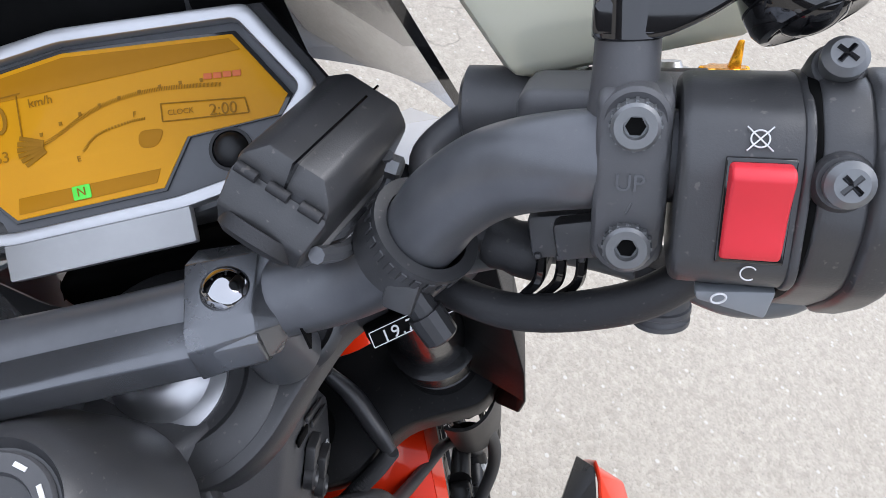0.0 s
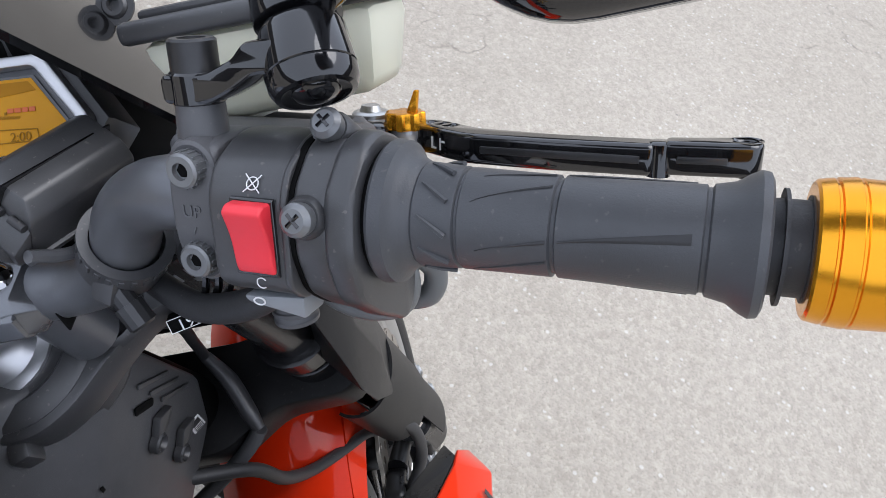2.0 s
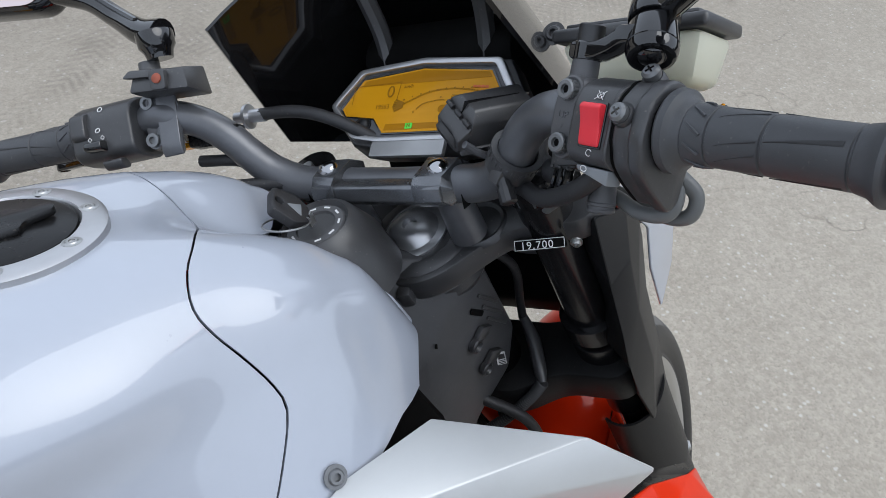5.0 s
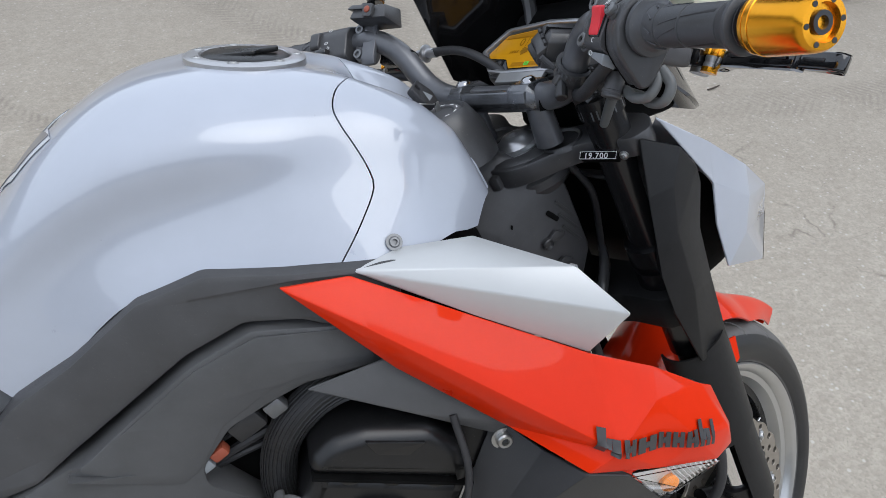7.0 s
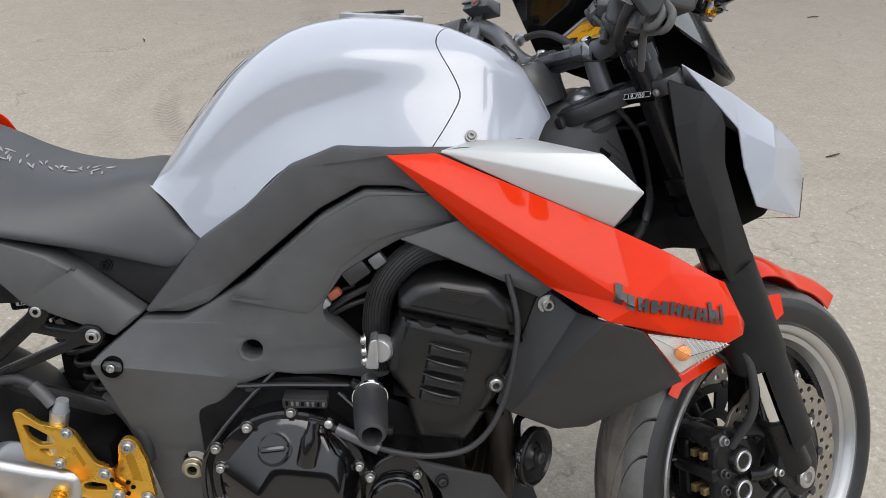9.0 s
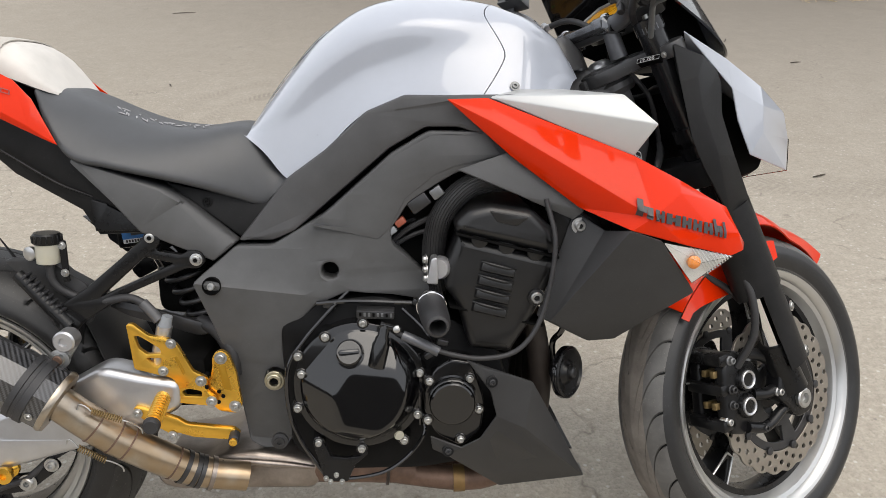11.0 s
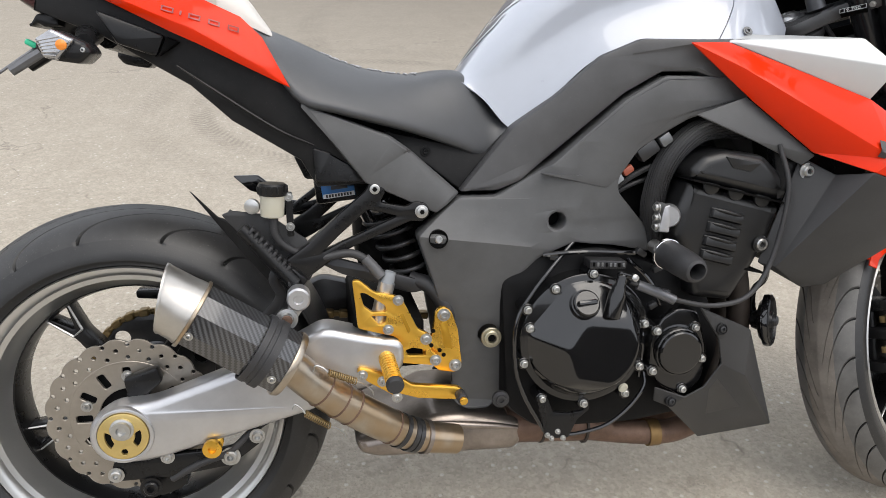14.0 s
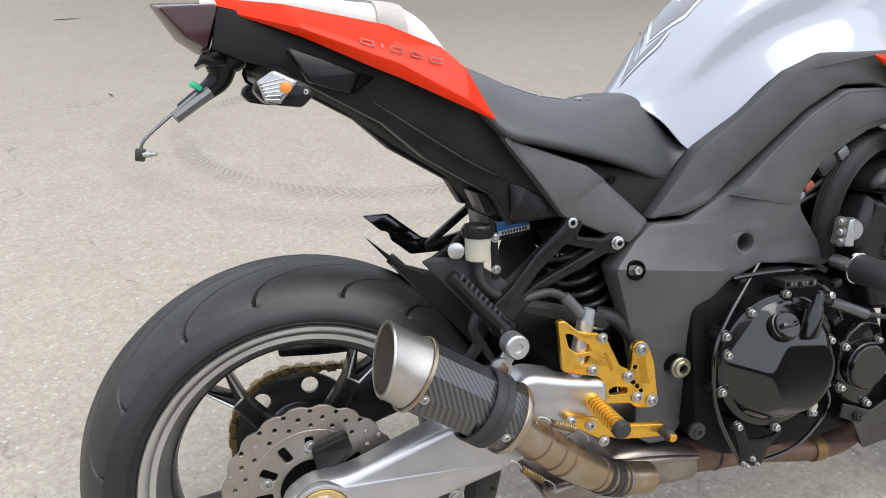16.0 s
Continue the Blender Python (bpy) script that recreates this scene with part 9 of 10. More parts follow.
# ---- frame bolts ----
for n_, p in (("frame_bolt", (0.475, -0.140, 0.271)), ("frame_bolt", (0.570, -0.176, 0.010))):
    part(n_, lathe([(-0.004, 0.0135), (0.002, 0.0135), (0.003, 0.0085), (0.006, 0.0075), (0.006, 0.004), (0.003, 0.004), (0.003, 0)], p, (0, -1, 0), 24), STEEL if p[0] < 0.5 else DARKST, frame_cover)
part("pivot_bolt", lathe([(-0.004, 0.0165), (0.0, 0.0165), (0.001, 0.0155), (0.001, 0.0130), (0.005, 0.0125), (0.006, 0.0110), (0.006, 0.0072), (-0.004, 0.0065), (-0.004, 0)], (0.562, -0.146, 0.102), (0, -1, 0), 28), finish("brass_bolt", (0.44, 0.41, 0.31), 0.35, metal=0.9, wear=0.2), frame_cover, "dull brass pivot bolt with a hexagon socket", 25)
# black hexagon painted in as the dark of the pivot socket
part("pivot_shade", lathe([(0.0, 0.0066), (0.0005, 0.0)], (0.562, -0.1465, 0.102), (0, -1, 0), 6), INNER, frame_cover)
part("seat_bolt", bolt((0.468, -0.1075, 0.396), (0, -1, 0), 0.0055, 0.004), DARKB, seat)
part("hole_back", lathe([(0, 0.014), (0.002, 0.0)], (0.663, -0.120, 0.288), (0, -1, 0), 20), INNER, frame_cover)

for s in (1, -1):
    part("recess_ring", lathe([(-0.006, 0.0145), (0.0005, 0.0145), (0.0010, 0.0135), (-0.004, 0.0125), (-0.005, 0.0)], (0.477, -s * 0.160, 0.269), (0, -s, 0.1), 28), INNER, frame_cover, "", 30)
    part("recess_bolt", bolt((0.477, -s * 0.1615, 0.269), (0, -s, 0.1), 0.0058, 0.005, washer=False), STEEL, frame_cover)

# ---- passenger peg bracket ----
SB1, SB2 = Vector((0.385, -0.133, 0.346)), Vector((0.454, -0.139, 0.310))
OUTL = rounded([(0.372, 0.344), (0.380, 0.360), (0.396, 0.356), (0.402, 0.342), (0.392, 0.326), (0.432, 0.318), (0.444, 0.326), (0.462, 0.322), (0.468, 0.306), (0.456, 0.294), (0.438, 0.296), (0.345, 0.258), (0.290, 0.226), (0.262, 0.212), (0.250, 0.228), (0.250, 0.250), (0.285, 0.272)], 0.006)
HOLEL = rounded([(0.304, 0.256), (0.374, 0.316), (0.418, 0.304)], 0.004)
brk = part("peg_bracket", slab([OUTL, HOLEL], -0.146, -0.132, 0.003, cuts=[((0.33, 0.4), (0.33, 0.1))], lift=lambda x, z: -0.028 * max(0, min(1, (0.33 - x) / 0.07))), DARKB, bike, "black triangulated passenger peg bracket")
part("peg_bracket_left", slab([OUTL, HOLEL], 0.146, 0.132, 0.003), DARKB, bike)
for p in (SB1, SB2):
    part("bracket_bolt", lathe([(0.0, 0.0100), (0.0015, 0.0100), (0.002, 0.0078), (0.007, 0.0074), (0.0075, 0.0066), (0.0075, 0.0042), (0.0070, 0.0040), (0.0070, 0)], p + Vector((0, -0.008, 0)), (0, -1, 0), 24), STEEL, brk)
    # near-flush black hexagon, the socket's shade as colour
    part("socket_shade", lathe([(0, 0.0038), (0.0004, 0.0036), (0.0004, 0)], p + Vector((0, -0.0152, 0)), (0, -1, 0), 6), INNER, brk)
part("heel_plate", slab(rounded([(0.164, 0.318), (0.180, 0.323), (0.230, 0.315), (0.282, 0.277), (0.298, 0.240), (0.284, 0.214), (0.256, 0.210), (0.234, 0.236)], 0.004), -0.152, -0.146, 0.0015), GREYD, brk, "matt heel plate")
bm = bmesh.new()
pg0, pg1 = Vector((0.256, -0.182, 0.228)), Vector((0.194, -0.178, 0.302))
pd = (pg1 - pg0).normalized()
sweep(bm, [pg0 - pd * 0.012, pg1], [0.0125, 0.0095], 10)
peg = part("folded_peg", bm, DARKB, brk, "folded rubber passenger peg")
part("peg_clamp", box((0.030, 0.024, 0.030), (0.262, -0.172, 0.222), deg(0, 42, 0), 0.004), DARKB, peg)
for k in range(9):
    part("peg_rib", box((0.0045, 0.020, 0.010), pg0.lerp(pg1, 0.12 + 0.095 * k) + Vector((0.006, 0, 0.006)), deg(0, 44, 0), 0.001, 1), RUBBER, peg)
part("peg_pivot", lathe([(-0.012, 0.008), (0.012, 0.008), (0.013, 0.006), (0.013, 0)], (0.258, -0.180, 0.222), (0.3, -1, 0), 18), DARKST, peg)
hook = part("silver_boss", lathe([(0, 0.012), (0.004, 0.0165), (0.028, 0.0165), (0.031, 0.014), (0.031, 0.007), (0.027, 0.006), (0.027, 0)], (0.268, -0.190, 0.205), (0, -1, 0), 30), ALLOY, brk, "bright exhaust hanger boss")
part("hanger_link", slab([rounded([(0.240, 0.160), (0.258, 0.162), (0.284, 0.200), (0.270, 0.212), (0.246, 0.180)], 0.006)], -0.198, -0.190, 0.002), STEEL, brk)
part("hanger_bolt", lathe([(0, 0.0155), (0.006, 0.0155), (0.007, 0.010), (0.012, 0.009), (0.012, 0)], (0.250, -0.196, 0.172), (0, -1, 0), 24), STEEL, brk)
part("hanger_core", lathe([(0.012, 0.008), (0.014, 0.006), (0.014, 0)], (0.250, -0.196, 0.172), (0, -1, 0), 16), RUSTP, brk)
# rear fluid reservoir
rr = part("rear_reservoir", lathe([(-0.024, 0.012), (-0.022, 0.0165), (0.010, 0.0175), (0.010, 0.014)], (0.238, -0.166, 0.338), (0.06, 0, 1), 28), FLUIDR, bike, "small fluid reservoir with a black cap")
part("reservoir_cap", lathe([(0.008, 0.019), (0.010, 0.0205), (0.022, 0.0205), (0.025, 0.018), (0.025, 0)], (0.238, -0.166, 0.338), (0.06, 0, 1), 28), DARKB, rr)
for k in range(16):
    a = 2 * math.pi * k / 16
    part("cap_rib", box((0.0026, 0.0026, 0.011), (0.239 + 0.0205 * math.cos(a), -0.166 + 0.0205 * math.sin(a), 0.354), None, 0.0006, 1), DARKB, rr)
part("rear_fluid", lathe([(-0.021, 0.011), (-0.008, 0.0150), (-0.008, 0)], (0.238, -0.166, 0.338), (0.06, 0, 1), 24), finish("old_fluid", (0.55, 0.46, 0.24), 0.3, wear=0.1), rr)
part("reservoir_stay", slab([rounded([(0.256, 0.350), (0.266, 0.350), (0.266, 0.285), (0.256, 0.285)], 0.003)], -0.168, -0.163, 0.001), DARKB, rr)
for z in (0.343, 0.300):
    part("stay_bolt", bolt((0.261, -0.169, z), (0, -1, 0), 0.0042, 0.004), STEEL, rr)
part("clamp_washer", lathe([(0, 0.011), (0.006, 0.011), (0.008, 0.006), (0.008, 0)], (0.210, -0.158, 0.330), (-0.3, -1, 0), 20), STEEL, rr)
part("reservoir_hose", tube([(0.238, -0.166, 0.314), (0.240, -0.165, 0.285), (0.262, -0.158, 0.262), (0.300, -0.150, 0.248), (0.345, -0.150, 0.252), (0.372, -0.152, 0.238), (0.388, -0.155, 0.218)], 0.0065, 12, 8), RUBBER, rr, "black fluid hose")
part("banjo_sleeve", tube([(0.366, -0.152, 0.244), (0.380, -0.154, 0.228), (0.390, -0.156, 0.215)], 0.0085, 12, 6), GREYL, rr)

# ---- gold rear set ----
GL = rounded([(0.345, 0.216), (0.355, 0.217), (0.377, 0.197), (0.408, 0.190), (0.420, 0.180), (0.441, 0.135), (0.453, 0.129), (0.462, 0.122), (0.460, 0.100), (0.474, 0.088), (0.472, 0.074), (0.425, 0.081), (0.381, 0.087), (0.382, 0.102), (0.408, 0.108), (0.413, 0.119), (0.405, 0.126), (0.390, 0.130), (0.351, 0.142)], 0.004)
GH = [rounded([(0.356, 0.197), (0.364, 0.196), (0.393, 0.175), (0.395, 0.166), (0.373, 0.166), (0.361, 0.176)], 0.003), rounded([(0.371, 0.160), (0.395, 0.159), (0.392, 0.148), (0.383, 0.145)], 0.003), rounded([(0.421, 0.102), (0.432, 0.106), (0.452, 0.101), (0.452, 0.092), (0.425, 0.094)], 0.003)]
rs = part("rear_set", slab([GL] + GH, -0.176, -0.166, 0.0014), GOLD, bike, "gold anodised adjustable rear set")
# slightly proud darker strip in place of a shaded groove
part("groove_shade", slab([rounded([(0.414, 0.160), (0.419, 0.162), (0.430, 0.134), (0.426, 0.129)], 0.002)], -0.1764, -0.170, 0.0003), GOLDD, rs)
part("rear_set_plate", slab([rounded([(0.469, 0.152), (0.474, 0.160), (0.484, 0.164), (0.495, 0.156), (0.505, 0.126), (0.511, 0.068), (0.501, 0.055), (0.474, 0.060), (0.450, 0.086), (0.448, 0.112), (0.464, 0.118), (0.468, 0.136)], 0.005)], -0.162, -0.152, 0.0014), GOLD, rs)
# slightly proud darker plate in place of a shaded pocket
part("pocket_shade", slab([rounded([(0.477, 0.137), (0.488, 0.141), (0.497, 0.094), (0.483, 0.098)], 0.003)], -0.1624, -0.156, 0.0003), GOLDD, rs)
for x, z, r in ((0.412, 0.183, 0.0055), (0.396, 0.138, 0.0055), (0.453, 0.119, 0.006), (0.467, 0.084, 0.006)):
    part("set_bolt", bolt((x, -0.177, z), (0, -1, 0), r, 0.006), STEEL, rs)
for x, z, r in ((0.483, 0.151, 0.0068), (0.500, 0.068, 0.0066)):
    part("set_bolt", bolt((x, -0.163, z), (0, -1, 0), r, 0.006), STEEL, rs)
for x, z in ((0.464, 0.131), (0.461, 0.108), (0.476, 0.094), (0.482, 0.086), (0.474, 0.076)):
    part("hole_shade", lathe([(0, 0.0034), (0.0006, 0.0034), (0.0006, 0)], (x, -0.1765 if x < 0.47 else -0.1625, z), (0, -1, 0), 14), INNER, rs)
# black discs on the plates in place of drilled, shaded holes
knurl = [(0.0, 0.0125)]
for k in range(9):
    s0 = 0.010 + 0.0068 * k
    knurl += [(s0, 0.0125), (s0 + 0.0012, 0.0098), (s0 + 0.0034, 0.0098), (s0 + 0.0046, 0.0125)]
knurl += [(0.076, 0.0125)]
foot = part("foot_peg", lathe(knurl, (0.392, -0.178, 0.094), (0.06, -1, -0.16), 24), GOLD, rs, "knurled gold foot peg", 30)
part("peg_plug", lathe([(0.074, 0.0130), (0.080, 0.0130), (0.084, 0.0110), (0.084, 0)], (0.392, -0.178, 0.094), (0.06, -1, -0.16), 24), RUBBER, foot, "black end plug")
ped = part("brake_pedal", slab([rounded([(0.346, 0.078), (0.350, 0.085), (0.360, 0.083), (0.390, 0.071), (0.415, 0.062), (0.429, 0.052), (0.501, 0.042), (0.511, 0.032), (0.501, 0.021), (0.437, 0.029), (0.412, 0.038), (0.405, 0.027), (0.398, 0.038), (0.381, 0.049), (0.361, 0.062)], 0.004)], -0.190, -0.178, 0.0025), GOLD, rs, "gold brake pedal")
for x, z in ((0.354, 0.074), (0.384, 0.062), (0.405, 0.034)):
    part("pedal_bolt", bolt((x, -0.191, z), (0, -1, 0), 0.0055, 0.005), STEEL, ped)
part("pedal_tip", lathe([(0, 0.0075), (0.002, 0.0085), (0.020, 0.0085), (0.022, 0.0070)], (0.502, -0.188, 0.031), (0.08, -1, -0.1), 20), RUBBER, ped, "rubber pedal tip")
part("pedal_tip_cap", lathe([(0.022, 0.0062), (0.026, 0.0062), (0.027, 0.0045), (0.027, 0)], (0.502, -0.188, 0.031), (0.08, -1, -0.1), 20), GOLD, ped)
mc = part("rear_master_cylinder", sweep(bmesh.new(), [Vector((0.398, -0.156, 0.206)), Vector((0.376, -0.156, 0.120))], 0.0125, 22), ALLOY, bike, "pale alloy rear brake cylinder")
part("cylinder_cap", sweep(bmesh.new(), [Vector((0.404, -0.156, 0.222)), Vector((0.398, -0.156, 0.204))], [0.008, 0.011], 18), LGREY, mc)
part("cylinder_rod", sweep(bmesh.new(), [Vector((0.376, -0.158, 0.122)), Vector((0.364, -0.172, 0.072))], 0.0048, 12), STEEL, mc)
part("cylinder_boot", sweep(bmesh.new(), [Vector((0.379, -0.156, 0.130)), Vector((0.374, -0.158, 0.114))], [0.013, 0.009], 18), LGREY, mc)
part("rod_nut", sweep(bmesh.new(), [Vector((0.371, -0.164, 0.102)), Vector((0.369, -0.166, 0.094))], 0.008, 6), STEEL, mc)

# ---- shock absorber ----
pts = []
for k in range(16 * 5 + 1):
    a = 2 * math.pi * k / 16
    f = k / (16 * 5)
    c = Vector((0.398, -0.072, 0.304)).lerp(Vector((0.448, -0.072, 0.205)), f)
    pts.append(c + Vector((0.030 * math.cos(a), 0.030 * math.sin(a), 0.012 * math.cos(a))))
shock = part("shock_spring", sweep(bmesh.new(), pts, 0.0046, 10), DARKST, bike, "dark coil spring of the rear shock", 60)
part("shock_body", sweep(bmesh.new(), [Vector((0.385, -0.070, 0.335)), Vector((0.455, -0.070, 0.185))], 0.020, 20), INNER, shock)
part("shock_collar", sweep(bmesh.new(), [Vector((0.392, -0.070, 0.318)), Vector((0.402, -0.070, 0.296))], 0.034, 28), GLOSSB, shock)
part("linkage_plate", slab([rounded([(0.300, 0.232), (0.322, 0.240), (0.455, 0.196), (0.462, 0.180), (0.440, 0.176), (0.330, 0.214)], 0.006)], -0.122, -0.112, 0.002), DARKST, bike, "dark plate by the shock")
# plain block whose colour holds the dark of the shock bay
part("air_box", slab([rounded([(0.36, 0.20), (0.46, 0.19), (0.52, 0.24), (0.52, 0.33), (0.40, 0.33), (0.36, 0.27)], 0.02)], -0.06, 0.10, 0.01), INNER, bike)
part("lower_hose", tube([(0.440, -0.105, 0.195), (0.470, -0.120, 0.185), (0.492, -0.128, 0.150), (0.494, -0.130, 0.11)], 0.013, 14, 8), RUBBER, bike)
part("hanger_hose", tube([(0.270, -0.150, 0.232), (0.245, -0.150, 0.238), (0.232, -0.148, 0.218), (0.240, -0.140, 0.190), (0.220, -0.13, 0.160), (0.190, -0.12, 0.135)], 0.008, 12, 8), RUBBER, bike)

# ---- hugger over the rear tyre ----
def hugger(u, v):
    a = radians(62 - 56 * u)
    t = 2 * v - 1
    r = 0.325 - 0.016 * abs(t) ** 3 + 0.02 * max(0, 0.15 - u) * 5
    w = 0.104 - 0.085 * max(0, 1 - u * 1.6)
    return Vector((math.cos(a) * r * 1.0, t * w, math.sin(a) * r))
hug = part("rear_hugger", surface(hugger, 20, 24, 0.003), GREYD, bike, "matt black hugger over the rear tyre", 50)
hb = [(0.108, -0.060, 0.341), (0.150, -0.085, 0.304), (0.215, -0.108, 0.284), (0.262, -0.118, 0.240), (0.252, -0.118, 0.165), (0.222, -0.112, 0.205), (0.178, -0.095, 0.256), (0.185, -0.100, 0.285)]
part("hugger_blade", panel(hb, [(0, 1, 7, 6), (1, 2, 7), (7, 2, 3, 5, 6), (3, 4, 5)], 0.003, 0.001), GREYH, hug, "pointed matt black hugger side", 30)
# left passenger bracket seen beyond the wheel
part("left_heel_guard", slab([rounded([(0.148, 0.333), (0.194, 0.333), (0.252, 0.284), (0.320, 0.275), (0.300, 0.255), (0.229, 0.256), (0.208, 0.275), (0.196, 0.284), (0.192, 0.300), (0.178, 0.304)], 0.005)], 0.184, 0.176, 0.002), GLOSSB, bike, "black left heel guard")
part("cross_brace", slab([rounded([(0.25, 0.275), (0.265, 0.270), (0.365, 0.342), (0.355, 0.352)], 0.004)], 0.172, 0.160, 0.002), DARKB, bike)
part("cross_brace", slab([rounded([(0.25, 0.275), (0.255, 0.262), (0.43, 0.300), (0.43, 0.314)], 0.004)], 0.172, 0.160, 0.002), DARKB, bike)
# battery and its blue label below the seat
bat = part("battery_box", box((0.095, 0.10, 0.040), (0.345, 0.0, 0.335), deg(0, -6, 0), 0.004), DARKB, bike, "black battery box")
part("battery_label", box((0.052, 0.003, 0.024), (0.334, -0.051, 0.334), deg(0, -6, 0), 0.0005), BLUELAB, bat, "blue label with a pale strip")
part("label_strip", box((0.050, 0.001, 0.007), (0.335, -0.0528, 0.3255), deg(0, -6, 0), 0), PRINT, bat)
bm = bmesh.new()
for k in range(9):
    box((0.003, 0.001, 0.0045), (0.316 + 0.0047 * k, -0.0534, 0.3236 + 0.0005 * k), deg(0, -6, 0), 0, bm=bm)
box((0.026, 0.001, 0.006), (0.336, -0.0528, 0.338), deg(0, -6, 0), 0, bm=bm)
part("label_bars", bm, DARKPRINT, bat)
# shade under the tail is put into this block's black
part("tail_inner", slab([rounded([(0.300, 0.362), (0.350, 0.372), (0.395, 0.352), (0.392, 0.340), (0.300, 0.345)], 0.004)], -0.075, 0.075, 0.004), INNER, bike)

part("tail_box", slab([rounded([(0.268, 0.392), (0.352, 0.398), (0.372, 0.372), (0.352, 0.352), (0.284, 0.356)], 0.005)], -0.082, -0.020, 0.003), DARKB, bike, "black box under the tail")
# ---- number plate holder and rear indicators ----
hold = part("plate_holder", tube([(-0.035, 0.0, 0.610), (-0.055, 0.0, 0.588), (-0.062, 0.0, 0.568), (-0.085, 0.0, 0.550), (-0.115, 0.0, 0.530)], [0.030, 0.022, 0.016, 0.012, 0.010], 14, 8), DARKB, bike, "black number plate holder without a plate", 50)
part("plate_arm", sweep(bmesh.new(), [Vector((-0.075, -0.045, 0.552)), Vector((-0.122, -0.055, 0.522))], 0.008, 8), BARB, hold)
part("plate_wire", tube([(-0.085, -0.045, 0.556), (-0.120, -0.058, 0.530), (-0.158, -0.072, 0.500), (-0.166, -0.074, 0.486)], 0.0022, 8, 6), BARB, hold)
part("plate_foot", box((0.012, 0.010, 0.016), (-0.167, -0.074, 0.480), deg(0, 10, 0), 0.002), DARKST, hold)
part("plate_nut", lathe([(0, 0.004), (0.010, 0.004), (0.010, 0.0025), (0.016, 0.0025)], (-0.163, -0.076, 0.480), (1, -0.3, 0), 10), STEEL, hold)
part("green_clip", box((0.016, 0.012, 0.008), (-0.092, -0.050, 0.560), deg(10, 30, 20), 0.003), GREENPL, hold, "green clip")
part("lamp_ledge", slab([rounded([(-0.092, 0.583), (-0.080, 0.601), (-0.050, 0.603), (-0.052, 0.583), (-0.072, 0.583), (-0.080, 0.588)], 0.003)], -0.050, 0.050, 0.003), DARKB, hold)
for s in (1, -1):
    stem = part("rear_indicator", slab(rounded([(-0.007, 0.5695), (0.029, 0.5520), (0.0355, 0.540), (0.021, 0.527), (-0.004, 0.531), (-0.019, 0.5345), (-0.030, 0.548), (-0.026, 0.558)], 0.005), -s * 0.229, -s * 0.170, 0.006, seg=3), DARKB, bike, "black rear indicator with a clear lens", 30)
    ln = part("indicator_lens", slab(rounded([(-0.0265, 0.5575), (-0.007, 0.5690), (0.019, 0.5555), (-0.003, 0.5320), (-0.0185, 0.5350)], 0.003), -s * 0.236, -s * 0.222, 0.004, seg=3), LENSBACK, stem, "clear indicator lens over a grey reflector", 30)
    for k in range(6):
        t = (k + 0.5) / 6
        p_, q_ = Vector((-0.0245, -s * 0.2362, 0.5565)).lerp(Vector((-0.017, -s * 0.2362, 0.5365)), t), Vector((0.004, -s * 0.2362, 0.562)).lerp(Vector((-0.004, -s * 0.2362, 0.535)), t)
        part("lens_rib", sweep(bmesh.new(), [p_, q_], 0.0008, 5), LENSBACK, ln)
    part("bulb", lathe([(0, 0.0065), (0.003, 0.0065), (0.005, 0.003), (0.005, 0)], (0.004, -s * 0.2345, 0.550), (0, -s, 0), 14), AMBERBULB, ln, "amber bulb")
    part("indicator_screw", bolt((0.026, -s * 0.229, 0.544), (0, -s, 0), 0.0030, 0.002, washer=False), STEEL, stem)
    part("indicator_arm", sweep(bmesh.new(), [Vector((-0.01, -s * 0.05, 0.575)), Vector((0.012, -s * 0.165, 0.555))], [0.020, 0.012], 10), DARKB, stem)

# ---- rear brake caliper below the swingarm ----
rc = part("rear_caliper", slab([rounded([(0.000, -0.060), (0.045, -0.052), (0.088, -0.068), (0.080, -0.112), (0.040, -0.128), (0.010, -0.112)], 0.012)], -0.135, -0.075, 0.008), DARKB, bike, "black rear brake caliper")
part("caliper_arm", slab([rounded([(-0.020, -0.050), (0.150, -0.045), (0.195, -0.020), (0.205, -0.035), (0.150, -0.075), (0.06, -0.085), (-0.030, -0.085)], 0.008)], -0.150, -0.138, 0.003), DARKB, rc)
for x, z, r in ((-0.018, -0.072, 0.008), (0.030, -0.098, 0.011), (0.058, -0.050, 0.007), (0.150, -0.058, 0.010), (0.192, -0.028, 0.008)):
    part("caliper_bolt", bolt((x, -0.152, z), (0, -1, 0), r, 0.007), STEEL if r != 0.011 else DARKB, rc)
part("caliper_hose", tube([(0.060, -0.145, -0.090), (0.100, -0.150, -0.068), (0.150, -0.150, -0.050), (0.190, -0.140, -0.02), (0.25, -0.125, 0.01)], 0.006, 10, 8), RUBBER, rc)
part("speed_sensor", slab([rounded([(0.000, 0.070), (0.050, 0.086), (0.056, 0.062), (0.030, 0.040), (0.005, 0.030)], 0.006)], -0.128, -0.108, 0.004), DARKB, swing, "black sensor bracket")
part("chain_guard", slab([rounded([(-0.020, 0.150), (0.250, 0.140), (0.250, 0.120), (0.05, 0.128), (-0.02, 0.135)], 0.006)], 0.085, 0.115, 0.003), DARKB, swing)
# side stand, on the far side
part("side_stand", tube([(0.52, 0.13, -0.06), (0.54, 0.20, -0.16), (0.56, 0.265, -0.225)], [0.014, 0.012, 0.012], 14, 6), DARKB, bike, "black side stand")
part("stand_foot", box((0.07, 0.05, 0.008), (0.562, 0.275, -0.232), deg(-15, 0, 0), 0.003), DARKB, bike)


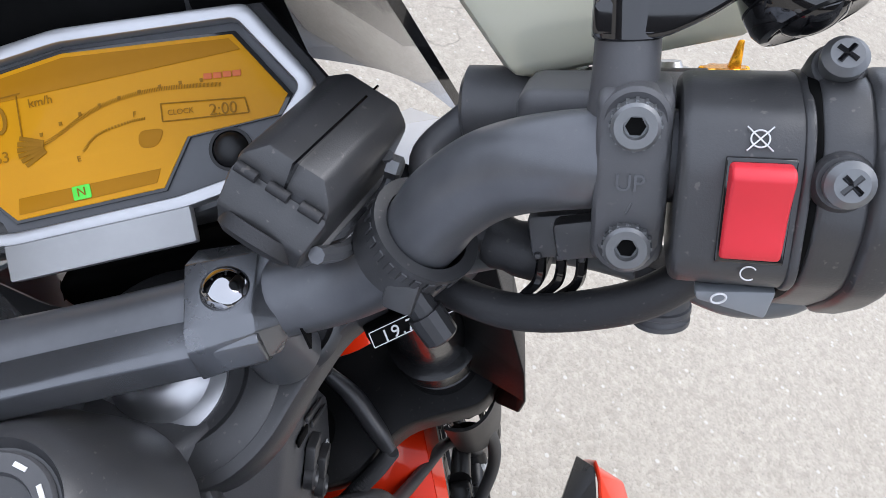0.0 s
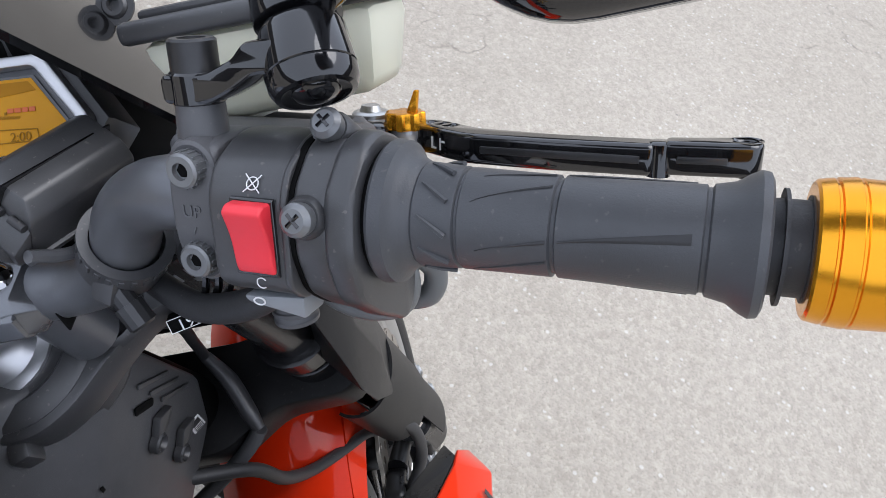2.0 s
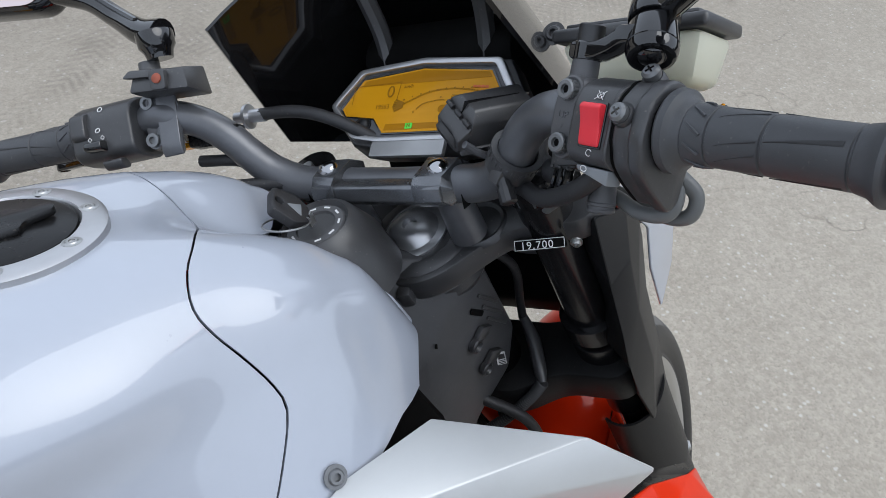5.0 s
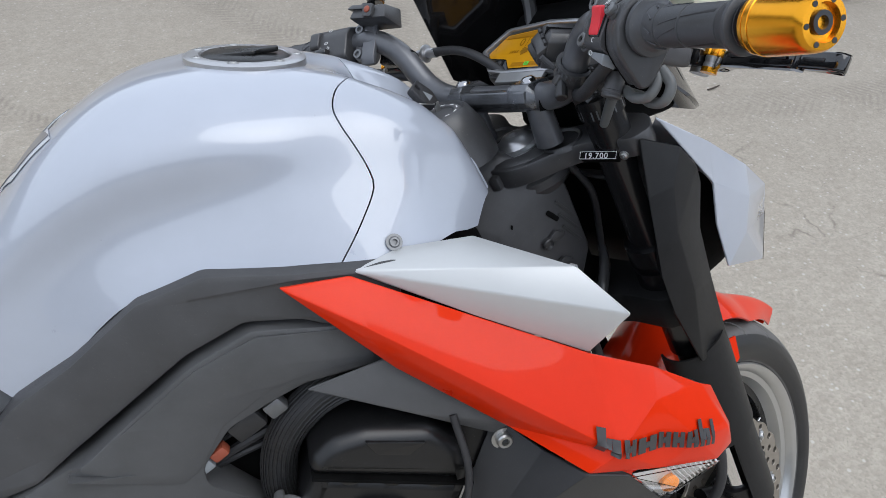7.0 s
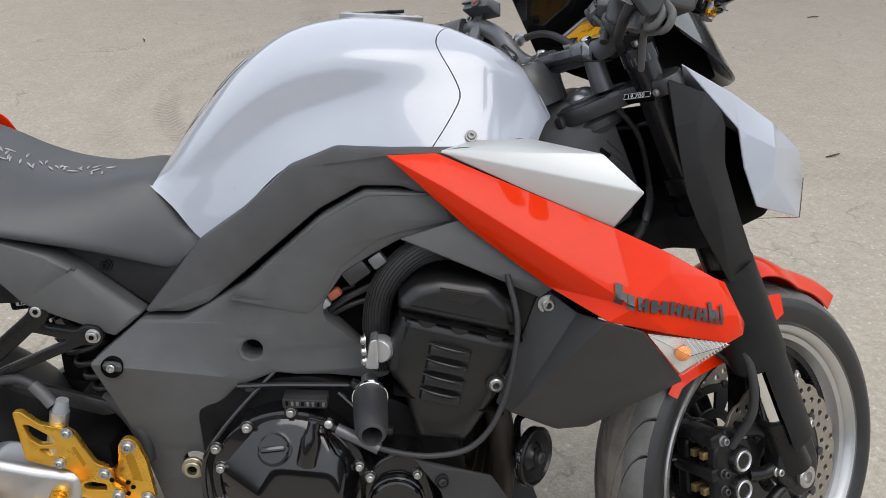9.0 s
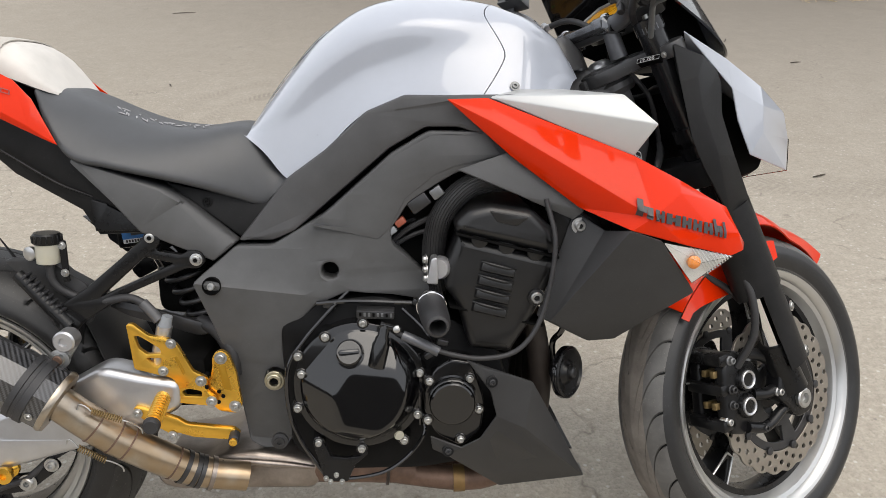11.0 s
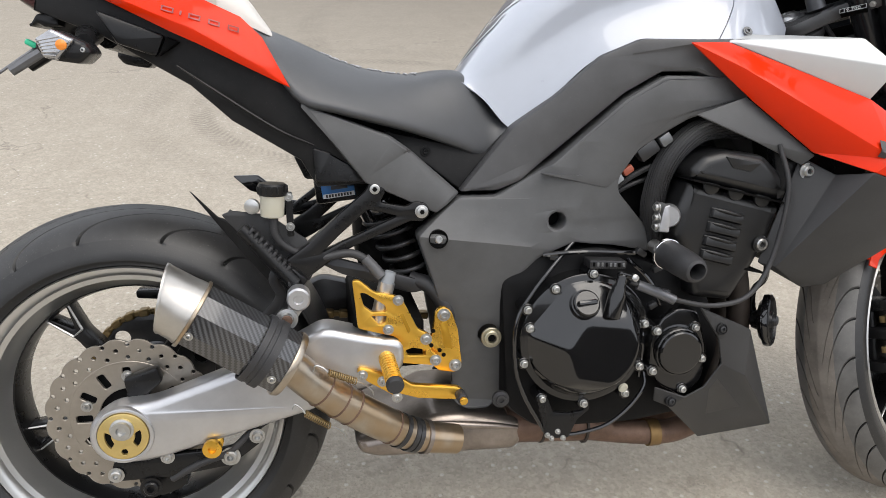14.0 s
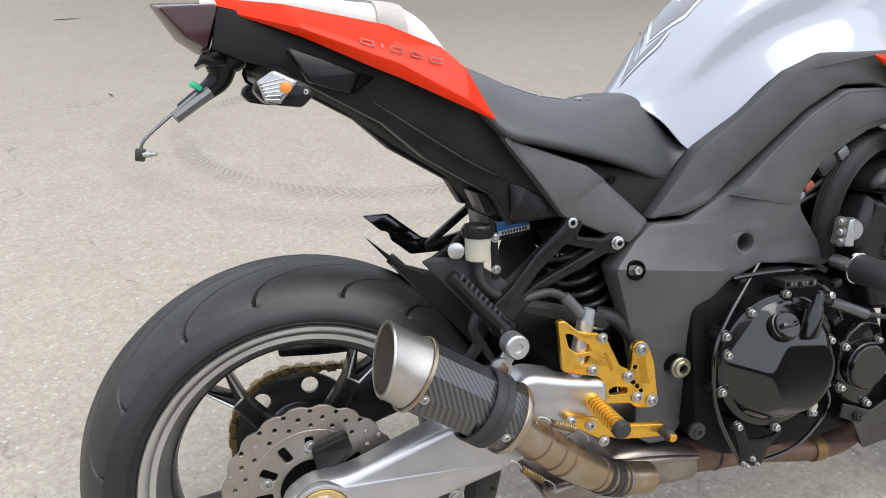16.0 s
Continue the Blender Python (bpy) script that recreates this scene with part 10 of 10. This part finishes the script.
# ---- things in the yard ----
def parked_car():
    """A dark car far behind, side-on."""
    m = Matrix.Translation((7.05, 6.45, 0)) @ Matrix.Rotation(math.atan2(-0.55, 0.83), 4, "Z")
    car = new("parked_car")
    car.matrix_world = m
    tagged(car, "dark blue-black car parked on the asphalt", "car")
    paint = finish("dark_car_paint", (0.012, 0.013, 0.016), 0.25, coat=0.8, wear=0.1)
    prof = [(-2.0, 0.30), (-2.05, 0.62), (-1.95, 0.86), (-1.15, 0.93), (1.20, 0.95), (1.95, 0.90), (2.08, 0.66), (2.05, 0.30), (1.66, 0.27), (1.62, 0.50), (1.45, 0.66), (1.18, 0.66), (1.00, 0.50), (0.96, 0.25), (-0.88, 0.25), (-0.92, 0.50), (-1.10, 0.66), (-1.37, 0.66), (-1.55, 0.50), (-1.59, 0.27)]
    body = part("body", slab(rounded(prof, 0.06), -0.10, 1.60, 0.06, seg=4), paint, car, "dark painted body")
    part("cabin", slab(rounded([(-1.25, 0.90), (-0.55, 1.36), (0.75, 1.40), (1.45, 0.93)], 0.10), 0.04, 1.46, 0.08, seg=4), paint, car)
    for x in ((-0.98, -0.48, -0.48, -0.14), (-0.08, 0.62, 0.70, -0.08), (0.76, 0.70, 0.86, 1.16)):
        zs = (0.97, 1.28, 1.30, 0.97) if x[0] < -0.5 else (0.97, 0.97, 1.32, 1.30) if x[0] < 0 else (0.97, 1.32, 1.24, 0.97)
        part("side_window", slab(rounded(list(zip(x, zs)), 0.02), 0.034, 0.05, 0.002), SCREENP, car, "dark side window")
    part("underbody", box((3.5, 1.3, 0.10), (0.0, 0.75, 0.27), None, 0.02), INNER, car)
    for x in (-1.24, 1.31):
        for y in (0.02, 1.48):
            wheel = part("wheel", lathe([(-0.10, 0.20), (-0.10, 0.27), (-0.08, 0.305), (-0.05, 0.315), (0.05, 0.315), (0.08, 0.305), (0.10, 0.27), (0.10, 0.20)], (x, y, 0.315), (0, 1, 0), 40, closed=True), TYRE, car, "black car tyre")
            part("rim", lathe([(-0.09, 0.205), (-0.07, 0.19), (-0.06, 0.10), (-0.075, 0.04), (-0.075, 0)], (x, y, 0.315), (0, 1, 0), 30), LGREY, wheel, "grey steel rim")
    part("tail_lamp", box((0.05, 0.30, 0.14), (-2.03, 0.12, 0.74), None, 0.02), TAILRED, car)
    part("head_lamp", box((0.06, 0.34, 0.12), (2.04, 0.14, 0.70), None, 0.02), LGREY, car)


parked_car()


def spare_tyre():
    """A worn tyre standing on its tread."""
    prof = [(-0.055, 0.085), (-0.062, 0.11), (-0.055, 0.140), (-0.030, 0.152)]
    for k in range(4):
        y = -0.022 + 0.0145 * k
        prof += [(y, 0.153), (y + 0.001, 0.148), (y + 0.004, 0.148), (y + 0.005, 0.153)]
    prof += [(0.055, 0.140), (0.062, 0.11), (0.055, 0.085)]
    t = part("loose_tyre", lathe(prof, (0, 0, 0.152), (0, 1, 0), 56, closed=True), TYRE, None)
    t.matrix_world = Matrix.Translation((3.74, 2.60, 0)) @ Matrix.Rotation(radians(60), 4, "Z")
    tagged(t, "small worn black ribbed tyre standing on the asphalt", "tyre")


spare_tyre()
rng = random.Random(11)
STRAW = finish("dry_straw", (0.46, 0.36, 0.20), 0.7, wear=0.4)
bm = bmesh.new()
for k in range(120):  # a small heap of straw and dirt
    a, d = rng.uniform(0, 6.283), abs(rng.gauss(0, 0.11))
    c = Vector((4.93 + 1.6 * d * math.cos(a), 6.15 + d * math.sin(a), 0.006 + max(0, 0.035 - 0.18 * d) * rng.random()))
    box((rng.uniform(0.03, 0.11), 0.004, 0.003), c, Matrix.Rotation(rng.uniform(0, 3.14), 4, "Z") @ Matrix.Rotation(rng.uniform(-0.3, 0.3), 4, "Y"), 0, bm=bm)
straw = part("straw_heap", bm, STRAW, None)
tagged(straw, "small scattered heap of dry straw on the asphalt", "debris", kind="stuff")
PEBBLE = finish("grey_pebble", (0.30, 0.27, 0.235), 0.8, wear=0.5)
TWIG = finish("dark_twig", (0.055, 0.042, 0.032), 0.8, wear=0.4)
bm = bmesh.new()
for k in range(420):
    r = 0.35 + 5.2 * rng.random() ** 0.7
    a = rng.uniform(0, 6.283)
    size = rng.uniform(0.0022, 0.0055)
    x, y = 0.7 + r * math.cos(a), r * math.sin(a)
    ring = [bm.verts.new((x + size * math.cos(t) * rng.uniform(0.7, 1.2), y + size * math.sin(t) * rng.uniform(0.7, 1.2), 0.0005)) for t in (0, 1.05, 2.1, 3.14, 4.2, 5.24)]
    top = bm.verts.new((x, y, size * rng.uniform(0.5, 0.9)))
    for i in range(6):
        bm.faces.new((ring[i], ring[(i + 1) % 6], top))
peb = part("pebbles", bm, PEBBLE, None)
tagged(peb, "tiny loose pebbles scattered on the asphalt", "pebbles", kind="stuff")
for x, y, ln, a in ((2.55, 1.75, 0.075, 0.4), (3.2, 4.4, 0.12, 1.1), (2.9, 3.9, 0.09, 2.2), (3.4, 3.7, 0.08, 0.2), (-1.11, 5.82, 0.20, 0.1), (-0.6, 3.4, 0.06, 2.0), (1.9, -1.2, 0.04, 1.4), (-1.4, 1.6, 0.05, 0.7)):
    d = Vector((math.cos(a), math.sin(a), 0)) * ln / 2
    c = Vector((x, y, 0.004))
    tw = part("twig", tube([c - d, c + Vector((0.004, -0.004, 0.003)), c + d], [0.0025, 0.004, 0.0015], 7, 4), TWIG, None)
    tagged(tw, "short dark twig lying on the asphalt", "twig", group="twigs on the asphalt")
